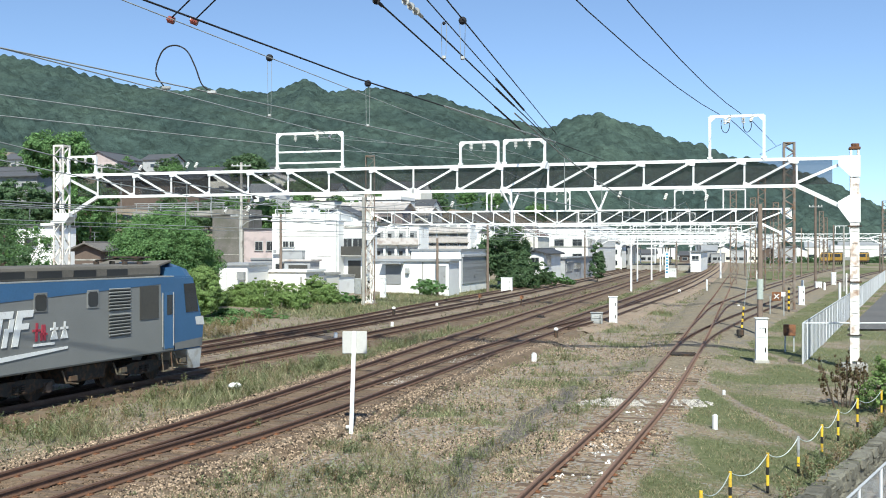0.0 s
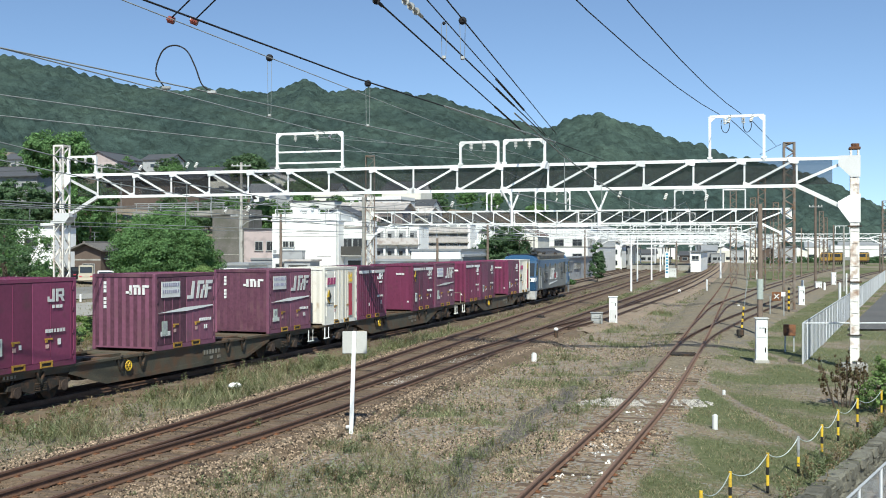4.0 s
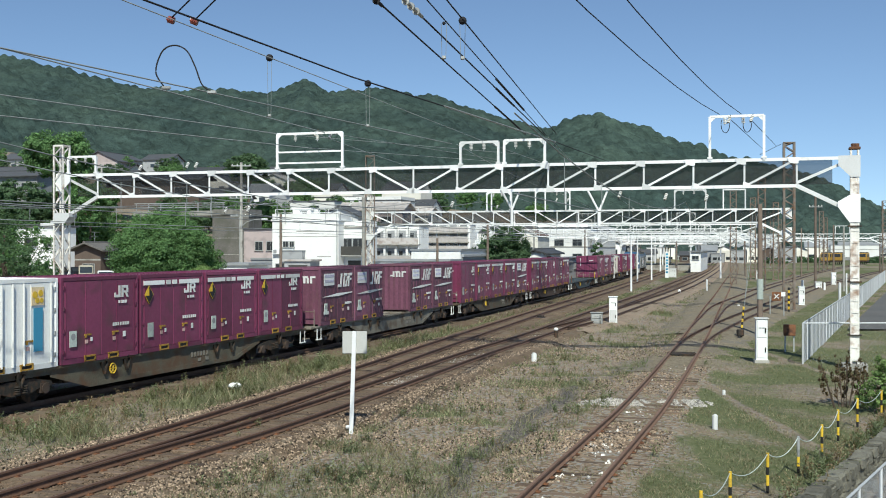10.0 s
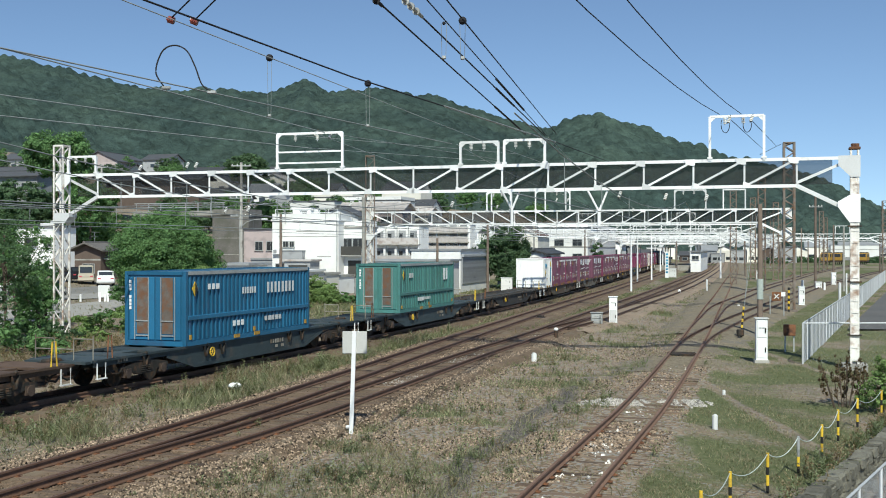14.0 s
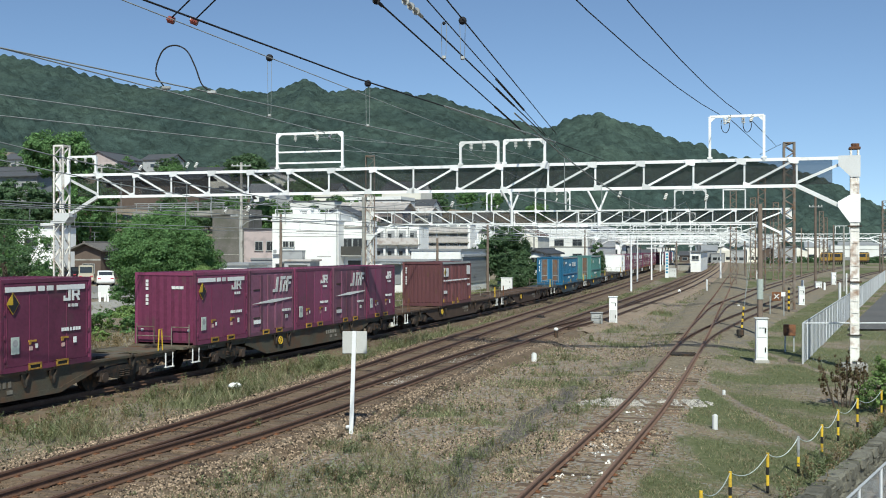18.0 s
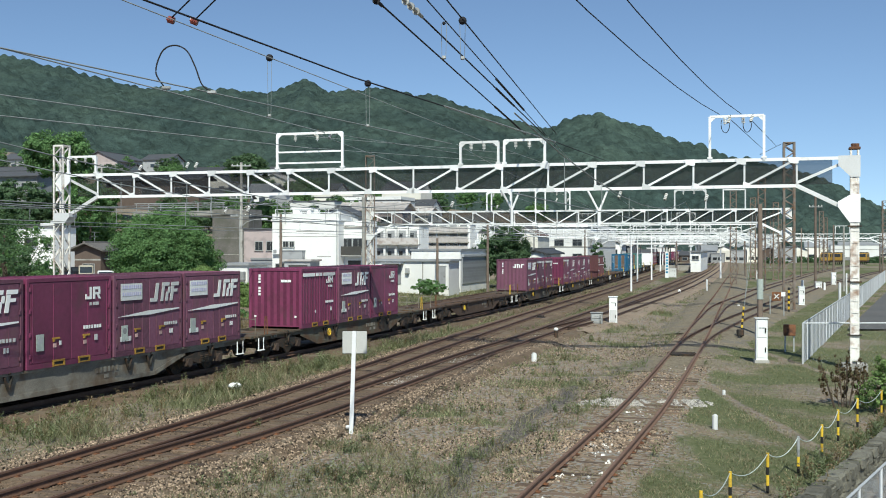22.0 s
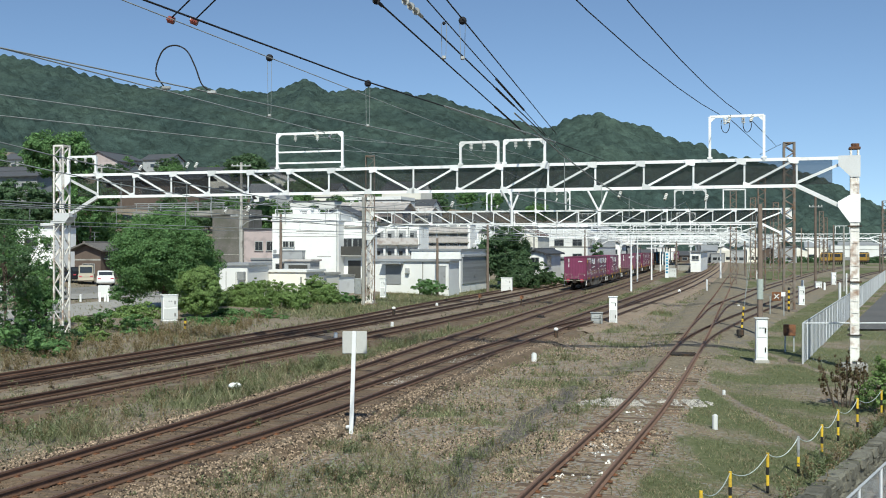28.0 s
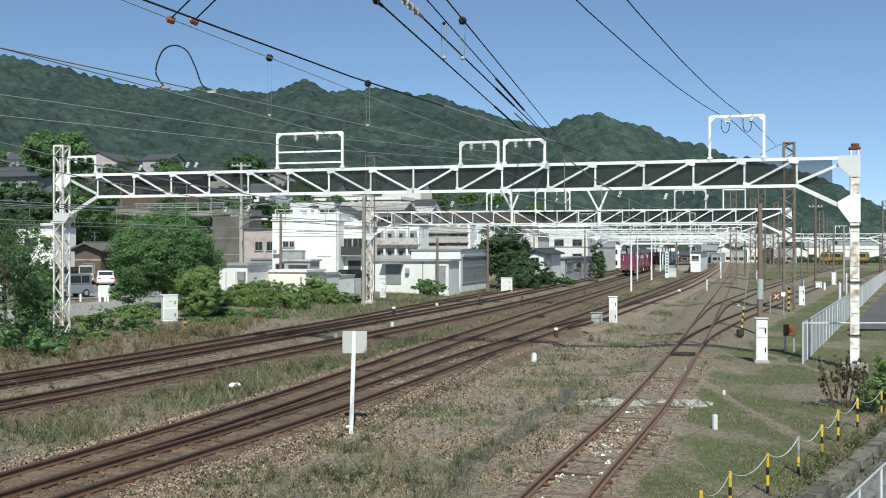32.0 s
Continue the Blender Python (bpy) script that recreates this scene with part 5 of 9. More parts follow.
            block(bm, s * 6.45, sy * (W + 0.02), 0.36, 0.5, 0.16, 0.03)
        part("cab_steps", bm, WAGON_OLIVE, ob)
    # roof: blue humps over the cabs, dark equipment deck
    for s in (-1, 1):
        bm = B()
        prof = [(-1.38, 3.4), (-1.15, 3.72), (-0.6, 3.88), (0.6, 3.88), (1.15, 3.72), (1.38, 3.4)]
        plate(bm, [(s * 6.7, y, z) for y, z in prof], (s, 0, 0), 0.9)
        plate(bm, [(s * 7.6, y, z) for y, z in prof[:]], (s, 0, -0.25), 0.35)
        part("cab_roof", bm, LOCO_BLUE, ob, "blue rounded cab roof")
        bm = B()
        plate(bm, [(s * 6.2, -1.25, 3.74), (s * 6.2, 1.25, 3.74), (s * 7.0, 1.2, 3.9), (s * 7.75, 0.62, 3.84), (s * 7.75, -0.62, 3.84), (s * 7.0, -1.2, 3.9)], (0, 0, 1), 0.06)
        part("roof_board", bm, ROOF_DUST, ob)
    bm = B()
    soft_block(bm, 0.3, 0, 3.62, 12.2, 2.5, 0.4, 0.1, 2)
    deck = part("roof_deck", bm, ROOF_DUST, ob, "dusty dark roof fairing")
    for x in np.arange(-4.9, 5.6, 1.5):
        bm = B()
        for sy in (-1, 1):
            block(bm, x, sy * 1.23, 3.6, 1.0, 0.06, 0.2)
        part("roof_grille", bm, MARK_BLACK, deck)
    bm = B()
    block(bm, 0, 0, 3.425, 13.6, 2.9, 0.035)
    part("gutter", bm, GALVANISED, ob)
    # folded and raised collectors
    bm = B()
    for sy in (-0.5, 0.5):
        rod(bm, (-5.6, sy, 3.85), (-6.6, sy * 0.6, 4.35), 0.03, 6)
        rod(bm, (-6.6, sy * 0.6, 4.35), (-5.4, sy, 5.0), 0.022, 6)
    block(bm, -5.4, 0, 5.03, 0.25, 1.6, 0.05)
    for x in (-6.0, -5.2):
        for y in (-0.55, 0.55):
            rod(bm, (x, y, 3.45), (x, y, 3.85), 0.09, 8)
    part("current_collector", bm, STEEL_DARK, ob)
    bm = B()
    for sy in (-0.5, 0.5):
        rod(bm, (5.3, sy, 3.95), (6.5, sy, 4.0), 0.03, 6)
    block(bm, 6.3, 0, 4.05, 0.25, 1.6, 0.05)
    for x in (5.4, 6.2):
        for y in (-0.55, 0.55):
            rod(bm, (x, y, 3.45), (x, y, 3.92), 0.09, 8)
    part("current_collector", bm, STEEL_DARK, ob)
    # side windows, louvres, marks
    near = -W - 0.012
    for x in (-4.1, -2.1, 0.5, 2.7):
        bm = B()
        soft_block(bm, x, near + 0.004, 2.85, 0.54, 0.03, 0.54, 0.013)
        rim = part("side_window", bm, LOCO_GREY, ob)
        bm = B()
        plate(bm, [(x - 0.22, near - 0.006, 2.7), (x - 0.15, near - 0.006, 2.63), (x + 0.15, near - 0.006, 2.63), (x + 0.22, near - 0.006, 2.7), (x + 0.22, near - 0.006, 3.0), (x + 0.15, near - 0.006, 3.07), (x - 0.15, near - 0.006, 3.07), (x - 0.22, near - 0.006, 3.0)], (0, -1, 0), 0.012)
        part("pane", bm, GLASS_DARK, rim)
    for x, ww, zz, hh in ((-3.95, 1.4, 1.95, 0.95), (3.95, 1.02, 2.0, 0.66), (3.95, 1.02, 2.78, 0.66)):
        bm = B()
        block(bm, x, near + 0.01, zz, ww, 0.02, hh)
        grid = part("louvre", bm, LOCO_DARK, ob)
        for z in np.arange(zz - hh / 2 + 0.05, zz + hh / 2, 0.1):
            bm = B()
            block(bm, x, near - 0.01, z, ww, 0.04, 0.045, Matrix.Rotation(0.6, 4, "X"))
            part("slat", bm, LOCO_GREY, grid)
    bm = B()
    block(bm, 5.45, near, 2.62, 0.98, 0.02, 1.05)
    part("dark_panel", bm, LOCO_DARK, ob)
    bm = B()
    for x, ww, hh in ((-1.85, 0.26, 0.95), (-1.32, 0.22, 0.76), (-0.98, 0.18, 0.5), (-0.62, 0.24, 0.76)):
        skew(bm, x, 1.72, ww, hh, near, 0.24 * hh)
    skew(bm, -2.2, 1.72, 0.4, 0.2, near - 0.004, 0.05)
    skew(bm, -1.2, 2.48, 0.62, 0.19, near - 0.004, 0.05)
    skew(bm, -0.76, 2.12, 0.18, 0.34, near - 0.004, 0.08)
    skew(bm, -0.44, 2.48, 0.62, 0.19, near - 0.004, 0.05)
    skew(bm, -0.44, 2.16, 0.45, 0.16, near - 0.004, 0.04)
    plate(bm, [(-2.4, near, 1.26), (1.6, near, 1.5), (1.6, near, 1.57), (-2.4, near, 1.42)], (0, -1, 0), 0.012)
    for x in (0.88, 1.3):
        skew(bm, x + 0.12, 1.8, 0.08, 0.48, near, 0.02)
        skew(bm, x, 2.06, 0.32, 0.07, near, 0.0)
        skew(bm, x, 1.8, 0.1, 0.24, near, 0.1)
        skew(bm, x + 0.22, 1.8, 0.09, 0.24, near, -0.08)
    skew(bm, 0.2, 1.66, 0.85, 0.07, near, 0)
    part("white_emblem", bm, MARK_WHITE, ob, "white slanted emblem and stripe")
    bm = B()
    skew(bm, 0.28, 1.8, 0.09, 0.5, near, 0.03)
    skew(bm, 0.18, 2.06, 0.3, 0.07, near, 0.0)
    skew(bm, 0.48, 1.8, 0.08, 0.44, near, 0.06)
    skew(bm, 0.62, 1.8, 0.08, 0.44, near, -0.02)
    skew(bm, 0.46, 1.95, 0.3, 0.06, near, 0.0)
    part("red_emblem", bm, MARK_RED, ob)
    for x in (-5.6, 0.0, 5.6):
        bogie(ob, x, 2.3)
    bm = B()
    for x, ww in ((-2.8, 1.8), (2.8, 1.8)):
        soft_block(bm, x, 0, 0.68, ww, 2.3, 0.5, 0.05)
    part("underfloor_boxes", bm, STEEL_DARK, ob)
    bm = B()
    for x in (-7.2, -4.3, -2.0, 1.6, 3.9, 7.1):
        tube(bm, [(x, -1.25, 0.85), (x + 0.1, -1.32, 0.5), (x + 0.6, -1.32, 0.42)], 0.03, 6)
        block(bm, x + 0.4, -1.3, 0.6, 0.3, 0.1, 0.14)
    part("pipework", bm, WAGON_OLIVE, ob)
    return ob


def build_train():
    loco = locomotive()
    ride(loco, -WAGON + 10.4)
    frames = {"olive": (WAGON_OLIVE, "dusty olive-grey container flat wagon"), "teal": (WAGON_TEAL, "slate-blue container flat wagon"),
              "brown": (WAGON_BROWN, "rust-brown container flat wagon"), "grey": (WAGON_GREY, "pale grey container flat wagon"), "dark": (WAGON_BLACK, "dusty dark container flat wagon")}
    plan = [("olive", ["white_red", "plain", None, "plain", "ribbed"]), ("olive", ["emblem", "strip", None, "ribbed", "white_red"]),
            ("olive", ["emblem", None, "emblem", None, "plain"]), ("teal", []),
            ("brown", ["strip", "plain", "plain", "strip", "strip"]), ("olive", ["emblem", "strip", "strip", "strip", "plain"]),
            ("grey", ["emblem", "emblem", None, "emblem", "emblem"]), ("olive", ["strip", "strip", "strip", "plain", "white_blue"]),
            ("dark", []), ("teal", ["teal30"]), ("teal", ["blue30"]), ("brown", []), ("brown", ["brown20"]),
            ("olive", ["plain", "ribbed_emblem", "plain", "ribbed_emblem", "strip"]), ("olive", [None, "strip", "strip", "emblem", None]),
            ("brown", []), ("olive", [None, "plain", "emblem", "ribbed", None]), ("grey", ["emblem", "emblem", "plain", "emblem", "strip"])]
    wagons, boxes = {}, {}
    loose = {0: 0.3, 1: -0.38, 13: -0.15, 14: -0.15, 16: -0.42}
    for k, (frame_kind, load) in enumerate(plan):
        behind = k * WAGON + 2.5 * SLOT
        last = k == len(plan) - 1
        if frame_kind not in wagons or last:
            paint, words = frames[frame_kind]
            w = flat_wagon(paint, words + (" with red tail discs" if last else ""), tail=last, brake=frame_kind != "grey")
            if not last:
                wagons[frame_kind] = w
        else:
            w = copy_thing(wagons[frame_kind], Matrix())
        if not load:
            tagged(w, frames[frame_kind][1] + ", empty")
        ride(w, behind)
        for i, kind in enumerate(load):
            if not kind:
                continue
            if kind == "teal30":
                c, place = long_container(9.4, TEAL_PAINT, "teal ribbed thirty-foot freight container with rusty doors", ((-3.3, 1.8, 2, 0.3, 0.24, 0.08), (2.6, 1.55, 2, 0.36, 0.66, 0.14), (-0.9, 0.55, 6, 0.16, 0.14, 0.04), (-1.9, 0.5, 3, 0.3, 0.2, 0.06))), -0.6
            elif kind == "blue30":
                c, place = long_container(9.4, BLUE_PAINT, "blue ribbed thirty-foot freight container with rusty doors", ((-3.3, 1.9, 3, 0.2, 0.2, 0.08), (-0.9, 1.66, 6, 0.12, 0.24, 0.06), (1.0, 1.62, 8, 0.17, 0.42, 0.13), (-1.6, 0.5, 3, 0.24, 0.2, 0.06), (0.8, 0.55, 5, 0.24, 0.18, 0.05))), -0.25
            elif kind == "brown20":
                c, place = long_container(6.1, BROWN_PAINT, "dull plum-brown twenty-foot freight container with white stripe", ((-2.75, 1.7, 1, 1.0, 0.5, 0.1), (2.0, 1.75, 3, 0.22, 0.55, 0.05), (-2.8, 1.42, 12, 0.44, 0.08, 0.02), (-2.75, 0.7, 3, 0.2, 0.18, 0.03), (2.1, 1.05, 3, 0.16, 0.12, 0.05)), doors=False, belt=False), -0.25
            else:
                if kind not in boxes:
                    boxes[kind] = container(kind)
                    c = boxes[kind]
                else:
                    c = copy_thing(boxes[kind], Matrix())
                place = (2 - i) * SLOT + loose.get(k, 0.0)
            ride(c, behind, Matrix.Translation((place, 0, 1.0)))


build_train()


def motions():
    """Everything that moves: the train on its track and the road traffic."""
    for ob, behind, local in MOVERS:
        walk(ob, [(t, on_track(FRONT - behind + travelled(t)) @ local) for t in TIMES])
    for ob, rows in ROAD_TRAFFIC:
        walk(ob, rows)


ROAD_TRAFFIC = []
# ---- town: houses stand square to the railway ----
SQUARE = -16.0


def house(name, place, wall, label, roof="flat", roof_mat=None, front=(), side=(), category="house", eave=0.25, storey_lines=0, far_off=False):
    """place: the near corner towards the tracks, its ground height, then width, depth and wall height. front, side: windows and doors as
    (kind, along, up, width, height) in metres from that corner."""
    x, y, z, w, d, h = place
    ob = thing(name, Matrix.Translation((x, y, z)) @ Matrix.Rotation(radians(SQUARE), 4, "Z"), label, category, "buildings of the town")
    roof_mat = roof_mat or ROOF_TILE
    bm = B()
    block(bm, -w / 2, d / 2, h / 2 - 0.75, w, d, h + 1.5)
    part("wall", bm, wall, ob)
    if roof == "flat":
        bm = B()
        block(bm, -w / 2, d / 2, h + 0.1, w + eave, d + eave, 0.2)
        part("roof", bm, roof_mat, ob)
        if h > 6:
            bm = B()
            for yy in (0.05, d - 0.05):
                block(bm, -w / 2, yy, h + 0.5, w, 0.12, 0.6)
            for xx in (-0.05, -w + 0.05):
                block(bm, xx, d / 2, h + 0.5, 0.12, d - 0.2, 0.6)
            part("parapet", bm, wall, ob)
    elif roof in ("gable", "gable_side"):
        bm = B()
        if roof == "gable":
            rise = w * 0.24
            for s in (-1, 1):
                plate(bm, [(-w / 2, -eave, h + rise), (-w / 2 + s * (w / 2 + eave), -eave, h - 0.06), (-w / 2 + s * (w / 2 + eave), -eave, h + 0.12), (-w / 2, -eave, h + rise + 0.18)], (0, 1, 0), d + 2 * eave)
            part("roof", bm, roof_mat, ob)
            bm = B()
            plate(bm, [(-w, 0.02, h), (0, 0.02, h), (-w / 2, 0.02, h + rise - 0.03)], (0, 1, 0), d - 0.04)
            part("gable_wall", bm, wall, ob)
            bm = B()
            block(bm, -w / 2, d / 2, h + rise + 0.2, 0.3, d + 2 * eave, 0.2)
            part("ridge", bm, roof_mat, ob)
        else:
            rise = d * 0.22
            for s in (-1, 1):
                plate(bm, [(-w - eave, d / 2, h + rise), (-w - eave, d / 2 + s * (d / 2 + eave), h - 0.06), (-w - eave, d / 2 + s * (d / 2 + eave), h + 0.12), (-w - eave, d / 2, h + rise + 0.18)], (1, 0, 0), w + 2 * eave)
            part("roof", bm, roof_mat, ob)
            bm = B()
            plate(bm, [(-w + 0.02, 0, h), (-w + 0.02, d, h), (-w + 0.02, d / 2, h + rise - 0.03)], (1, 0, 0), w - 0.04)
            part("gable_wall", bm, wall, ob)
            bm = B()
            block(bm, -w / 2, d / 2, h + rise + 0.2, w + 2 * eave, 0.3, 0.2)
            part("ridge", bm, roof_mat, ob)
    for k in range(storey_lines):
        bm = B()
        zz = h * (k + 1) / (storey_lines + 1)
        block(bm, -w / 2, -0.04, zz, w + 0.1, 0.1, 0.14)
        block(bm, 0.04, d / 2, zz, 0.1, d, 0.14)
        part("string_course", bm, CONCRETE, ob)
    for face, items in (("front", front), ("side", side)):
        for kind, a, up, ww, hh in items:
            if face == "front":
                cx, cy, turn = -a - ww / 2, 0.0, Matrix()
            else:
                cx, cy, turn = 0.0, a + ww / 2, Matrix.Rotation(radians(90), 4, "Z")
            base = Matrix.Translation((cx, cy, up + hh / 2)) @ turn

            def put(nm, dx, dz, dy, sx, sy, sz, m, parent):
                bm = B()
                block(bm, dx, dy, dz, sx, sy, sz)
                bm.transform(base)
                return part(nm, bm, m, parent)

            if kind == "window" and far_off:
                f = put("window", 0, 0, -0.02, ww + 0.12, 0.08, hh + 0.12, GALVANISED, ob)
                put("pane", 0, 0, -0.065, ww - 0.06, 0.02, hh - 0.06, GLASS_DARK, f)
            elif kind == "window":
                f = put("window", 0, 0, -0.02, ww + 0.12, 0.08, hh + 0.12, GALVANISED, ob)
                put("pane", -ww / 4, 0, -0.065, ww / 2 - 0.04, 0.02, hh - 0.04, GLASS_DARK, f)
                put("pane", ww / 4, 0, -0.065, ww / 2 - 0.04, 0.02, hh - 0.04, GLASS_DARK, f)
                put("sill", 0, -hh / 2 - 0.08, -0.08, ww + 0.24, 0.16, 0.05, CONCRETE, f)
            elif kind == "door":
                f = put("door", 0, 0, -0.03, ww, 0.06, hh, GREY_WALL, ob)
                put("door_frame", 0, hh / 2 + 0.04, -0.04, ww + 0.16, 0.09, 0.08, GALVANISED, f)
                put("handle", ww * 0.36, -0.05, -0.08, 0.05, 0.06, 0.14, STEEL_DARK, f)
            elif kind == "shutter":
                f = put("shutter", 0, 0, -0.03, ww, 0.05, hh, SHUTTER, ob)
                for i in range(int(hh / 0.3)):
                    put("slat", 0, -hh / 2 + 0.15 + i * 0.3, -0.065, ww - 0.06, 0.02, 0.25, SHUTTER, f)
                put("shutter_box", 0, hh / 2 + 0.12, -0.1, ww + 0.16, 0.24, 0.24, GREY_WALL, f)
            elif kind == "balcony":
                f = put("balcony", 0, -hh / 2, -0.5, ww, 1.0, 0.15, CONCRETE, ob)
                put("balcony_rail", 0, -hh / 2 + 0.55, -1.0, ww, 0.06, 0.95, LOCO_DARK, f)
            elif kind == "porch":
                f = put("porch_roof", 0, hh / 2 + 0.2, -0.5, ww + 0.6, 1.1, 0.12, ROOF_METAL, ob)
                put("porch_door", 0, 0, -0.04, ww, 0.06, hh, SHUTTER, f)
            elif kind == "awning":
                f = put("awning", 0, 0, -0.45, ww, 0.9, hh, GREY_WALL, ob)
                put("awning_edge", 0, hh / 2, -0.47, ww + 0.1, 0.98, 0.1, GALVANISED, f)
                put("awning_edge", 0, -hh / 2, -0.47, ww + 0.1, 0.98, 0.1, GALVANISED, f)
            elif kind == "garage":
                # flat dark sheet on the wall: shade of the open garage as colour
                put("recess", 0, 0, -0.012, ww, 0.03, hh, LOCO_DARK, ob)
            elif kind == "gallery":
                f = put("gallery", 0, 0, -0.012, ww, 0.03, hh, GREY_WALL, ob)
                put("gallery_window", -ww * 0.2, -0.05, -0.035, ww * 0.42, 0.02, hh * 0.62, GLASS_DARK, f)
                put("gallery_door", ww * 0.28, -0.08, -0.035, ww * 0.26, 0.02, hh * 0.8, SHUTTER, f)
            elif kind == "parapet_rail":
                f = put("gallery_slab", 0, -hh / 2, -0.55, ww, 1.1, 0.15, CONCRETE, ob)
                put("gallery_parapet", 0, -hh / 2 + 0.5, -1.08, ww, 0.06, 0.85, PALE_ROOF, f)
                put("gallery_handrail", 0, -hh / 2 + 0.98, -1.08, ww, 0.08, 0.06, GALVANISED, f)
            elif kind == "cooler":
                f = put("air_conditioner", 0, 0, -0.25, ww, 0.36, hh, WHITE_PAINT, ob)
                put("fan_grille", -ww * 0.15, 0, -0.44, ww * 0.5, 0.02, hh * 0.7, GREY_WALL, f)
            elif kind == "pipe":
                put("drain_pipe", 0, 0, -0.08, ww, 0.1, hh, GALVANISED, ob)
            elif kind == "pillar":
                put("pillar", 0, 0, -0.3, ww, 0.6, hh, WHITE_WALL, ob)
            elif kind == "box":
                put("wall_box", 0, 0, -0.2, ww, 0.4, hh, GALVANISED, ob)
            elif kind == "stain":
                put("joint", 0, 0, -0.012, ww, 0.02, hh, CONCRETE, ob)
    return ob


house("shed", (0.55, 105.0, 0.72, 8.17, 4.00, 2.38), WHITE_WALL, "low white rendered shed with a flat overhanging roof", roof_mat=ROOF_METAL, eave=0.5, category="shed",
      front=(("porch", 4.9, 0.1, 1.6, 1.9), ("box", 4.0, 1.2, 0.35, 0.5), ("door", 0.3, 0.0, 0.9, 1.9), ("stain", 2.6, 0.0, 0.1, 2.3)))
house("warehouse", (1.83, 112.0, 0.60, 5.39, 12.87, 3.54), WHITE_WALL, "white flat-roofed warehouse with a grey roller shutter", roof_mat=ROOF_METAL, category="warehouse", front=(("door", 0.9, 0.0, 0.9, 2.0), ("box", 2.1, 1.2, 0.25, 0.3)), side=(("shutter", 0.6, 0.0, 11.0, 2.9),))
house("flats", (-11.51, 118.0, 0.15, 7.94, 4.00, 7.28), WHITE_WALL, "white three-storey block with a flat roof", category="block", roof_mat=WHITE_WALL, storey_lines=0,
      front=(("window", 5.3, 4.4, 0.5, 0.6), ("window", 6.0, 4.4, 0.6, 0.6), ("awning", 3.95, 2.75, 2.6, 1.25), ("stain", 0.6, 6.1, 4.4, 0.09), ("stain", 0.9, 3.3, 1.6, 0.09), ("stain", 0.0, 5.55, 7.2, 0.06), ("cooler", 6.9, 3.6, 0.8, 0.6), ("cooler", 5.2, 3.55, 0.8, 0.6), ("window", 6.6, 1.4, 0.9, 1.1), ("pipe", 6.75, 0.0, 0.09, 7.2), ("pipe", 0.1, 0.0, 0.12, 7.2), ("garage", 3.8, 1.3, 2.7, 1.3)))
house("balcony_house", (-8.66, 119.0, 0.24, 3.16, 4.00, 6.40), WHITE_WALL, "white house with a dark balcony over a carport", category="house", roof_mat=CONCRETE,
      front=(("window", 0.2, 4.15, 1.2, 1.1), ("window", 1.55, 4.15, 1.1, 1.1), ("balcony", 0.05, 3.35, 2.85, 0.9), ("garage", 0.5, 0.3, 1.5, 2.5), ("pipe", 2.5, 0.0, 0.1, 3.0)))
house("yard_wall", (-10.67, 95.0, 0.46, 1.41, 4.00, 1.55), CREAM_WALL, "lower cream block wall beside the enclosure", roof_mat=CONCRETE, category="wall", eave=0.2)
house("yard_wall", (-9.61, 99.0, 0.56, 1.46, 4.00, 1.15), WHITE_WALL, "low white block wall with a grey coping", roof_mat=CONCRETE, category="wall", eave=0.15)
house("yard_wall", (-11.66, 91.0, 0.05, 3.72, 4.00, 2.30), CREAM_WALL, "cream block wall enclosure with coping", roof_mat=WHITE_WALL, category="wall", eave=0.3, front=(("pipe", 0.35, 0.0, 0.1, 1.9), ("stain", 1.7, 0.9, 0.9, 0.05)))
house("hut", (-16.06, 88.0, 0.56, 2.57, 4.00, 2.41), WHITE_WALL, "small white equipment hut with a grey roof", roof_mat=ROOF_METAL, category="hut", eave=0.4, front=(("box", 0.15, 1.2, 0.6, 0.7), ("stain", 1.0, 0.3, 0.06, 1.6), ("stain", 1.9, 0.3, 0.06, 1.6)))
house("pink_building", (-20.44, 135.0, 2.26, 5.09, 4.00, 4.49), PINK_WALL, "pinkish grey rendered building with dark windows", category="building", front=(("window", 0.9, 1.9, 1.0, 1.1), ("window", 2.5, 1.9, 1.0, 1.1), ("shutter", 0.6, -0.6, 3.4, 1.3)))
house("slope_wall", (-25.76, 142.0, 1.55, 5.31, 4.00, 7.26), SLOPE_CONCRETE, "dark mossy concrete retaining wall on the slope", category="retaining wall", roof_mat=SLOPE_CONCRETE, front=(("stain", 0.0, 2.0, 5.3, 0.06), ("stain", 0.0, 4.2, 5.3, 0.06), ("pipe", 1.2, 0.0, 0.12, 7.0)))
house("brown_house", (-37.7, 118.0, 1.15, 3.3, 4.00, 2.95), BROWN_WALL, "brown timber house with a grey tiled gable roof", roof="gable", roof_mat=ROOF_WORN, eave=0.7, front=(("window", 0.8, 0.5, 1.4, 1.0), ("stain", 0.0, 1.9, 3.3, 0.16)))
house("house_wing", (-35.4, 119.0, 1.15, 2.2, 4.00, 2.3), BROWN_WALL, "low brown wing of the timber house with a long tiled roof", roof="gable_side", roof_mat=ROOF_WORN, eave=0.6, front=(("garage", 0.4, 0.0, 1.4, 1.9), ("awning", 0.1, 2.0, 2.0, 0.1)))
house("white_house", (-45.23, 125.0, 2.41, 5.42, 4.00, 4.48), WHITE_WALL, "white rendered two-storey house", roof="flat", eave=0.5, front=(("window", 2.4, 2.2, 1.6, 1.0), ("window", 0.5, 2.2, 1.0, 1.0)))
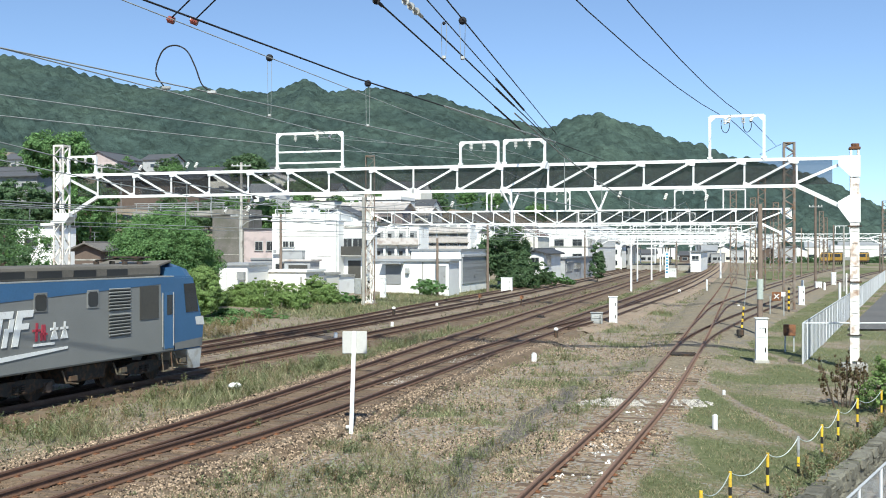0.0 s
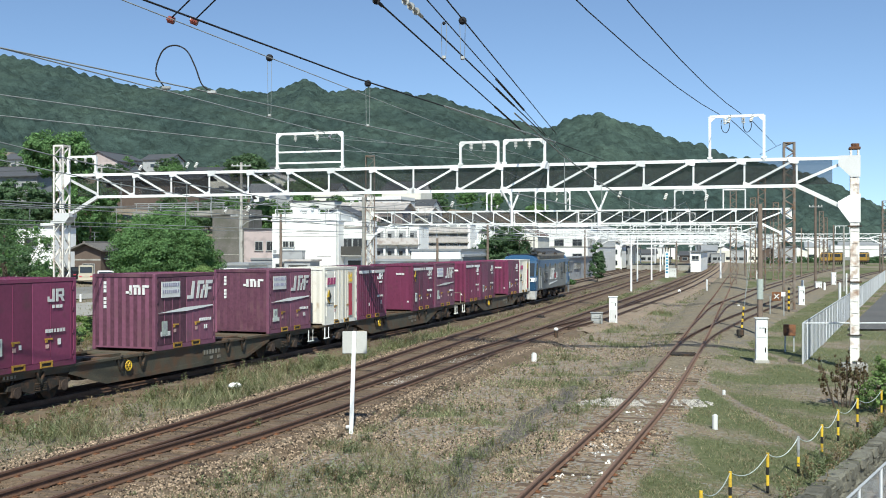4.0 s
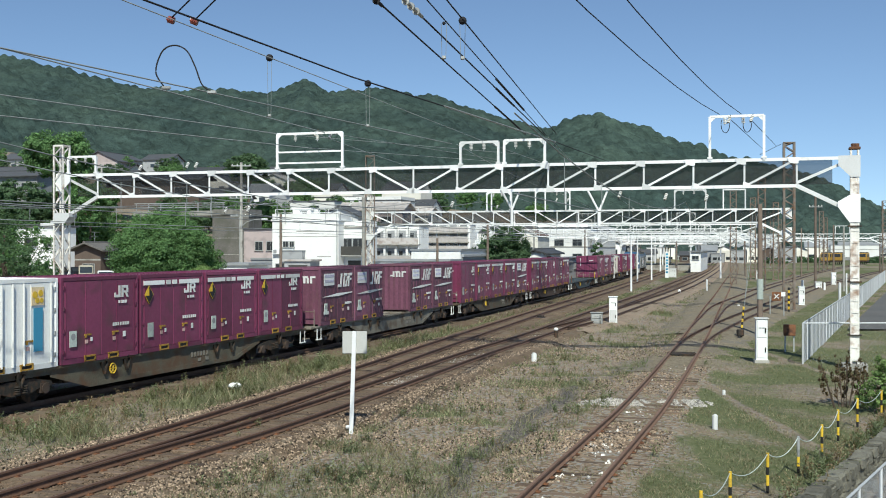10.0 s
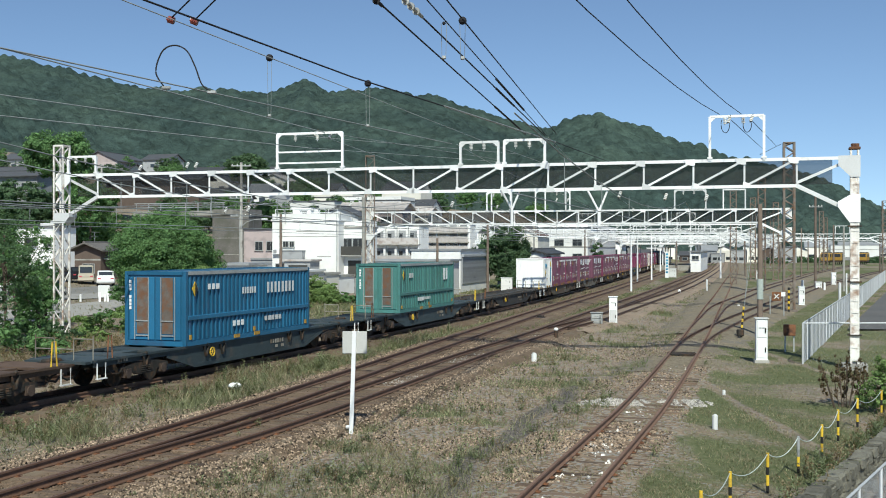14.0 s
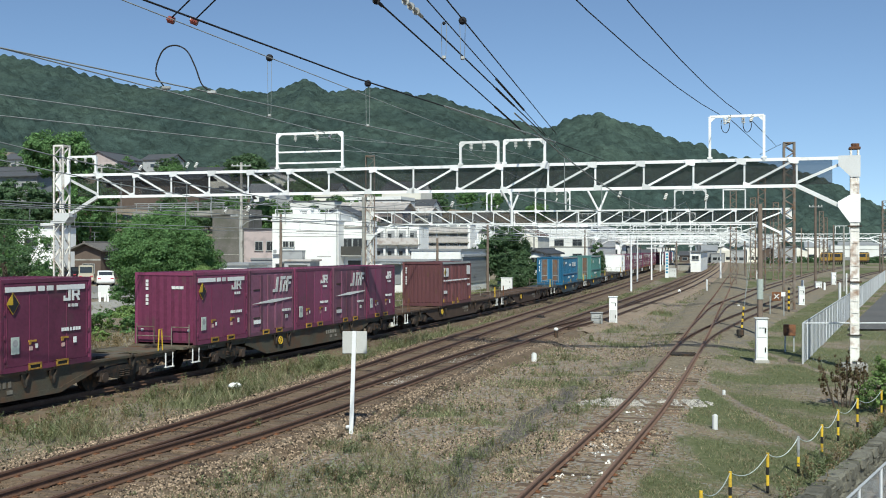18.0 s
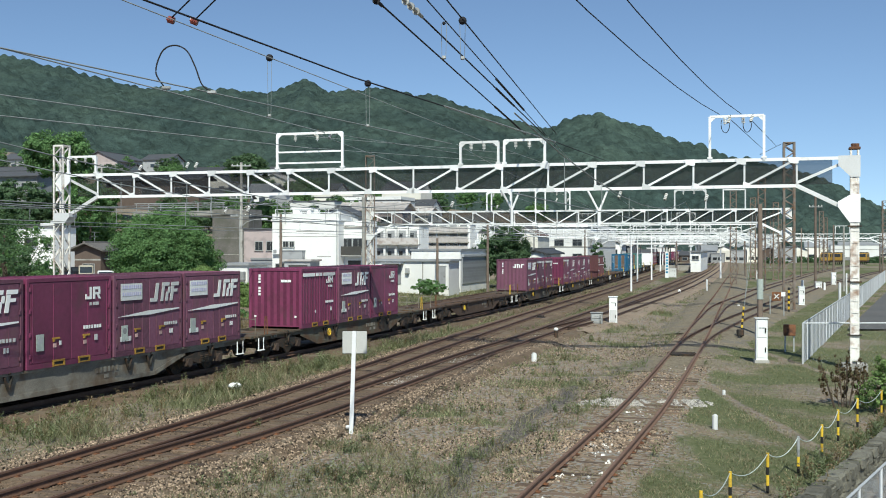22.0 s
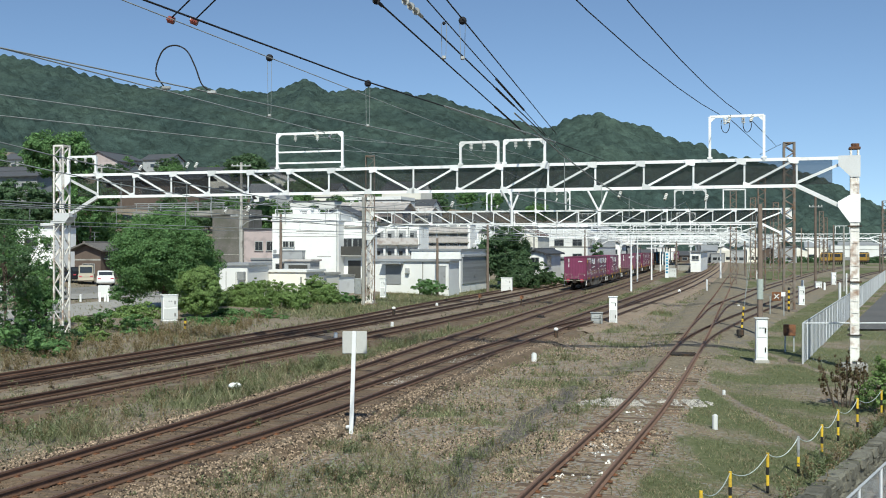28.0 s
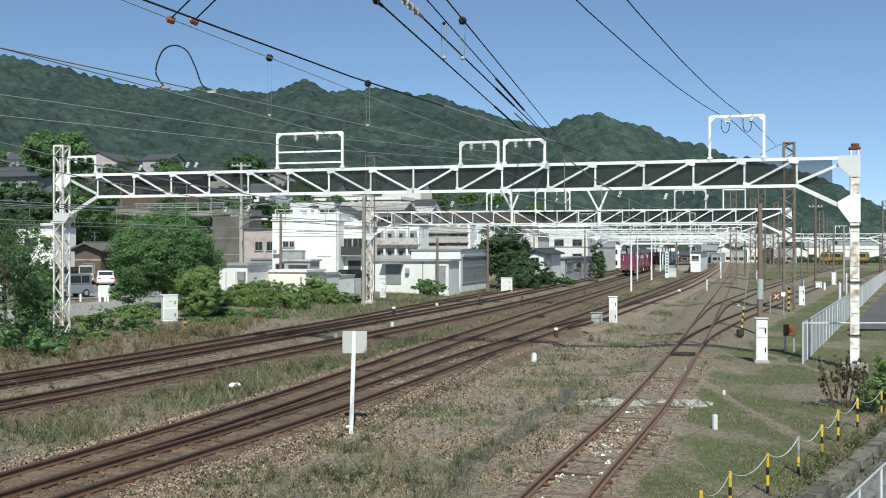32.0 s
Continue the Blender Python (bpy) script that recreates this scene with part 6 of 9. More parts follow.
house("big_roof_house", (-45.57, 200.0, 13.71, 19.78, 4.35, 3.59), BROWN_WALL, "large house with a broad dark tiled roof on the slope", roof="gable_side", eave=1.0, front=(("window", 2.0, 0.6, 3.0, 1.6), ("window", 8.0, 0.6, 4.0, 1.6)))
house("slope_house", (-67.41, 178.0, 13.33, 10.69, 4.00, 3.10), GREY_WALL, "grey house with dark tiled roof on the hillside", roof="gable_side", roof_mat=ROOF_TILE, eave=0.7, front=(("window", 1.0, 0.8, 2.0, 1.2), ("window", 4.0, 0.8, 2.0, 1.2)))
house("white_flats", (-20.76, 205.0, 11.13, 9.27, 4.00, 2.27), WHITE_WALL, "white flat-roofed house up the slope", front=(("window", 3.2, 0.5, 2.0, 1.0),))
house("gable_house", (-13.05, 165.0, 7.02, 6.37, 4.57, 2.26), WHITE_WALL, "white house with a shallow grey gable roof", roof="gable", eave=0.5, front=(("window", 2.0, 0.4, 1.6, 1.0),))
house("pale_pink_house", (-7.22, 190.0, 8.23, 12.01, 5.95, 3.01), PINK_WALL, "pale pink house with a pale sheet roof", roof="gable_side", roof_mat=PALE_ROOF, eave=0.6, front=(("window", 2.0, 0.6, 2.0, 1.2), ("window", 6.0, 0.6, 2.0, 1.2)))
house("framed_block", (-3.16, 150.0, 2.03, 7.22, 4.00, 5.54), WHITE_WALL, "white apartment block with columns and open galleries", category="block",
      front=tuple(("gallery", 0.35 + 1.65 * k, z, 1.25, 1.9) for k in range(4) for z in (0.5, 3.0)) + tuple(("pillar", 0.02 + 1.65 * k, 0.0, 0.3, 5.5) for k in range(5)) + tuple(("parapet_rail", 0.0, z, 6.9, 0.6) for z in (0.4, 2.9)))
house("pale_block", (4.25, 168.0, 3.35, 7.41, 5.08, 4.96), WHITE_WALL, "white block with rows of long balconies", category="block", front=tuple(("gallery", 0.2 + 1.7 * k, z, 1.4, 1.1) for k in range(4) for z in (0.7, 2.2, 3.7)) + tuple(("parapet_rail", 0.1, z, 6.9, 0.5) for z in (0.5, 2.0, 3.5)) + tuple(("pillar", 0.1 + 1.7 * k, 0.0, 0.2, 4.9) for k in range(5)))
house("white_shop", (11.51, 176.0, 1.63, 6.70, 10.13, 5.38), WHITE_WALL, "white two-storey building behind a tree", category="building", front=(("window", 1.0, 2.2, 2.0, 1.2),))
house("dark_roof_house", (12.58, 134.0, 1.42, 2.01, 12.46, 2.26), WHITE_WALL, "white house with a dark gable roof", roof="gable", eave=0.5, front=(("window", 0.6, 0.6, 1.0, 1.2),), side=(("window", 2.0, 0.8, 3.0, 1.2),))
house("open_shed", (17.09, 150.0, 1.08, 1.44, 29.44, 1.90), GREY_WALL, "long grey shed with an open front", roof="flat", roof_mat=ROOF_METAL, eave=0.6, category="shed", side=(("shutter", 1.0, 0.0, 5.0, 1.3), ("window", 8.0, 0.4, 6.0, 0.8)))
house("white_terrace", (25.11, 186.0, 1.48, 8.76, 40.00, 6.47), WHITE_WALL, "white rendered terrace of houses", category="building", storey_lines=1, front=(("window", 1.0, 3.4, 1.6, 1.1), ("window", 4.2, 3.4, 1.6, 1.1), ("window", 1.0, 0.9, 1.6, 1.1)), side=(("window", 2.0, 3.4, 3.0, 1.2), ("window", 8.0, 3.4, 3.0, 1.2), ("window", 14.0, 3.4, 3.0, 1.2)))
house("cream_house", (14.18, 160.0, 1.87, 4.23, 9.36, 4.39), CREAM_WALL, "cream house with a brown tiled roof", roof="gable", roof_mat=ROOF_BROWN, front=(("window", 0.8, 1.6, 1.4, 1.1),))
house("factory", (171.01, 420.0, 2.6, 17.96, 4.00, 3.2), WHITE_WALL, "long white factory hall in the distance", category="factory", storey_lines=1, roof_mat=ROOF_METAL)
house("signal_hut", (49.30, 205.0, 1.40, 1.90, 33.82, 2.38), WHITE_WALL, "small white hut beside the tracks", category="hut", roof_mat=ROOF_METAL, eave=0.8, front=(("window", 0.4, 0.9, 1.2, 0.7),))

TOWN = random.Random(21)
for k in range(40):
    lean = TOWN.uniform(-0.2, 0.2) if k > 14 else TOWN.uniform(-0.42, -0.19)
    far = TOWN.uniform(205, 330)
    gx, gy = lean * far, far
    w, d, h = TOWN.uniform(7, 12), TOWN.uniform(7, 10), TOWN.choice((3.2, 5.6, 5.8))
    style = TOWN.choice(("gable", "gable_side", "gable_side", "flat"))
    paint = TOWN.choice((WHITE_WALL, WHITE_WALL, CREAM_WALL, GREY_WALL, PINK_WALL) if k > 14 else (CREAM_WALL, GREY_WALL, GREY_WALL, PINK_WALL))
    tiles = TOWN.choice((ROOF_TILE, ROOF_TILE, PALE_ROOF, ROOF_METAL) if k > 14 else (ROOF_TILE, ROOF_TILE, ROOF_TILE))
    if k <= 14 and style == "flat":
        style = "gable_side"
    wins = tuple(("window", a, u, 1.5, 1.1) for a in (1.0, w * 0.55) for u in ((0.9, 3.5) if h > 4 else (0.9,)))
    words = {WHITE_WALL: "white", CREAM_WALL: "cream", GREY_WALL: "grey", PINK_WALL: "pale pink"}[paint] + " rendered town house with a " + {ROOF_TILE: "dark tiled", PALE_ROOF: "pale sheet", ROOF_METAL: "grey metal"}[tiles] + " roof"
    if lean > -0.01 and float(ground_z(gx, gy)) + h * 1.25 > 4.32 + 0.0216 * far:
        continue
    house("town_house", (gx, gy, float(ground_z(gx, gy)) - 0.2, w, d, h), paint, words, roof=style, roof_mat=tiles if style != "flat" else ROOF_METAL, front=wins, eave=0.5, far_off=True)

for k, (px, py, w, h) in enumerate(((-17.07, 121.0, 1.1, 0.6), (-16.34, 121.5, 0.9, 1.0), (-15.06, 122.0, 1.4, 0.55), (-14.30, 121.0, 0.5, 1.3), (-13.02, 122.0, 1.0, 0.7))):
    ob = thing("roof_tank" if k % 2 else "roof_unit", pose(px, py, 7.45), "pale grey unit standing on the flat roof", "roof unit", "roof units")
    bm = B()
    soft_block(bm, 0, 0, h / 2, w, 0.8, h, 0.05)
    part("case", bm, WHITE_PAINT, ob)
    bm = B()
    block(bm, 0, 0, 0.0, w * 0.8, 0.9, 0.12)
    part("foot", bm, CONCRETE, ob)



def aerial(x, y, z, h, turn):
    """A television aerial: a mast with rows of short rods."""
    ob = thing("roof_aerial", pose(x, y, z, 0, 0, turn), "thin grey television aerial on a roof", "aerial", "roof aerials")
    bm = B()
    rod(bm, (0, 0, -0.3), (0, 0, h), 0.03, 6)
    part("mast", bm, GALVANISED, ob)
    for up, long in ((h, 1.2), (h - 0.45, 0.9)):
        bm = B()
        rod(bm, (-long / 2, 0, up), (long / 2, 0, up), 0.02, 5)
        for k in np.linspace(-long / 2, long / 2, 6):
            rod(bm, (k, -0.3, up), (k, 0.3, up), 0.014, 4)
        part("boom", bm, GALVANISED, ob)


for x, y, z, h in ((-17.6, 119.6, 7.4, 2.0), (-14.6, 120.5, 7.4, 2.4), (-10.2, 120.5, 6.6, 1.8), (-12.4, 168, 9.6, 1.8), (-8.6, 192, 11.6, 2.0), (-15.2, 192, 11.6, 2.2), (-24.5, 207, 13.4, 2.0), (-5.0, 152, 7.5, 2.0), (2.0, 170, 8.2, 2.2), (-21.6, 137, 6.7, 1.6), (13.0, 162, 7.3, 1.8), (8.6, 178, 7.0, 1.8), (-39.0, 120, 4.4, 1.8), (-54.0, 203, 18.4, 2.0), (-62.0, 203, 18.4, 2.0)):
    aerial(x, y, z, h, x * 7 % 90)
# a steel railing and a stair head on the roof of the flats, a lean-to and a fence below them
rail = thing("roof_railing", Matrix.Translation((-11.51, 118.0, 0.15)) @ Matrix.Rotation(radians(SQUARE), 4, "Z"), "pale steel railing round the flat roof", "railing")
for k in range(8):
    bm = B()
    rod(bm, (-0.2 - k * 1.07, 0.25, 7.2), (-0.2 - k * 1.07, 0.25, 8.6), 0.03, 6)
    part("post", bm, WHITE_PAINT, rail)
for z in (8.2, 8.58):
    bm = B()
    rod(bm, (-0.2, 0.25, z), (-7.7, 0.25, z), 0.028, 6)
    part("bar", bm, WHITE_PAINT, rail)
house("stair_head", (-14.9, 121.0, 7.3, 2.2, 2.0, 1.5), WHITE_WALL, "small white stair head on the flat roof", roof_mat=WHITE_WALL, category="stair head", front=(("door", 0.5, 0.0, 0.8, 1.3),), eave=0.2)
house("lean_to", (-14.2, 114.5, 0.9, 3.0, 2.6, 2.1), GREY_WALL, "grey lean-to with a sheet roof before the flats", roof_mat=PALE_ROOF, category="lean-to", eave=0.4, front=(("garage", 0.3, 0.1, 2.2, 1.6),))

# station canopy far along the tracks
canopy = thing("platform_canopy", Matrix.Translation((47.48, 232, 0)) @ Matrix.Rotation(radians(SQUARE), 4, "Z"), "long white platform canopy on posts at the station", "canopy")
bm = B()
block(bm, 0, 12, 5.5, 17, 26, 0.4)
part("roof", bm, WHITE_WALL, canopy)
for xx in (-7, 0, 7):
    for yy in (1, 9, 17, 24):
        bm = B()
        rod(bm, (xx, yy, -0.3), (xx, yy, 5.2), 0.14, 8)
        part("post", bm, GANTRY_WHITE, canopy)
bm = B()
block(bm, 0, 14, 0.25, 15, 30, 1.1)
part("platform", bm, CONCRETE, canopy)

# raised road with railing on the slope
deck = thing("raised_road", Matrix.Translation((-37.93, 155, 9.96)) @ Matrix.Rotation(radians(SQUARE), 4, "Z"), "raised concrete road with a grey steel railing", "road bridge")
bm = B()
block(bm, 0, 2, -0.5, 15, 5, 0.7)
part("deck", bm, CONCRETE, deck)
for xx in np.arange(-7, 7.1, 2.0):
    bm = B()
    block(bm, xx, -0.4, 0.4, 0.12, 0.12, 1.1)
    part("rail_post", bm, GALVANISED, deck)
for zz in (0.35, 0.65, 0.95):
    bm = B()
    block(bm, 0, -0.48, zz, 14.6, 0.05, 0.1)
    part("rail", bm, GALVANISED, deck)
for xx in (-6, 0, 6):
    bm = B()
    block(bm, xx, 2, -3.5, 0.8, 1.2, 5.4)
    part("pier", bm, CONCRETE, deck)

# road along the town side
ROAD_A, ROAD_DIR = Vector((-32.84, 95.5)), Vector((15.6, 74.0)).normalized()


def road_at(d, side=0.0):
    p = ROAD_A + ROAD_DIR * d
    return p.x + ROAD_DIR.y * side, p.y - ROAD_DIR.x * side


verts, faces = [], []
for i, d in enumerate(np.arange(-70, 330, 6.0)):
    for s in (-3.2, 3.2):
        x, y = road_at(d, s)
        verts.append((x, y, float(ground_z(x, y)) + 0.06))
    if i:
        faces.append((2 * i - 2, 2 * i - 1, 2 * i + 1, 2 * i))
raw("road", verts, faces, ROAD, None, "pale grey road along the town side", "road", "structure")
verts, faces = [], []
for i, d in enumerate(np.arange(-40, 60, 4.0)):
    for s in (9.0, 16.5):
        x, y = road_at(d, s)
        verts.append((x, y, float(ground_z(x, y)) + 0.05))
    if i:
        faces.append((2 * i - 2, 2 * i - 1, 2 * i + 1, 2 * i))
raw("pavement", verts, faces, ROAD, None, "pale grey paved strip below the road", "pavement", "structure")
raw("parking_lot", [(23.0, 61, -0.245), (48, 61, -0.245), (130, 160, -0.245), (64.5, 152, -0.245)], [(0, 1, 2, 3)], ASPHALT, None, "dark grey asphalt parking area behind the fence", "pavement", "structure")


# ---- vehicles on the road ----
def car(name, paint, label, boxy=False, place=None):
    ob = thing(name, place or pose(0, 0, 0), label, "car" if not boxy else "van")
    L, W, H = (3.6, 1.55, 1.85) if boxy else (4.2, 1.68, 1.5)
    bm = B()
    soft_block(bm, 0, 0, 0.62, L, W, 0.72, 0.14, 3)
    part("body", bm, paint, ob)
    bm = B()
    if boxy:
        side = [(-L / 2 + 0.05, 0.9), (L / 2 - 0.5, 0.95), (L / 2 - 1.0, H), (-L / 2 + 0.12, H)]
    else:
        side = [(-L / 2 + 0.15, 0.92), (L / 2 - 1.0, 0.95), (L / 2 - 1.7, H), (-L / 2 + 0.6, H)]
    plate(bm, [(x, -W / 2 + 0.08, z) for x, z in side], (0, 1, 0), W - 0.16)
    bmesh.ops.bevel(bm, geom=bm.edges[:], offset=0.08, segments=2, affect="EDGES")
    cabin = part("cabin", bm, paint, ob)
    for sy in (-1, 1):
        for x0, x1 in ((-L / 2 + 0.35, -0.75), (-0.65, 0.35), (0.42, L / 2 - (1.25 if boxy else 1.75))):
            if not boxy and x0 < -1.2:
                x0 += 0.45
            bm = B()
            block(bm, (x0 + x1) / 2, sy * (W / 2 - 0.075), 0.95 + (H - 0.95) * 0.52, x1 - x0, 0.03, (H - 0.95) * 0.62)
            part("side_window", bm, GLASS_DARK, cabin)
    for x, lean, nm in (((L / 2 - 0.72) if boxy else (L / 2 - 1.33), 0.45, "windscreen"), (-L / 2 + (0.07 if boxy else 0.36), -0.05 if boxy else -0.5, "rear_window")):
        bm = B()
        block(bm, x, 0, 0.95 + (H - 0.95) * 0.5, 0.05, W - 0.4, (H - 0.95) * 0.66, Matrix.Rotation(-lean, 4, "Y"))
        part(nm, bm, GLASS_DARK, cabin)
    for sx in (-1, 1):
        for sy in (-1, 1):
            bm = B()
            rod(bm, (sx * L * 0.31, sy * (W / 2 - 0.2), 0.31), (sx * L * 0.31, sy * (W / 2 + 0.01), 0.31), 0.31, 16)
            tyre = part("wheel", bm, MARK_BLACK, ob)
            bm = B()
            rod(bm, (sx * L * 0.31, sy * (W / 2), 0.31), (sx * L * 0.31, sy * (W / 2 + 0.02), 0.31), 0.19, 12)
            part("rim", bm, GALVANISED, tyre)
            bm = B()
            soft_block(bm, sx * (L / 2 - 0.02), sy * (W / 2 - 0.25), 0.74, 0.06, 0.3, 0.14, 0.02)
            part("headlight" if sx > 0 else "tail_light", bm, MARK_PALE if sx > 0 else MARK_RED, ob)
        bm = B()
        soft_block(bm, sx * L / 2, 0, 0.42, 0.12, W - 0.1, 0.2, 0.04)
        part("bumper", bm, paint, ob)
    return ob


SILVER = mat("silver_car_paint", (0.36, 0.4, 0.44), 0.3, metal=0.5, vary=0.08, scale=1, bump=0)
CAR_WHITE = mat("white_car_paint", (0.78, 0.78, 0.77), 0.25, vary=0.05, scale=1, bump=0)
CAR_DARK = mat("dark_car_paint", (0.02, 0.022, 0.028), 0.25, vary=0.1, scale=1, bump=0)
CAR_BEIGE = mat("beige_car_paint", (0.55, 0.5, 0.4), 0.3, vary=0.1, scale=1, bump=0)
road_turn = math.degrees(math.atan2(ROAD_DIR.y, ROAD_DIR.x))


def parked(name, paint, label, x, y, turn, boxy=False):
    car(name, paint, label, boxy, pose(x, y, float(ground_z(x, y)) + 0.02, 0, 0, turn))


parked("parked_car", CAR_WHITE, "white hatchback parked before the brown house", -33.7, 107, 108)
parked("parked_van", CAR_BEIGE, "beige and white minivan parked before the brown house", -36.3, 109, 108, True)
parked("parked_car", CAR_DARK, "dark car parked between the white cars", -38.4, 110, 140)
parked("parked_car", CAR_WHITE, "white hatchback parked near the trees", -35.51, 90, 170)
parked("parked_car", CAR_DARK, "dark hatchback parked near the trees", -31.81, 84, 165)
van = car("van", SILVER, "silver-grey van driving along the road", True)
sedan = car("moving_car", CAR_DARK, "dark car driving along the road")


STREET_AT, STREET_DIR = Vector((-11.07, 111.0)), Vector((0.606, 0.795)).normalized()


def street_at(d, side=0.0):
    """A place on the side street before the flats, d metres along it, its far lane to the left."""
    p = STREET_AT + STREET_DIR * d
    return p.x - STREET_DIR.y * side, p.y + STREET_DIR.x * side


def street_lift(d):
    return 0.08 + 0.35 * min(1.0, max(0.0, (d + 20) / 20))


def on_street(d, side, back):
    x, y = street_at(d, side)
    return pose(x, y, float(ground_z(x, y)) + street_lift(d) + 0.02, 0, 0, road_turn - 25.4 + (180 if back else 0))


verts, faces = [], []
for i, d in enumerate(np.arange(-48, 9, 3.0)):
    for s in (-2.0, 4.2):
        x, y = street_at(d, s)
        verts.append((x, y, float(ground_z(x, y)) + street_lift(d)))
    if i:
        faces.append((2 * i - 2, 2 * i, 2 * i + 1, 2 * i - 1))
raw("road", verts, faces, ROAD, None, "pale grey side street before the white flats", "road", "structure")
van.matrix_basis, sedan.matrix_basis = on_street(7.2, 0, True), on_street(-60, 2.8, False)
ROAD_TRAFFIC += [(van, [(t, on_street(d, 0, True)) for t, d in ((0.0, 7.2), (23.6, 7.2), (24.6, 1.83), (25.0, 0.0), (25.5, -2.25), (27.5, -13.0), (30.0, -25.0), (31.0, -28.6), (31.5, -30.0), (32.0, -31.35))]),
                 (sedan, [(t, on_street(d, 1.9, False)) for t, d in ((0.0, -75), (24.0, -62), (25.5, -42), (27.5, -22), (31.0, -0.95), (31.4, 1.69), (31.8, 3.83), (32.0, 4.7))])]


# ---- trees and bushes ----
def leaf_cloud(lobes, count, size, seed):
    """Leaves in tufts on the outside of several lobes: vertices and faces of small blades."""
    r = np.random.RandomState(seed)
    lobes = np.array(lobes, float)
    weight = lobes[:, 3] * lobes[:, 4]
    tufts = max(len(lobes) * 6, count // 55)
    pick = r.choice(len(lobes), tufts, p=weight / weight.sum())
    d = r.normal(size=(tufts, 3)) + np.array([0, 0, 0.1])
    d /= np.linalg.norm(d, axis=1)[:, None]
    heart = lobes[pick, :3] + d * lobes[pick, 3:6] * (0.72 + 0.34 * r.rand(tufts) ** 0.7)[:, None]
    spread = np.minimum(lobes[pick, 3:6] * 0.34, size * 3.3) * r.uniform(0.7, 1.35, (tufts, 1))
    own = r.randint(0, tufts, count)
    k = r.normal(size=(count, 3))
    k *= (r.rand(count) ** 0.4 / np.linalg.norm(k, axis=1))[:, None]
    p = heart[own] + k * spread[own] * np.array([1.15, 1.15, 0.75])
    face = d[own] * 0.8 + k * 0.8 + 0.4 * r.normal(size=(count, 3)) + np.array([0, -0.1, 0.35])
    a = np.cross(face, r.normal(size=(count, 3)))
    a /= np.linalg.norm(a, axis=1)[:, None] + 1e-9
    b = np.cross(a, face)
    b /= np.linalg.norm(b, axis=1)[:, None] + 1e-9
    s = size * (0.6 + 0.8 * r.rand(count))[:, None]
    v = np.empty((count * 4, 3))
    v[0::4], v[1::4], v[2::4], v[3::4] = p - a * s * 0.5, p + b * s * 0.32, p + a * s * 0.5, p - b * s * 0.32
    f = [(4 * i, 4 * i + 1, 4 * i + 2, 4 * i + 3) for i in range(count)]
    return v, f


def tree(name, place, trunk_h, lobes, count, size, seed, label, leaves=None, r0=0.22, limbs=5):
    ob = thing(name, pose(*place), label, "tree" if trunk_h > 0.6 else "bush", "trees of the town side")
    rr = random.Random(seed)
    bm = B()
    tube(bm, [(0, 0, -0.4), (0.05, 0, trunk_h * 0.35), (-0.08, 0.05, trunk_h * 0.7), (0, 0, trunk_h)], r0, 9)
    for v in bm.verts:
        k = 1 - 0.5 * max(0, v.co.z) / max(trunk_h, 0.1)
        v.co.x, v.co.y = v.co.x * k, v.co.y * k
    stem = part("trunk", bm, BARK, ob)
    for i in range(limbs):
        l = lobes[i % len(lobes)]
        bm = B()
        rod(bm, (0, 0, trunk_h * rr.uniform(0.55, 0.95)), (l[0] * 0.8, l[1] * 0.8, l[2]), r0 * 0.4, 6, r0 * 0.14)
        part("limb", bm, BARK, stem)
    v, f = leaf_cloud(lobes, count, size, seed)
    raw("crown", v, f, leaves or LEAF, ob)
    return ob


def round_lobes(w, z0, z1, n, seed, squash=1.0):
    """Lobes that fill a rounded crown of width w between two heights."""
    rr = random.Random(seed)
    mid, hz = (z0 + z1) / 2, (z1 - z0) / 2
    out = [(0, 0, mid, w * 0.36, w * 0.36, hz * 0.8)]
    for i in range(n):
        a, e = rr.uniform(0, math.tau), rr.uniform(-0.75, 0.95)
        k = math.sqrt(max(0, 1 - e * e)) * rr.uniform(0.6, 0.8)
        q = rr.uniform(0.11, 0.21) if n > 10 else rr.uniform(0.17, 0.26)
        out.append((math.cos(a) * k * w / 2, math.sin(a) * k * w / 2 * squash, mid + e * hz * 0.72, w * q, w * q, min(w * q, hz * 0.5)))
    return out


tree("broad_tree", (-19.2, 74, 0.0), 2.2, round_lobes(6.7, 0.7, 6.9, 80, 4) + [(-2.6, -0.5, 1.3, 0.9, 0.9, 0.7), (2.4, -0.4, 0.9, 1.0, 1.0, 0.8)], 190000, 0.13, 4, "large round dense green broadleaf tree beside the tracks", r0=0.3)
tree("small_tree", (-15.49, 68, -0.1), 0.9, round_lobes(3.0, -0.1, 3.4, 36, 5), 40000, 0.1, 5, "young bright green tree below the large one", LEAF_LIGHT, 0.08)
def mound(w, h, n, seed):
    """Lobes of a low thicket, uneven along its top."""
    rr = random.Random(seed)
    out = []
    for k in range(n):
        x = rr.uniform(-w / 2, w / 2)
        top = h * (1 - 0.5 * abs(2 * x / w) ** 2.5)
        if k % 4 == 0:
            out.append((x * 0.9, rr.uniform(-0.3, 0.3), top * 0.38, min(0.8, w * 0.25), 0.7, top * 0.46))
        else:
            q = rr.uniform(0.16, 0.34) * min(1.0, h)
            out.append((x, rr.uniform(-0.6, 0.4), top * rr.uniform(0.35, 0.95) - q * 0.4, q * 1.3, q * 1.3, q))
    return out


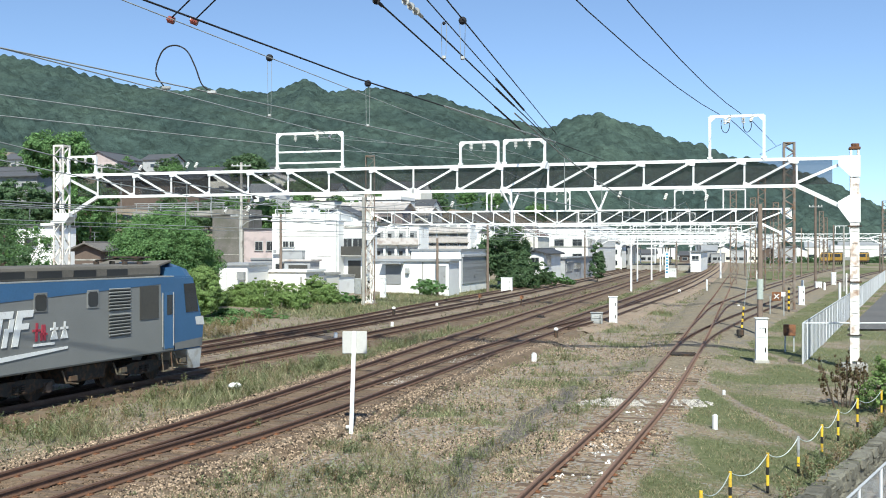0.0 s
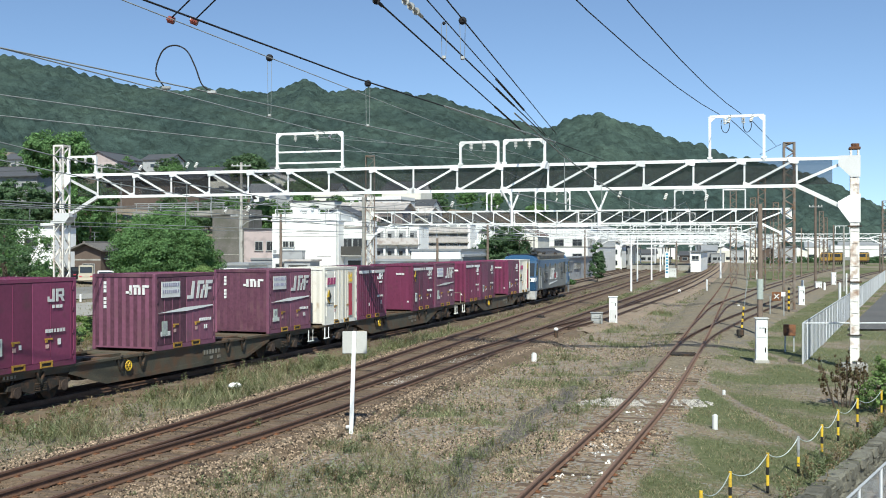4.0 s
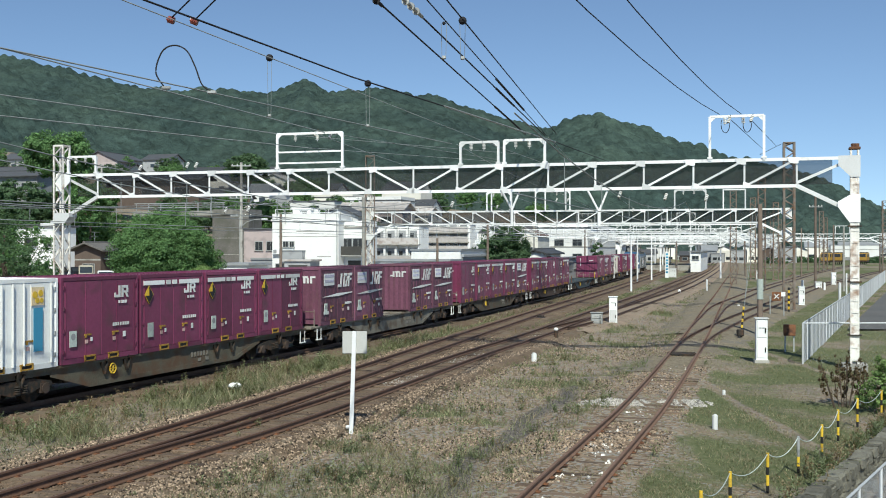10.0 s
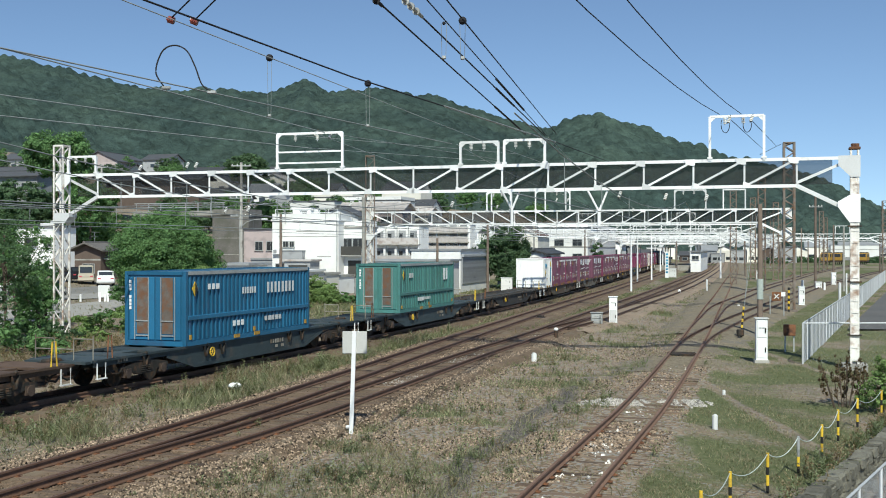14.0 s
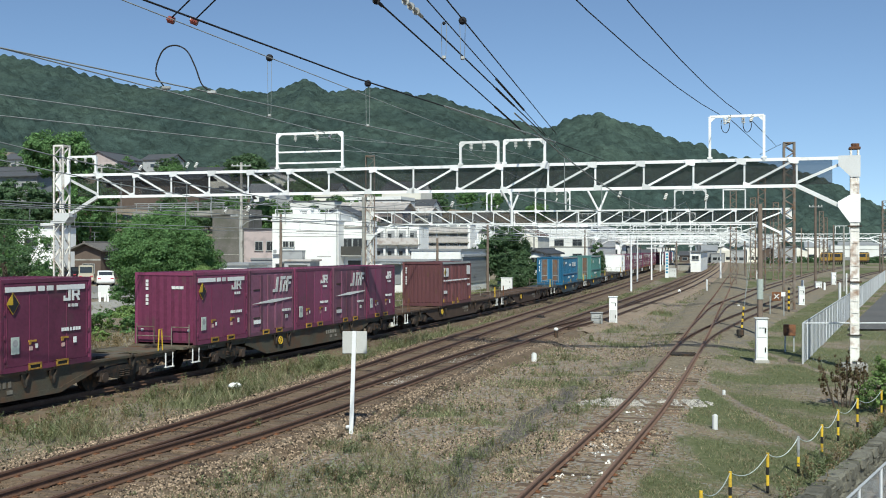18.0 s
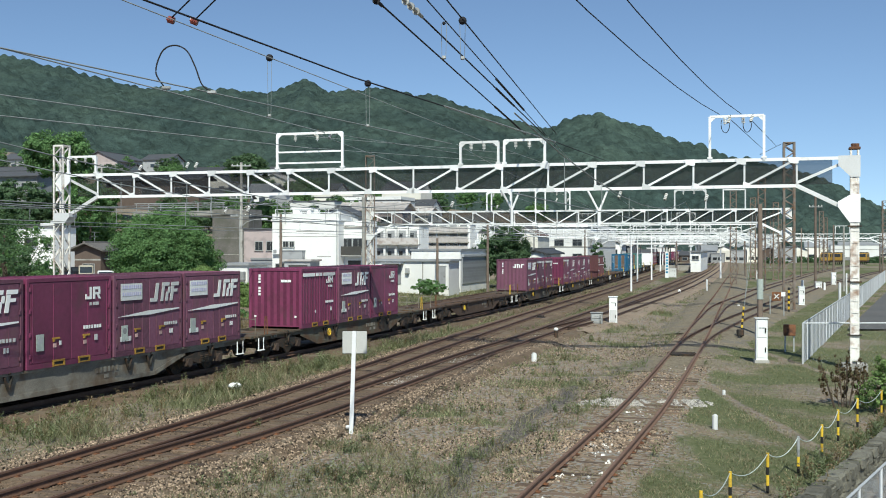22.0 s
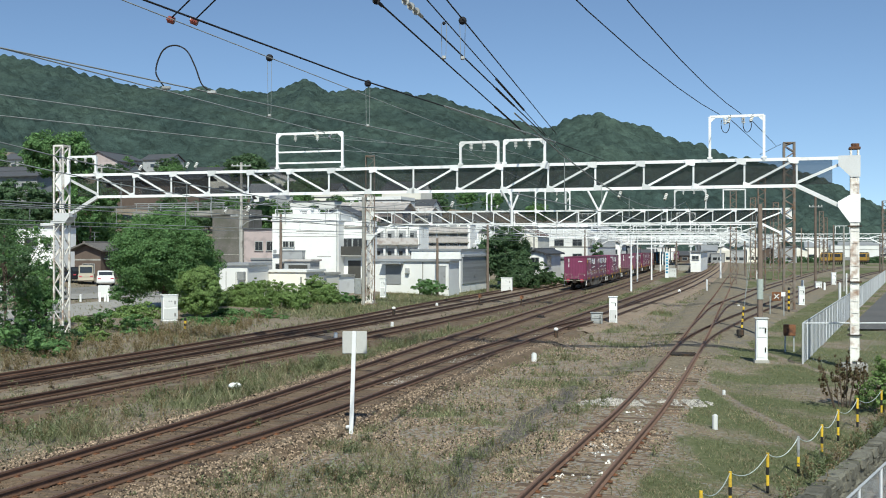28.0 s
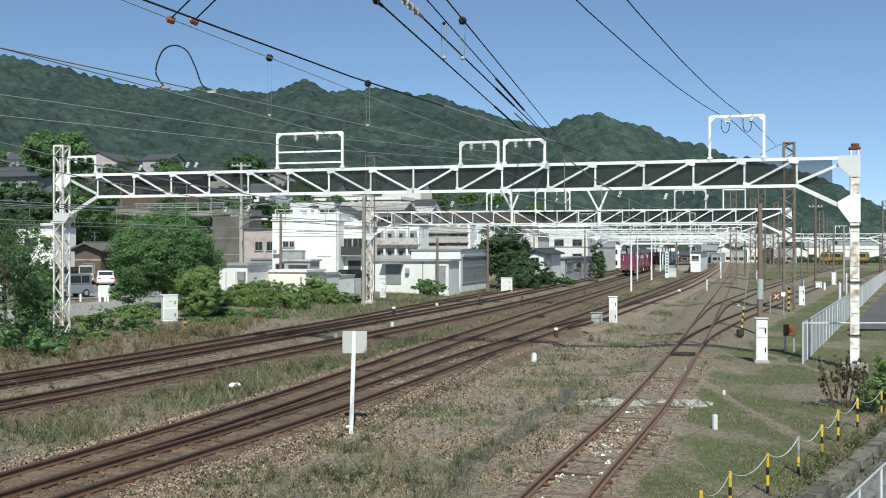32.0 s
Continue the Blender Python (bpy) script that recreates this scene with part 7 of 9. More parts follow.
tree("bush", (-13.25, 79, -0.2), 0.5, mound(6.4, 2.4, 150, 7), 60000, 0.105, 7, "broad leafy green thicket against the wall", LEAF_LIGHT, 0.06)
tree("bush", (-10.07, 86, -0.1), 0.5, mound(2.8, 2.4, 76, 8), 26000, 0.105, 8, "leafy green bush against the wall", LEAF_LIGHT, 0.06)
tree("bush", (-8.54, 88, -0.1), 0.3, mound(3.0, 0.9, 16, 10), 4000, 0.13, 10, "low scrub at the foot of the wall", LEAF, 0.04)
tree("bush", (-1.48, 104, 0.0), 0.4, mound(3.0, 1.6, 20, 9), 5000, 0.15, 9, "low green bush before the shed", LEAF, 0.06)
for i, (px, yy, hh, ww) in enumerate(((-20.46, 50, 7.0, 2.8), (-21.44, 55, 6.7, 2.8), (-21.54, 58, 4.3, 1.9), (-20.43, 47, 6.0, 3.4), (-23.99, 60, 5.6, 2.6), (-19.64, 52, 3.0, 2.2))):
    tree("thin_tree", (px, yy, -0.3), hh * 0.75, round_lobes(ww * 1.1, 0.6, hh, 40, 30 + i)[1:], 7000, 0.1, 30 + i, "slender open-crowned green tree on the bank", LEAF if i % 3 else LEAF_DARK, 0.1, 9)
for i, (px, yy, w, h) in enumerate(((-18.17, 50, 2.4, 1.3), (-18.34, 46, 3.4, 1.7), (-21.09, 52, 3.0, 1.5), (-20.77, 55, 2.6, 1.4), (-20.73, 62, 2.4, 0.9), (-20.68, 66, 1.6, 1.0), (-20.41, 68, 2.2, 0.9), (-18.52, 66, 3.6, 1.5), (-14.18, 70, 3.4, 0.9), (-15.11, 66, 2.4, 0.6), (-18.3, 58, 2.2, 1.3), (-17.0, 60, 1.8, 1.0), (-15.9, 57, 1.8, 0.7), (-17.6, 53, 2.0, 0.9), (-13.4, 64, 2.6, 0.7), (-11.6, 70, 2.2, 0.8))):
    tree("bush", (px, yy, -0.35), 0.4, mound(w, h, int(12 + w * 5), 50 + i), int(1800 * w), 0.12, 50 + i, "low weedy green bush on the bank", (LEAF_DARK, LEAF, LEAF_DARK, LEAF)[i % 4] if i < 4 else (LEAF, LEAF_LIGHT, LEAF)[i % 3], 0.05)
tree("bush", (9.3, 122, 0.1), 0.4, mound(6.0, 3.4, 80, 11), 16000, 0.2, 11, "green bushes between the tree and the house", LEAF_DARK, 0.05)
tree("bush", (12.89, 128, 0.1), 0.4, mound(5.0, 1.4, 40, 12), 5000, 0.2, 12, "low green bushes before the house", LEAF, 0.05)
tree("hill_tree", (-59.18, 165, 12.0), 4.0, round_lobes(10.8, 2.6, 10.5, 50, 60, 0.8), 26000, 0.36, 60, "large light green tree on the hillside", LEAF, 0.4)
tree("pine_tree", (-34.47, 190, 13.0), 3.0, round_lobes(8.5, 3.0, 8.0, 12, 61), 8000, 0.45, 61, "dark green pine above the wall", LEAF_DARK, 0.3)
tree("street_tree", (7.0, 125, 0.2), 2.0, round_lobes(6.6, 0.5, 7.2, 60, 62), 38000, 0.19, 62, "green street tree beside the houses", LEAF_DARK, 0.2)
tree("cypress", (21.60, 150, 0.2), 0.8, [(0, 0, 0.9 + 0.55 * k, 1.15 - 0.08 * k, 1.15 - 0.08 * k, 0.8) for k in range(7)], 6000, 0.22, 63, "narrow dark green cypress", LEAF_DARK, 0.12)
GROVE = tree("slope_tree", (-46.08, 140, 6.0), 2.6, round_lobes(7.5, 1.0, 6.8, 34, 64), 9000, 0.32, 64, "green tree among the houses on the slope", LEAF, 0.22)
GROVE_DARK = tree("slope_tree", (-58.86, 150, 7.0), 2.6, round_lobes(8.5, 0.9, 6.5, 34, 65), 9000, 0.34, 65, "dark green tree among the houses on the slope", LEAF_DARK, 0.22)
W_RAND = random.Random(5)
for i in range(120):
    lean, far = W_RAND.uniform(-0.46, 0.24), W_RAND.uniform(138, 330)
    if i < 34:
        lean, far = W_RAND.uniform(-0.46, -0.2), W_RAND.uniform(128, 200)
    x, y = lean * far, far
    u = -((x + 8.88) * 0.9603 - (y - 35.9) * 0.279)
    if u < 42 or (-0.31 < lean < -0.15 and far < 195):
        continue
    copy_thing(GROVE if i % 3 else GROVE_DARK, Matrix.Translation((x, y, float(ground_z(x, y)) - 0.6)) @ Matrix.Rotation(W_RAND.uniform(0, 6.28), 4, "Z"))
for i in range(14):
    far = W_RAND.uniform(330, 400)
    copy_thing(GROVE_DARK, Matrix.Translation((W_RAND.uniform(0.29, 0.47) * far, far, -5.2)) @ Matrix.Rotation(W_RAND.uniform(0, 6.28), 4, "Z"))
# bare stems and a green bush at the fence corner
tree("corner_bush", (12.35, 30.5, -0.3), 0.4, round_lobes(1.4, -0.1, 1.6, 18, 70), 5200, 0.075, 70, "leafy green bush beside the chain posts", LEAF_LIGHT, 0.03)
DRY_HEADS = leaf_mat("dry_seed_heads", (0.13, 0.095, 0.06), 0.3)
stems = thing("dry_shrub", pose(11.81, 31.5, -0.3), "tall leafless brown shrub with dry seed heads", "shrub")
rs = random.Random(17)
for k in range(16):
    x, y, h = rs.uniform(-0.5, 0.75), rs.uniform(-0.4, 0.4), rs.uniform(0.8, 1.45)
    bm = B()
    tx, ty = x * 1.5 + rs.uniform(-0.1, 0.1), y * 1.3
    rod(bm, (x * 0.6, y * 0.6, -0.1), (tx, ty, h), 0.018, 5, 0.01)
    stem = part("stem", bm, BARK, stems)
    v, f = leaf_cloud([(tx, ty, h - 0.1, 0.1, 0.1, 0.28), (tx * 0.9, ty * 0.9, h - 0.45, 0.12, 0.12, 0.3)], 260, 0.06, 200 + k)
    raw("seed_head", v, f, DRY_HEADS, stem)

# ---- far yard: more town beyond the station, second row of gantries ----
FAR = random.Random(33)
for k in range(26):
    lean, far = FAR.uniform(0.12, 0.43), FAR.uniform(400, 520)
    w, d, h = FAR.uniform(10, 20), FAR.uniform(8, 12), FAR.choice((3.2, 4.2, 5.6))
    paint = FAR.choice((WHITE_WALL, WHITE_WALL, WHITE_WALL, CREAM_WALL, GREY_WALL))
    house("distant_building", (lean * far, far, -0.5, w, d, h), paint, {WHITE_WALL: "white", CREAM_WALL: "cream", GREY_WALL: "grey"}[paint] + " distant building beyond the station", roof=FAR.choice(("flat", "gable_side")), roof_mat=ROOF_METAL, front=(("window", 1.5, 1.4, w * 0.3, 1.2), ("window", w * 0.6, 1.4, w * 0.3, 1.2)), category="building", far_off=True)
for k in range(22):
    lean, far = FAR.uniform(-0.1, 0.15), FAR.uniform(195, 300)
    x, y = lean * far, far
    w, d, h = FAR.uniform(8, 14), FAR.uniform(7, 10), FAR.choice((5.6, 6.4, 8.6))
    paint = FAR.choice((WHITE_WALL, WHITE_WALL, CREAM_WALL, PINK_WALL))
    u = -((x + 8.88) * 0.9603 - (y - 35.9) * 0.279)
    if u < 16 or (lean > -0.01 and float(ground_z(x, y)) + h * 1.25 > 4.32 + 0.0216 * far):
        continue
    house("town_building", (x, y, float(ground_z(x, y)) - 0.2, w, d, h), paint, {WHITE_WALL: "white", CREAM_WALL: "cream", PINK_WALL: "pale pink"}[paint] + " rendered building in the town", roof=FAR.choice(("flat", "flat", "gable_side")), roof_mat=FAR.choice((ROOF_METAL, ROOF_TILE)), front=tuple(("window", a, z, 1.7, 1.2) for a in (1.0, w * 0.4, w * 0.72) for z in (1.0, 3.6)), side=(("window", 2.0, 3.6, 2.2, 1.2),), category="building", storey_lines=1, far_off=True)
for one, two, top in (((43, 166), (66, 160), 6.6), ((80, 262), (112, 254), 7.0), ((24, 168), (50, 161), 6.4), ((43, 212), (72, 204), 6.6), ((60, 260), (90, 252), 6.8)):
    gantry((*one, -0.3), (*two, -0.3), top, top - 0.7, 12, "white truss gantry in the far yard", detail=False, frames=((5, 7, 1.2, ()),), left_mast=False, box_right=False)
for k in range(16):
    lean, far = 0.2 + 0.0092 * k + FAR.uniform(-0.003, 0.003), FAR.uniform(350, 385)
    w, d, h = FAR.uniform(4, 7.5), FAR.uniform(5, 8), FAR.choice((2.6, 3.2, 4.2, 5.2))
    paint = FAR.choice((WHITE_WALL, GREY_WALL, CREAM_WALL, GREY_WALL, BROWN_WALL))
    house("yard_building", (lean * far, far, -0.4, w, d, h), paint, {WHITE_WALL: "white", CREAM_WALL: "cream", GREY_WALL: "grey", BROWN_WALL: "brown"}[paint] + " low building at the end of the yard", roof=FAR.choice(("flat", "gable", "gable_side")), roof_mat=FAR.choice((ROOF_METAL, ROOF_TILE)), front=(("window", 0.8, 1.0, w * 0.3, 1.0), ("window", w * 0.55, 1.0, w * 0.3, 1.0)), category="building", eave=0.4, far_off=True)
# ---- overhead wires ----
def wire(points, r=0.012, material=None, name="overhead_wire", label="thin grey overhead wire", sag=0.0):
    """A span of wire through points, hanging a little between each two."""
    out = []
    for a, b in zip(points, points[1:]):
        a, b = Vector(a), Vector(b)
        for k in range(8):
            t = k / 8
            p = a.lerp(b, t)
            p.z -= 4 * sag * t * (1 - t)
            out.append(p)
    out.append(Vector(points[-1]))
    bm = B()
    tube(bm, out, r, 5)
    return lone(name, bm, material or WIRE_GREY, None, label, "wire", "overhead wires")


def past(a, b, k):
    """The point that lies beyond b on the line from a, k times their distance."""
    return tuple(q + (q - p) * k for p, q in zip(a, b))


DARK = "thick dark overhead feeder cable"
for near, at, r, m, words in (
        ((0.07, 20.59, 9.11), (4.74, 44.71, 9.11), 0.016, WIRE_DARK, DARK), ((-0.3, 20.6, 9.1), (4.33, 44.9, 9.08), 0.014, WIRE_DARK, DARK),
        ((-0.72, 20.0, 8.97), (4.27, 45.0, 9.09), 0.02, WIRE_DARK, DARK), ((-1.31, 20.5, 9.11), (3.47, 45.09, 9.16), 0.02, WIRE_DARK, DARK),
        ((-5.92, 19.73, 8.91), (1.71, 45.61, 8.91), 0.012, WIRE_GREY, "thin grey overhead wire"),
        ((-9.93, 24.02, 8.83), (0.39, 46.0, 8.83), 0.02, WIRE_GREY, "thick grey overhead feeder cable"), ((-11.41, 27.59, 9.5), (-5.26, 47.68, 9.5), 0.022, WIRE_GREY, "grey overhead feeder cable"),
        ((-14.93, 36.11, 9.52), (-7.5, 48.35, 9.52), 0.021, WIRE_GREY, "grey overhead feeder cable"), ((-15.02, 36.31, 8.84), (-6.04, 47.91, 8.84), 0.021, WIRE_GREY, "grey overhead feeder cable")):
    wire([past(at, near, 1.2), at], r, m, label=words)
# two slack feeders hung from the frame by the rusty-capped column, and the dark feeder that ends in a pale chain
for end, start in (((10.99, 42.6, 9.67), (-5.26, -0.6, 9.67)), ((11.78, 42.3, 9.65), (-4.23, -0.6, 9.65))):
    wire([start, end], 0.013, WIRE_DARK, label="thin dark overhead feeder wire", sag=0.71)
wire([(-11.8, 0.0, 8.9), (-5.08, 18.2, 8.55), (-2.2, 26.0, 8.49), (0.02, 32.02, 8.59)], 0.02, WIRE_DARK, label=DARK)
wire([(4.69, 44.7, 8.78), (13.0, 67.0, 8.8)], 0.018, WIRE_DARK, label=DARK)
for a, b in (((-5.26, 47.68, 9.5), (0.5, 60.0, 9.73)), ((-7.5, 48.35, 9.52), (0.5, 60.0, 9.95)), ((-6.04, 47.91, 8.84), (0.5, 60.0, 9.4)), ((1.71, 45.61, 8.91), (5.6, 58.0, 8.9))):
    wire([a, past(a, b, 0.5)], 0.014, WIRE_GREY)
# the same feeders carried on from gantry to gantry
for lean, up in ((4.4, 9.0), (-5.5, 9.4), (0.6, 8.8)):
    a = (lean, 46.1 - 0.297 * lean, up)
    b = (lean * 0.9 + 9.0, 83.5 - 0.25 * lean, up - 0.3)
    c = (lean * 0.9 + 24.0, 141 - 0.25 * lean, up - 1.0)
    wire([a, b, c, past(b, c, 2.2)], 0.014, WIRE_GREY, sag=0.25)
for a, b in (((11.57, 43, 9.49), (20.97, 70, 10.78)), ((12.38, 43, 9.49), (21.78, 70, 11.04)), ((13.02, 44, 8.20), (24.96, 79, 12.07))):
    wire([a, b], 0.014, WIRE_DARK, label="dark wire running back to the mast")
# catenary over each electrified line: contact wire, messenger wire and droppers
for line, words in ((LINE_MAIN, "main"), (LINE_SECOND, "second"), (LINE_PASS, "passing"), (LINE_CENTRE, "centre"), (LINE_SIDING, "siding")):
    ys = line[:, 1]

    def at_y(y):
        return float(np.interp(y, ys, line[:, 0]))
    stops = [max(16.0, ys[0] + 0.5), 46.0, 84.0, 141.0, 186.0, 232.0, 284.0, 341.0, 406.0]
    wire([(at_y(y), y, 5.15) for y in stops], 0.01, WIRE_GREY, "contact_wire", "taut contact wire over the " + words + " track")
    wire([(at_y(y), y, 6.35) for y in stops], 0.012, WIRE_GREY, "messenger_wire", "sagging messenger wire over the " + words + " track", sag=0.75)
    for a, b in zip(stops[:4], stops[1:5]):
        for k in range(1, 8):
            t = k / 8
            y = a + (b - a) * t
            z = 6.35 - 3.0 * t * (1 - t)
            bm = B()
            rod(bm, (at_y(y), y, 5.15), (at_y(y), y, z), 0.008, 4)
            lone("dropper", bm, WIRE_GREY, None, "thin vertical dropper between the wires", "wire", "droppers")
# slack jumper loops under the two insulators of the frame by the rusty-capped column
for x, y, z in ((11.15, 42.55, 9.55), (11.95, 42.3, 9.55)):
    bm = B()
    tube(bm, [(x + 0.17 * math.cos(a) + 0.06, y, z - 0.28 + 0.34 * math.sin(a)) for a in np.linspace(2.6, 6.6, 12)], 0.016, 5)
    lone("jumper_loop", bm, WIRE_DARK, None, "small dark slack loop below an insulator", "cable", "jumper loops")
# double-wire hangers with round clamps
for x, y, z, drop, ball_r in ((-5.10, 31.5, 9.94, 1.7, 0.11), (-2.14, 30.5, 9.03, 1.2, 0.1), (0.42, 23, 9.22, 0.8, 0.09), (0.02, 23.5, 9.27, 0.75, 0.04)):
    hanger = thing("wire_hanger", pose(x, y, z), "pair of thin hanger wires below a round dark clamp", "hanger", "wire hangers")
    bm = B()
    ball(bm, 0, 0, 0, ball_r, 1.0, 12)
    part("clamp", bm, WIRE_DARK, hanger)
    for s in (-0.06, 0.06):
        bm = B()
        rod(bm, (s, 0, 0), (s * 0.7, 0, -drop), 0.006, 4)
        part("hanger_rod", bm, WIRE_GREY, hanger)
    bm = B()
    soft_block(bm, 0, 0, -drop, 0.1, 0.06, 0.08, 0.02)
    part("lower_clamp", bm, GALVANISED, hanger)
# jumper loop
bm = B()
ctrl = smooth_line([(-7.54, 8.69), (-7.77, 9.11), (-7.60, 9.66), (-7.28, 9.83), (-6.94, 9.69), (-6.71, 9.26), (-6.52, 8.77), (-6.24, 8.56)], 0.05)
tube(bm, [(px, 29.0, pz) for px, pz in ctrl], 0.022, 6)
loop = lone("jumper_cable", bm, WIRE_DARK, None, "dark looped jumper cable between two wires", "cable")
for px, pz in ((-7.49, 8.68), (-6.26, 8.56)):
    bm = B()
    soft_block(bm, px, 29, pz, 0.26, 0.08, 0.1, 0.03)
    lone("cable_clamp", bm, GALVANISED, None, "grey metal cable clamp", "clamp", "cable clamps")
# strain insulators and red clamps near the camera
for a, b, m, words in (((-1.5, 19.55, 9.1), (-1.2, 21.1, 9.11), WIRE_DARK, "dark strain clamp"), ((-0.78, 19.75, 8.97), (-0.42, 21.5, 8.98), GALVANISED, "grey strain insulator"),
                       ((-5.67, 22, 9.05), (-5.52, 22, 9.00), RED_BROWN, "red-brown wire clamp"), ((-5.19, 22, 9.03), (-5.04, 22, 8.97), RED_BROWN, "red-brown wire clamp")):
    ob = thing("wire_clamp", pose(0, 0, 0), words + " on an overhead wire", "clamp", "wire clamps")
    va, vb = Vector(a), Vector(b)
    bm = B()
    rod(bm, va, vb, 0.035, 8)
    part("body", bm, m, ob)
    for k in (0.2, 0.45, 0.7):
        bm = B()
        p = va.lerp(vb, k)
        rod(bm, p, p + (vb - va).normalized() * 0.05, 0.075, 10)
        part("disc", bm, m, ob)
for a, b in (((-5.59, 22, 9.05), (-4.78, 21, 9.38)), ((-5.09, 22, 9.03), (-4.28, 21, 9.38))):
    wire([a, b], 0.016, WIRE_DARK, label="dark jumper wire rising from a clamp")
for a, b in (((1.49, 29.98, 9.08), (2.77, 36.69, 9.08)), ((1.76, 36.29, 9.14), (3.47, 45.09, 9.16)), ((1.56, 31.39, 9.02), (2.35, 35.37, 9.04))):
    wire([a, b], 0.036, WIRE_DARK, label="dark sleeve over an overhead cable")
wire([(0.02, 32.02, 8.59), (4.69, 44.7, 8.78)], 0.032, GALVANISED, label="pale chain of insulators on a cable")


# ---- masts, poles and signals ----
def pole(x, y, z1, r, material, label, arms=(), category="pole", boxes=()):
    ob = thing("line_pole", pose(x, y, float(ground_z(x, y))), label, category, "poles along the yard")
    bm = B()
    rod(bm, (0, 0, -0.4), (0, 0, z1), r, 10, r * 0.75)
    part("shaft", bm, material, ob)
    for z, w in arms:
        bm = B()
        block(bm, 0, -0.08, z, w, 0.08, 0.1)
        arm = part("cross_arm", bm, GALVANISED, ob)
        for s in (-0.45, -0.2, 0.2, 0.45):
            bm = B()
            rod(bm, (s * w, -0.08, z + 0.05), (s * w, -0.08, z + 0.22), 0.05, 8)
            part("insulator", bm, PORCELAIN, arm)
    for z, w, h in boxes:
        bm = B()
        soft_block(bm, 0.15, -0.2, z, w, 0.3, h, 0.03)
        part("pole_box", bm, GALVANISED, ob)
    return ob


pole(17.16, 58, 7.1, 0.16, WOOD_POLE, "tall weathered wooden pole with a white sleeve behind the cabinet")
bm = B()
rod(bm, (17.16, 58, 1.6), (17.16, 58, 2.7), 0.175, 12)
lone("pole_sleeve", bm, MARK_PALE, None, "white sleeve wrapped round the wooden pole", "sleeve")
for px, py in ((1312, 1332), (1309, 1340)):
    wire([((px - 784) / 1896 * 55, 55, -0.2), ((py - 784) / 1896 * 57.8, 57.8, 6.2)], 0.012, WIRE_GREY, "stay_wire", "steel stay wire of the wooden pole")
guard = thing("stay_guard", pose(15.29, 55, -0.3), "yellow and black striped guard on a stay wire", "guard")
for k in range(10):
    bm = B()
    a, b = Vector((0.0, 0, 0.1)), Vector((0.2, 0.2, 1.65))
    rod(bm, a.lerp(b, k / 10), a.lerp(b, (k + 1) / 10), 0.05, 8)
    part("stripe", bm, (MARK_BLACK, MARK_YELLOW)[k % 2] if k else STEEL_DARK, guard)
bm = B()
soft_block(bm, -0.03, 0, 0.32, 0.34, 0.3, 0.36, 0.05)
part("tensioner", bm, STEEL_DARK, guard)
for x, y, z1, r, m, arms in ((43.79, 126, 11, 0.17, WOOD_POLE, ((9.6, 1.6),)), (54.67, 150, 8.0, 0.15, WOOD_POLE, ()), (44.13, 118, 7.0, 0.13, CONCRETE, ()), (56.85, 170, 8, 0.14, WOOD_POLE, ()),
                             (-0.55, 104, 5.6, 0.15, WOOD_POLE, ()), (4.67, 112, 8.0, 0.15, WOOD_POLE, ((7.2, 1.8),)), (-14.53, 96, 7.3, 0.15, WOOD_POLE, ((6.8, 1.6),)), (-22.59, 120, 13.6, 0.2, CONCRETE, ((13.2, 2.2), (9.6, 2.6), (7.6, 2.4))),
                             (-47.78, 150, 13.0, 0.17, CONCRETE, ((12.6, 1.8),)), (20.72, 118, 6.2, 0.12, GANTRY_WHITE, ()), (26.49, 146, 6.6, 0.12, GANTRY_WHITE, ()), (30.36, 156, 6.6, 0.12, GANTRY_WHITE, ()),
                             (41.39, 190, 6.0, 0.2, LATTICE_GREY, ()), (50.70, 180, 6.0, 0.15, LATTICE_GREY, ()), (66.01, 210, 6.0, 0.15, LATTICE_GREY, ()), (78.36, 230, 6.5, 0.14, WOOD_POLE, ()),
                             (21.18, 160, 7.5, 0.14, WOOD_POLE, ((7.0, 1.6),)), (12.74, 150, 8.5, 0.15, CONCRETE, ((8.0, 2.0),)), (85.62, 210, 7.5, 0.14, WOOD_POLE, ())):
    pole(x, y, z1, r, m, {id(WOOD_POLE): "weathered wooden line pole", id(CONCRETE): "grey concrete utility pole", id(GANTRY_WHITE): "white steel overhead line post", id(LATTICE_GREY): "grey steel overhead line post"}[id(m)], arms)
lamp = thing("street_lamp", pose(-22.45, 119.8, 0), "grey street lamp on a curved arm", "lamp")
bm = B()
tube(bm, [(0, 0, 6.9), (0.5, 0, 7.35), (1.3, 0, 7.6), (2.2, 0, 7.68)], 0.05, 6)
part("arm", bm, GALVANISED, lamp)
bm = B()
soft_block(bm, 2.5, 0, 7.66, 0.7, 0.25, 0.14, 0.05, 2)
part("lamp_head", bm, WHITE_PAINT, lamp)
# lattice mast with boxes at the far end of the second gantry
mast = thing("lattice_mast", pose(-6.15, 87, 0), "tall grey lattice mast with a cable box", "mast")
bm = B()
column_lattice(bm, 0.2, 0.6, -0.4, 11.9, 0.7, 0.8, 0.06)
part("tower", bm, LATTICE_GREY, mast)
bm = B()
soft_block(bm, -0.75, 0, 1.3, 0.55, 0.4, 1.3, 0.04)
part("cable_box", bm, GALVANISED, mast)
bm = B()
rod(bm, (-0.3, -0.2, -0.3), (-0.3, -0.2, 8.5), 0.13, 10)
part("shaft", bm, CONCRETE, mast)
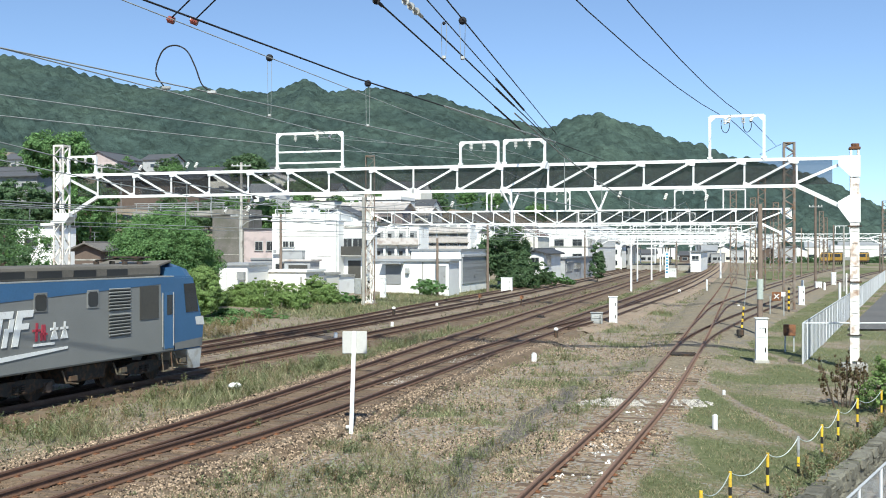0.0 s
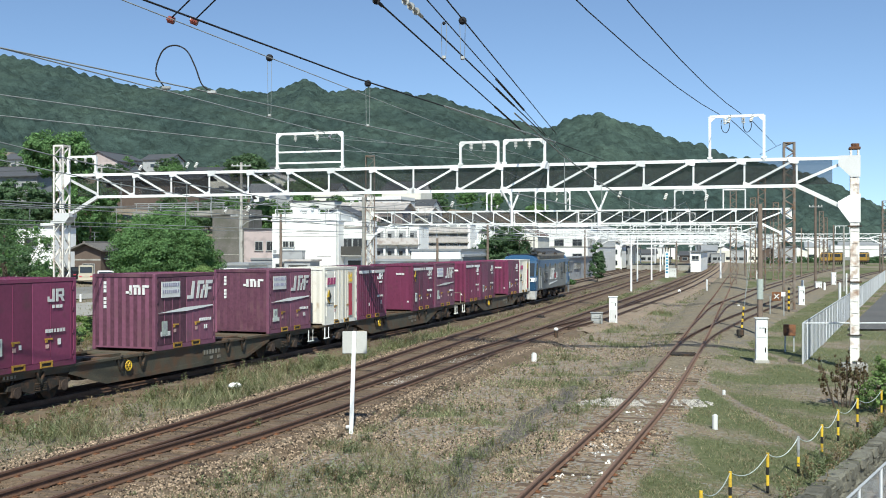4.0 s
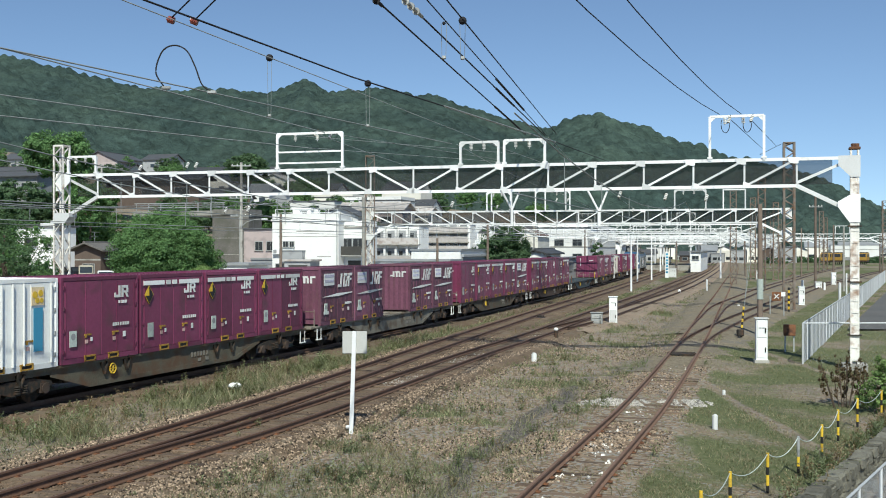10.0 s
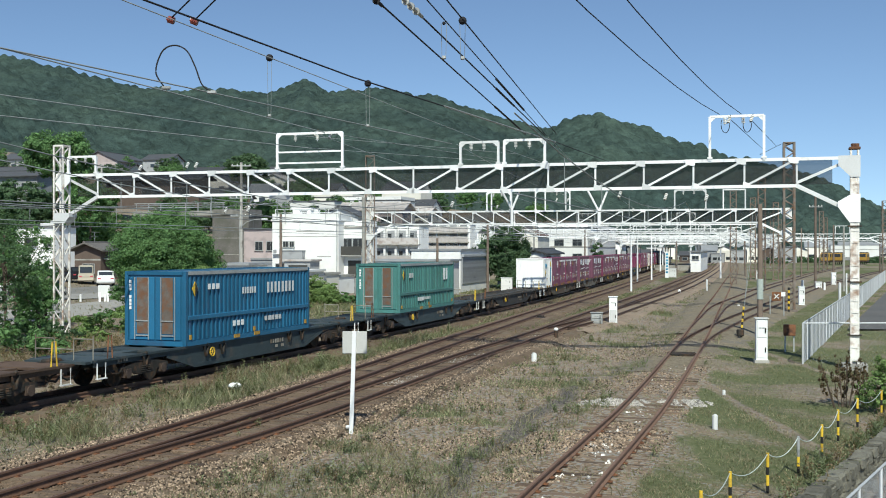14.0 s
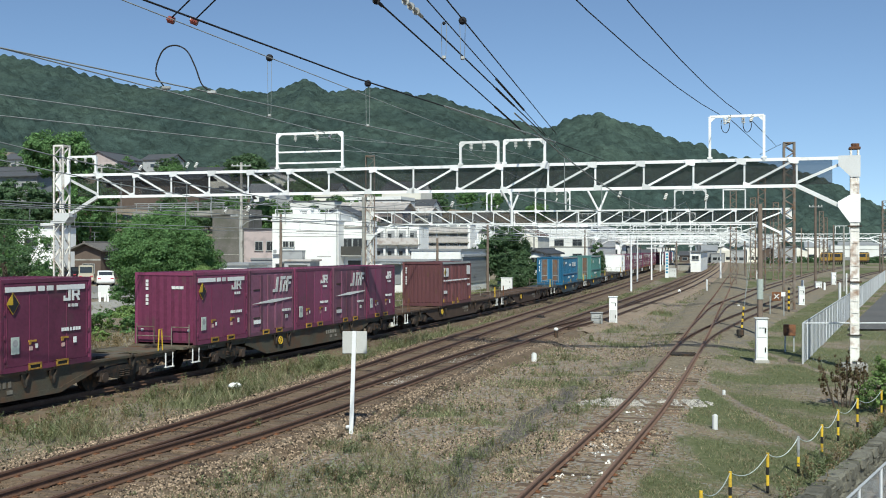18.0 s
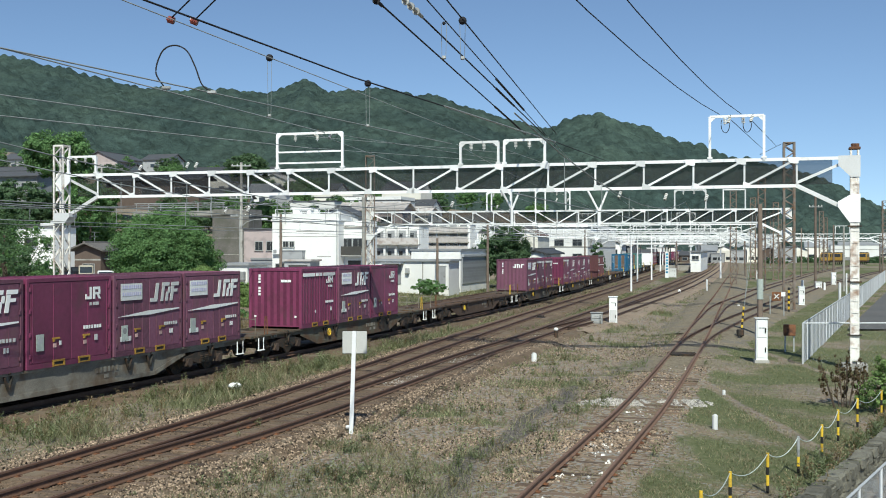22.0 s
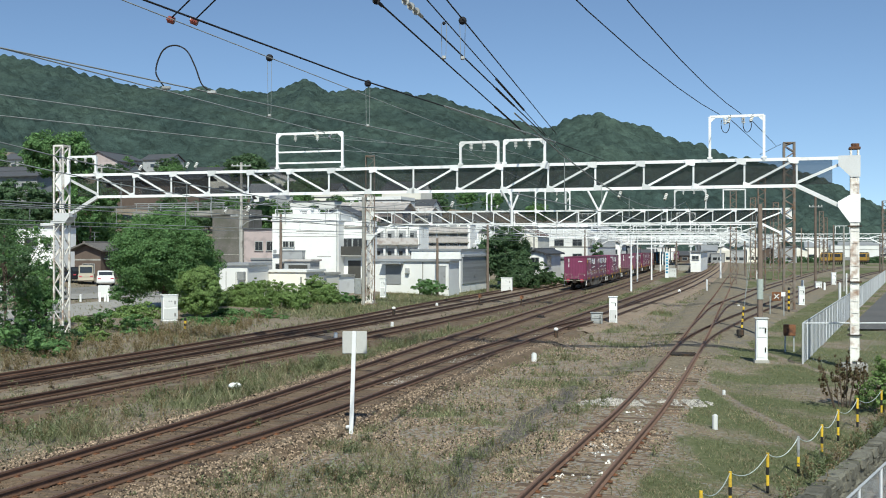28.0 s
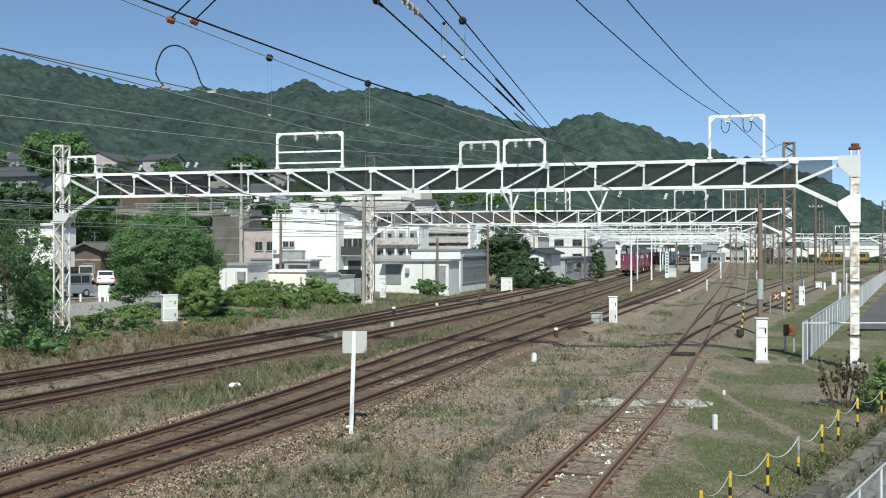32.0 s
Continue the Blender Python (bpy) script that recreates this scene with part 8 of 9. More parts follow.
# hanging porcelain insulators below and above the beams
for lx, yy, z in ((0.39, 46, 6.24), (7.26, 44, 6.57), (10.57, 43, 6.38), (9.04, 43.5, 6.45), (-5.65, 47.8, 9.49), (-5.02, 47.8, 9.41), (11.37, 42.6, 9.47), (12.21, 42.4, 9.49),
                  (-8.89, 49, 6.15), (-9.96, 49.2, 6.11), (-11.8, 49.5, 8.2), (-11.4, 49.5, 8.2), (-14.2, 50.3, 8.14), (-7.44, 86, 7.90), (-1.97, 85, 7.41), (4.25, 84, 7.64), (8.80, 83, 8.13), (9.67, 83, 8.13), (14.53, 82, 7.30)):
    ob = thing("insulator_string", pose(lx, yy, z, 0, 25, 30), "short string of white porcelain insulators", "insulator", "insulators")
    for k in range(4):
        bm = B()
        rod(bm, (0, 0, -0.13 + k * 0.07), (0, 0, -0.09 + k * 0.07), 0.065, 10)
        part("disc", bm, PORCELAIN, ob)
    bm = B()
    rod(bm, (0, 0, -0.2), (0, 0, 0.2), 0.015, 6)
    part("pin", bm, STEEL_DARK, ob)
# Y-shaped brackets that hang from the beam
for lx, yy, z in ((2.91, 45.3, 5.97), (6.43, 44.2, 5.86)):
    ob = thing("wire_bracket", pose(lx, yy, z), "white Y-shaped bracket hanging below the beam", "bracket", "brackets")
    for tx in (-0.45, 0.35):
        bm = B()
        rod(bm, (0, 0, 0), (tx, 0, 0.85), 0.045, 8)
        part("arm", bm, GANTRY_WHITE, ob)
    bm = B()
    rod(bm, (0, 0, -0.6), (0, 0, 0.05), 0.06, 8)
    part("drop_post", bm, GANTRY_WHITE, ob)
for lx, yy in ((3.82, 84.3), (7.98, 83.6), (21.19, 81)):
    ob = thing("portal_frame", pose(lx, yy, 7.3, 0, 0, -14), "small white frame on the second gantry", "frame", "beam frames")
    for s in (0, 1.6):
        bm = B()
        block(bm, s, 0, 0.75, 0.1, 0.1, 1.5)
        part("leg", bm, GANTRY_WHITE, ob)
    bm = B()
    block(bm, 0.8, 0, 1.5, 1.7, 0.1, 0.1)
    part("top_bar", bm, GANTRY_WHITE, ob)


# ---- trackside equipment ----
def cabinet(x, y, w, d, h, label, material=None, turn=-10, split=0.55):
    z = float(ground_z(x, y))
    ob = thing("relay_cabinet", pose(x, y, z, 0, 0, turn), label, "cabinet", "trackside cabinets")
    m = material or WHITE_PAINT
    bm = B()
    soft_block(bm, 0, 0, h / 2 + 0.08, w, d, h, 0.03, 2)
    part("body", bm, m, ob)
    for z0, z1 in ((0.14, h * split), (h * split + 0.02, h)):
        bm = B()
        soft_block(bm, 0, -d / 2 - 0.012, (z0 + z1) / 2 + 0.05, w - 0.1, 0.03, z1 - z0 - 0.06, 0.008)
        leaf = part("door", bm, m, ob)
        bm = B()
        block(bm, w * 0.3, -d / 2 - 0.045, (z0 + z1) / 2, 0.05, 0.04, 0.2)
        part("handle", bm, MARK_BLACK, leaf)
    bm = B()
    soft_block(bm, 0, 0, h + 0.1, w + 0.1, d + 0.12, 0.05, 0.015)
    part("lid", bm, m, ob)
    bm = B()
    block(bm, 0, 0, 0.02, w + 0.12, d + 0.12, 0.2)
    part("plinth", bm, CONCRETE, ob)
    bm = B()
    bars_row(bm, -0.12, h * 0.82, 2, 0.1, 0.05, 0.03, -d / 2 - 0.03)
    part("label_bars", bm, GREY_WALL, ob)
    return ob


cabinet(13.07, 44, 0.46, 0.4, 1.72, "tall white relay cabinet in two sections before a pole")
cabinet(10.48, 66, 0.5, 0.4, 1.62, "white relay cabinet beside the track")
cabinet(-16.34, 64, 0.85, 0.75, 1.55, "white equipment cabinet on the bank", turn=24)
cabinet(29.43, 88, 0.46, 0.4, 1.5, "white relay cabinet by the yard")
cabinet(48.84, 134, 0.55, 0.5, 1.6, "white relay cabinet far down the yard")
cabinet(37.47, 175, 1.2, 0.6, 1.4, "white cabinet beside the lettered post")
cabinet(-5.42, 97, 0.5, 0.4, 1.7, "white cabinet below the shed")
cabinet(7.36, 128, 1.6, 0.8, 1.5, "white cabinet beside the street tree")
cabinet(42.73, 122, 0.7, 0.6, 0.8, "low white cabinet in the yard")
cabinet(47.00, 160, 0.5, 0.5, 1.3, "white cabinet among the far tracks")
cabinet(9.25, 64.5, 0.7, 0.4, 0.72, "grey metal box on a stand", GALVANISED)
junction = thing("junction_box", pose(15.68, 48.5, -0.3, 0, 0, -8), "rust-brown box on two grey posts", "box")
bm = B()
soft_block(bm, 0, 0, 0.95, 0.5, 0.3, 0.5, 0.02)
part("box", bm, RUSTED, junction)
for s in (-0.19, 0.19):
    bm = B()
    block(bm, s, 0, 0.3, 0.06, 0.06, 0.85)
    part("leg", bm, GALVANISED, junction)
cabinet(6.79, 114, 1.2, 0.7, 1.5, "pale grey trackside cabinet before the bushes")
stop_mark = thing("stop_board", pose(23.03, 74, -0.3, 0, 0, -8), "red and white crossed stop board on a frame", "sign")
bm = B()
soft_block(bm, 0, 0, 1.35, 0.62, 0.06, 0.62, 0.02)
board = part("board", bm, RUSTED, stop_mark)
for s in (-1, 1):
    bm = B()
    bar(bm, (-0.15 * s, -0.05, 1.2), (0.15 * s, -0.05, 1.5), 0.07, 0.02, (0, 1, 0))
    part("cross_bar", bm, MARK_WHITE, board)
bm = B()
block(bm, 0.2, 0.1, 1.5, 0.8, 0.1, 0.3)
part("rear_panel", bm, WHITE_PAINT, stop_mark)
for s in (-0.42, 0.5):
    bm = B()
    block(bm, s, 0.05, 0.65, 0.07, 0.07, 1.4)
    part("post", bm, GALVANISED, stop_mark)
stripe_post = thing("striped_post", pose(25.33, 79, -0.3), "yellow and black striped guard at the mast foot", "guard")
for k in range(9):
    bm = B()
    rod(bm, (0, -0.5, k * 0.2), (0, -0.5, k * 0.2 + 0.2), 0.08, 8)
    part("stripe", bm, (MARK_BLACK, MARK_YELLOW)[k % 2], stripe_post)
MARKER_WHITE = mat("bright_white_paint", (0.84, 0.85, 0.86), 0.4, vary=0.06, scale=2)
BOARD_BACK = mat("grey_board_back", (0.5, 0.5, 0.48), 0.6, vary=0.1, scale=2)
near_sign = thing("sign_post", pose(-2.28, 27, -0.32), "white steel post with the grey back of a square board", "sign")
bm = B()
bar(bm, (-0.04, 0, -0.2), (0.05, 0, 2.57), 0.1, 0.1, (0, 1, 0))
part("post", bm, MARKER_WHITE, near_sign)
bm = B()
soft_block(bm, 0.05, 0.07, 2.28, 0.62, 0.03, 0.56, 0.01)
part("board", bm, BOARD_BACK, near_sign, "grey back of the board")


def marker(x, y, h, r, label, top=None, name="marker_stake"):
    ob = thing(name, pose(x, y, float(ground_z(x, y))), label, "marker", "marker stakes")
    bm = B()
    rod(bm, (0, 0, -0.1), (0, 0, h), r, 10)
    bmesh.ops.bevel(bm, geom=[e for e in bm.edges if e.verts[0].co.z > h - 0.01 and e.verts[1].co.z > h - 0.01], offset=r * 0.4, segments=2, affect="EDGES")
    part("stake", bm, MARK_WHITE if not top else STEEL_DARK, ob)
    if top:
        bm = B()
        ball(bm, 0, -0.02, h, r * 1.3, 0.8, 12)
        part("head", bm, top, ob)


marker(6.93, 27.3, 0.38, 0.07, "short thick white marker stake in the grass")
marker(8.86, 33.8, 0.16, 0.05, "small white stone marker in the grass")
marker(3.79, 44.6, 0.36, 0.11, "thick white marker stake beside the rails")
marker(-5.51, 55, 0.36, 0.1, "white marker stake between the tracks")
marker(-3.01, 63.5, 0.34, 0.1, "white marker stake between the tracks")
marker(-0.49, 85, 0.36, 0.12, "white marker stake beside the far track")
marker(5.75, 54.5, 0.55, 0.09, "low track signal with a white head", MARK_WHITE, "track_signal")
marker(-3.26, 71, 0.75, 0.1, "low track signal with a white head", MARK_WHITE, "track_signal")
marker(-2.41, 27.2, 0.14, 0.05, "small black and white peg at the post", MARK_WHITE)
marker(29.06, 118, 1.3, 0.1, "thin white post between far tracks")
marker(23.45, 85, 0.25, 0.2, "white marker stone in the yard")
marker(24.25, 110, 0.5, 0.14, "white marker stake between far tracks")
marker(43.61, 130, 0.9, 0.16, "white marker stake in the yard")
marker(42.01, 118, 1.0, 0.12, "white marker stake in the yard")
bm = B()
ball(bm, 0, 0, 0.13, 0.21, 0.5, 14)
lone("white_stone", bm, MARK_WHITE, pose(-6.72, 34.6, -0.22), "flat round white stone in the grass", "stone")
# point levers and rodding
for x, y in ((2.86, 86), (6.07, 84)):
    ob = thing("point_lever", pose(x, y, -0.3), "dark rusty point lever with weight", "lever", "point levers")
    bm = B()
    rod(bm, (0, 0, 0), (0.1, 0, 0.85), 0.05, 8)
    part("arm", bm, STEEL_DARK, ob)
    bm = B()
    rod(bm, (0.1, -0.08, 0.85), (0.1, 0.08, 0.85), 0.16, 12)
    part("weight", bm, RUSTED, ob)
    bm = B()
    soft_block(bm, 0, 0, 0.1, 0.7, 0.4, 0.25, 0.04)
    part("base", bm, STEEL_DARK, ob)
bm = B()
soft_block(bm, 0, 0, 0.08, 1.3, 0.5, 0.18, 0.05)
soft_block(bm, 0.6, 0.1, 0.12, 0.5, 0.4, 0.26, 0.05)
lone("point_machine", bm, STEEL_DARK, pose(6.31, 70, -0.3, 0, 0, 70), "dark flat point machine between the tracks", "point machine")
# slats added to draw the dark patch at the points
bm = B()
for i in range(7):
    block(bm, 0, i * 0.16 - 0.5, 0, 1.0 + 0.1 * (i % 3), 0.1, 0.05)
lone("track_drain", bm, STEEL_DARK, pose(10.08, 45.2, -0.09, 0, 0, -18), "dark slats between the rails at the points", "plate")
# lettered post far down the line: the writing is too small to read
post = thing("lettered_post", pose(35.92, 172, -0.3), "white post with dark vertical writing", "sign")
bm = B()
block(bm, 0, 0, 2.1, 0.55, 0.2, 4.2)
part("board", bm, MARK_WHITE, post)
for k in range(7):
    bm = B()
    block(bm, 0, -0.11, 0.9 + k * 0.48, 0.36, 0.02, 0.3)
    part("character_bar", bm, MARK_BLUE, post)
# white twin notice boards by the road
notice = thing("notice_board", pose(-25.95, 82, 0.1, 0, 0, 10), "white notice panel on two posts beside the road", "board")
bm = B()
block(bm, 0, 0, 1.0, 0.85, 0.08, 0.9)
part("panel", bm, WHITE_PAINT, notice)
for s in (-0.3, 0.3):
    bm = B()
    block(bm, s, 0, 0.4, 0.16, 0.1, 1.0)
    part("leg", bm, WHITE_PAINT, notice)
for px in (-27.72, -25.83):
    bm = B()
    soft_block(bm, 0, 0, 0.35, 0.16, 0.16, 0.9, 0.02)
    lone("bollard", bm, WHITE_PAINT, pose(px, 82, 0.05), "short white bollard beside the road", "bollard", "bollards")
peg = thing("striped_peg", pose(-14.43, 60, -0.3), "yellow and black striped peg on the bank", "marker")
for k in range(5):
    bm = B()
    rod(bm, (0, 0, k * 0.15), (0, 0, k * 0.15 + 0.15), 0.07, 8)
    part("stripe", bm, (MARK_BLACK, MARK_YELLOW)[k % 2], peg)


# ---- yellow track machines in the far yard ----
def track_machine(x, y):
    ob = thing("track_machine", pose(x, y, -0.3, 0, 0, 62), "yellow track maintenance machine parked in the yard", "rail vehicle", "track machines")
    bm = B()
    soft_block(bm, 0, 0, 2.3, 7.0, 2.6, 2.3, 0.2, 2)
    part("body", bm, RUST_YELLOW, ob)
    for s in (-1, 1):
        bm = B()
        block(bm, s * 3.5, 0, 2.7, 0.1, 2.0, 0.9)
        part("windscreen", bm, GLASS_DARK, ob)
        for yy in (-1.32, 1.32):
            bm = B()
            block(bm, s * 1.8, yy, 2.7, 1.8, 0.06, 0.9)
            part("side_window", bm, GLASS_DARK, ob)
        bm = B()
        wheel(bm, s * 2.2, -0.565)
        wheel(bm, s * 2.2, 0.565)
        part("wheelset", bm, STEEL_DARK, ob)
    bm = B()
    block(bm, 0, 0, 0.95, 7.2, 2.3, 0.5)
    part("frame", bm, STEEL_DARK, ob)
    bm = B()
    soft_block(bm, 0, 0, 3.55, 5.5, 2.2, 0.25, 0.08)
    part("roof", bm, LOCO_DARK, ob)
    return ob


track_machine(113.88, 318)
track_machine(118.88, 322)
track_machine(126.35, 322)


# ---- chain posts, wall and fences on the road side ----
CHAIN_POSTS = [(4.14, 17.2), (5.01, 18.7), (6.18, 20.4), (7.36, 22.2), (8.38, 23.7), (9.55, 25.9), (10.79, 27.9), (12.07, 29.5)]
for i, (x, y) in enumerate(CHAIN_POSTS):
    ob = thing("chain_post", pose(x, y, -0.32), "slim yellow and black striped chain post", "post", "chain posts")
    for k, (z, h) in enumerate(((0.0, 0.14), (0.14, 0.2), (0.34, 0.15), (0.49, 0.27))):
        bm = B()
        rod(bm, (0, 0, z), (0, 0, z + h), 0.03, 10)
        part("band", bm, (MARK_BLACK, MARK_YELLOW)[k % 2] if i != 3 or k < 2 else GALVANISED, ob)
    if i:
        a, b = CHAIN_POSTS[i - 1], (x, y)
        wire([(*a, 0.42), (b[0], b[1], 0.42)], 0.009, MARK_PALE, "rope", "pale sagging rope between the posts", sag=0.2)
# stone wall: stones laid in courses, a road lies below it
WALL_A, WALL_B = Vector((4.25, 15.6)), Vector((13.2, 29.9))
wall_len = (WALL_B - WALL_A).length
wall_turn = math.degrees(math.atan2(WALL_B.y - WALL_A.y, WALL_B.x - WALL_A.x))
bm = B()
block(bm, wall_len / 2, 0.14, -0.8, wall_len, 0.34, 0.9)
stone_wall = lone("stone_wall", bm, CONCRETE, pose(WALL_A.x, WALL_A.y, 0, 0, 0, wall_turn), "low lichen-grey retaining wall of rough stones", "wall", kind="structure")
rs = random.Random(9)
STONES = []
for k in range(5):
    bm = B()
    soft_block(bm, 0, 0, 0, 1, 1, 1, 0.16, 2)
    for v in bm.verts:
        v.co += Vector((rs.uniform(-0.07, 0.07), rs.uniform(-0.07, 0.07), rs.uniform(-0.07, 0.07)))
    STONES.append(mesh_of("stone", bm, STONE_WALL))
row_z = -1.25
while row_z < -0.3:
    h = rs.uniform(0.17, 0.25)
    x = rs.uniform(-0.3, 0)
    while x < wall_len:
        w = rs.uniform(0.2, 0.48)
        st = new("stone", rs.choice(STONES))
        st.parent = stone_wall
        st.location, st.scale = (x + w / 2, -0.02 + rs.uniform(-0.05, 0.03), row_z + h / 2), (w * 1.02, 0.34, h * 1.04)
        st.rotation_euler = (0, rs.uniform(-0.12, 0.12), 0)
        x += w
    row_z += h
x = 0.0
while x < wall_len:
    w = rs.uniform(0.22, 0.5)
    st = new("coping_stone", rs.choice(STONES))
    st.parent = stone_wall
    st.location, st.scale = (x + w / 2, -0.05 + rs.uniform(-0.04, 0.03), -0.27 + rs.uniform(-0.05, 0.04)), (w * 1.05, rs.uniform(0.2, 0.3), rs.uniform(0.16, 0.24))
    st.rotation_euler = (rs.uniform(-0.1, 0.1), rs.uniform(-0.15, 0.15), rs.uniform(-0.25, 0.25))
    x += w


FENCE_GREY = mat("pale_fence_steel", (0.56, 0.58, 0.6), 0.5, vary=0.12, scale=2)


def mesh_fence(name, a, b, h, z0, label, gap=2.0, cell=0.055, r=0.0035, base=True):
    """A chain-link fence from a to b: posts, a top rail and crossing wires."""
    a, b = Vector(a), Vector(b)
    length, axis = (b - a).length, (b - a).normalized()
    ob = thing(name, Matrix.Translation((a.x, a.y, z0)) @ Matrix.Rotation(math.atan2(axis.y, axis.x), 4, "Z"), label, "fence")
    n = max(1, round(length / gap))
    for i in range(n + 1):
        bm = B()
        rod(bm, (length * i / n, 0, -0.2), (length * i / n, 0, h), 0.03, 8)
        part("post", bm, FENCE_GREY, ob)
    bm = B()
    rod(bm, (0, 0, h), (length, 0, h), 0.025, 8)
    part("top_rail", bm, FENCE_GREY, ob)
    verts, faces = [], []
    for lean in (1, -1):
        for s in np.arange(-h, length, cell * 1.414):
            x0, x1, zz0, zz1 = s, s + h, 0.02, h
            if x0 < 0:
                zz0, x0 = zz0 - x0, 0
            if x1 > length:
                zz1, x1 = zz1 - (x1 - length), length
            if lean < 0:
                zz0, zz1 = h - zz0, h - zz1
            k = len(verts)
            verts += [(x0, 0, zz0 - r), (x1, 0, zz1 - r), (x1, 0, zz1 + r), (x0, 0, zz0 + r), (x0, r, zz0), (x1, r, zz1)]
            faces += [(k, k + 1, k + 2, k + 3), (k, k + 1, k + 5, k + 4), (k + 3, k + 2, k + 5, k + 4)]
    raw("wire_mesh", verts, faces, FENCE_GREY, ob, kind="stuff")
    return ob


mesh_fence("yard_fence", (14.5, 43.2), (61.5, 149), 1.68, -0.35, "grey chain-link fence between the yard and the parking area", gap=2.0, cell=0.09, r=0.006)
mesh_fence("yard_fence", (14.52, 43.2), (30.0, 43.6), 1.68, -0.35, "grey chain-link fence turning off towards the road", gap=4.0, cell=0.16, r=0.0012)
mesh_fence("road_fence", (4.9, 14.7), (11.2, 24.7), 1.5, -1.2, "grey chain-link road fence below the wall", gap=2.0, cell=0.05, r=0.003)
for x, y, h in ((26.66, 72, 2.4), (41.42, 110, 2.2), (43.42, 112, 2.0)):
    marker(x, y, h, 0.09, "tall white painted post beside the fence")
# ---- grass, weeds and loose stones ----
def scatter(count, y0, y1, seed, power=1.0):
    """Places over the ground before the camera, denser close by."""
    r = np.random.RandomState(seed)
    y = y0 * (y1 / y0) ** (r.rand(count) ** power)
    lean = r.uniform(-0.44, 0.44, count)
    return lean * y, y, r


def blades(name, label, count, y0, y1, seed, material, dryness, wide=1.0):
    x, y, r = scatter(count, y0, y1, seed)
    p, tall = cover(x, y)
    dry = field(x, y, 0.8, 12)
    keep = r.rand(count) < p * np.where(dryness, np.clip(dry * 1.2, 0, 1), np.clip(1.25 - dry * 0.6, 0, 1))
    x, y, tall = x[keep], y[keep], tall[keep]
    n = len(x)
    # blades stand in tufts
    x, y = x + r.normal(0, 0.03, n), y + r.normal(0, 0.03, n)
    z = ground_z(x, y) - 0.02
    h = tall * (0.35 + 1.1 * r.rand(n)) * (1.25 if dryness else 1.0)
    a, w = r.uniform(0, math.pi, n), (0.0035 + 0.00032 * y) * wide * r.uniform(0.6, 1.4, n)
    lx, ly = r.normal(0, 0.6, n) * h, r.normal(0, 0.6, n) * h
    v = np.empty((n * 3, 3))
    v[0::3] = np.stack([x - np.cos(a) * w, y - np.sin(a) * w, z], 1)
    v[1::3] = np.stack([x + np.cos(a) * w, y + np.sin(a) * w, z], 1)
    v[2::3] = np.stack([x + lx, y + ly, z + h], 1)
    return raw(name, v, [(3 * i, 3 * i + 1, 3 * i + 2) for i in range(n)], material, None, label, "grass", "stuff")


blades("grass", "short and tall green grass on the yard ground", 520000, 14, 150, 41, GRASS, False)
blades("dry_grass", "straw-coloured dry grass on the yard ground", 300000, 14, 120, 42, GRASS_DRY, True)


def weeds(name, label, spots, material, seed):
    """Upright weeds: thin stalks that fan out, with narrow leaves along them."""
    r = np.random.RandomState(seed)
    vs, fs = [], []
    for x, y, h, w in spots:
        z = float(ground_z(np.array([x]), np.array([y]))[0])
        for _ in range(r.randint(4, 9)):
            foot = Vector((x + r.normal(0, w * 0.4), y + r.normal(0, w * 0.4), z - 0.02))
            tip = foot + Vector((r.normal(0, w * 0.7), r.normal(0, w * 0.7), h * r.uniform(0.6, 1.15)))
            k = len(vs)
            vs += [foot + Vector((-0.006, 0, 0)), foot + Vector((0.006, 0, 0)), tip]
            fs.append((k, k + 1, k + 2))
            for _ in range(int(10 + 16 * h)):
                c = foot.lerp(tip, r.uniform(0.15, 1.0))
                size = r.uniform(0.02, 0.05) * (0.7 + h)
                a, lift = r.uniform(0, math.tau), r.uniform(0.1, 0.9)
                out = Vector((math.cos(a), math.sin(a), lift)) * size * 1.6
                across = Vector((-math.sin(a), math.cos(a), 0.2)) * size * 0.32
                k = len(vs)
                vs += [c, c + out * 0.5 + across, c + out, c + out * 0.5 - across]
                fs.append((k, k + 1, k + 2, k + 3))
    return raw(name, vs, fs, material, None, label, "weeds", "stuff")


rw = np.random.RandomState(77)
cand_x, cand_y, _ = scatter(14000, 16, 110, 78)
cp, ct = cover(cand_x, cand_y)
thick = field(cand_x, cand_y, 0.9, 31)
take = (rw.rand(14000) < 0.7 * cp * np.clip(thick * 1.6 - 0.4, 0, 1)) & (ct > 0.12)
lonely = (rw.rand(14000) < 0.012) & (ct == 0.14) & (cand_y < 50)
take = take | lonely
spots = [(a, b, 0.1 + t * rw.uniform(0.6, 1.7), rw.uniform(0.06, 0.2)) for a, b, t in zip(cand_x[take], cand_y[take], ct[take])]
bank_x, bank_y = rw.uniform(-21, -11, 900), rw.uniform(38, 75, 900)
off = off_line(LINE_THIRD, bank_x, bank_y)
tall_dry = [(a, b, rw.uniform(0.25, 0.7), rw.uniform(0.1, 0.25)) for a, b, o in zip(bank_x, bank_y, off) if -6.5 < o < -2.2][:330]
strip_y = rw.uniform(19, 52, 420)
strip_x = np.interp(strip_y, LINE_MAIN[:, 1], LINE_MAIN[:, 0]) + rw.uniform(1.5, 4.6, 420)
clump = field(strip_x, strip_y, 1.1, 44)
clear = off_line(LINE_PASS, strip_x, strip_y) < -1.6
tall_green = [(a, b, rw.uniform(0.25, 0.6), rw.uniform(0.08, 0.22)) for a, b, k, ok in zip(strip_x, strip_y, clump, clear) if ok and k > 0.4]
wall_k = rw.uniform(0.0, 1.0, 150)
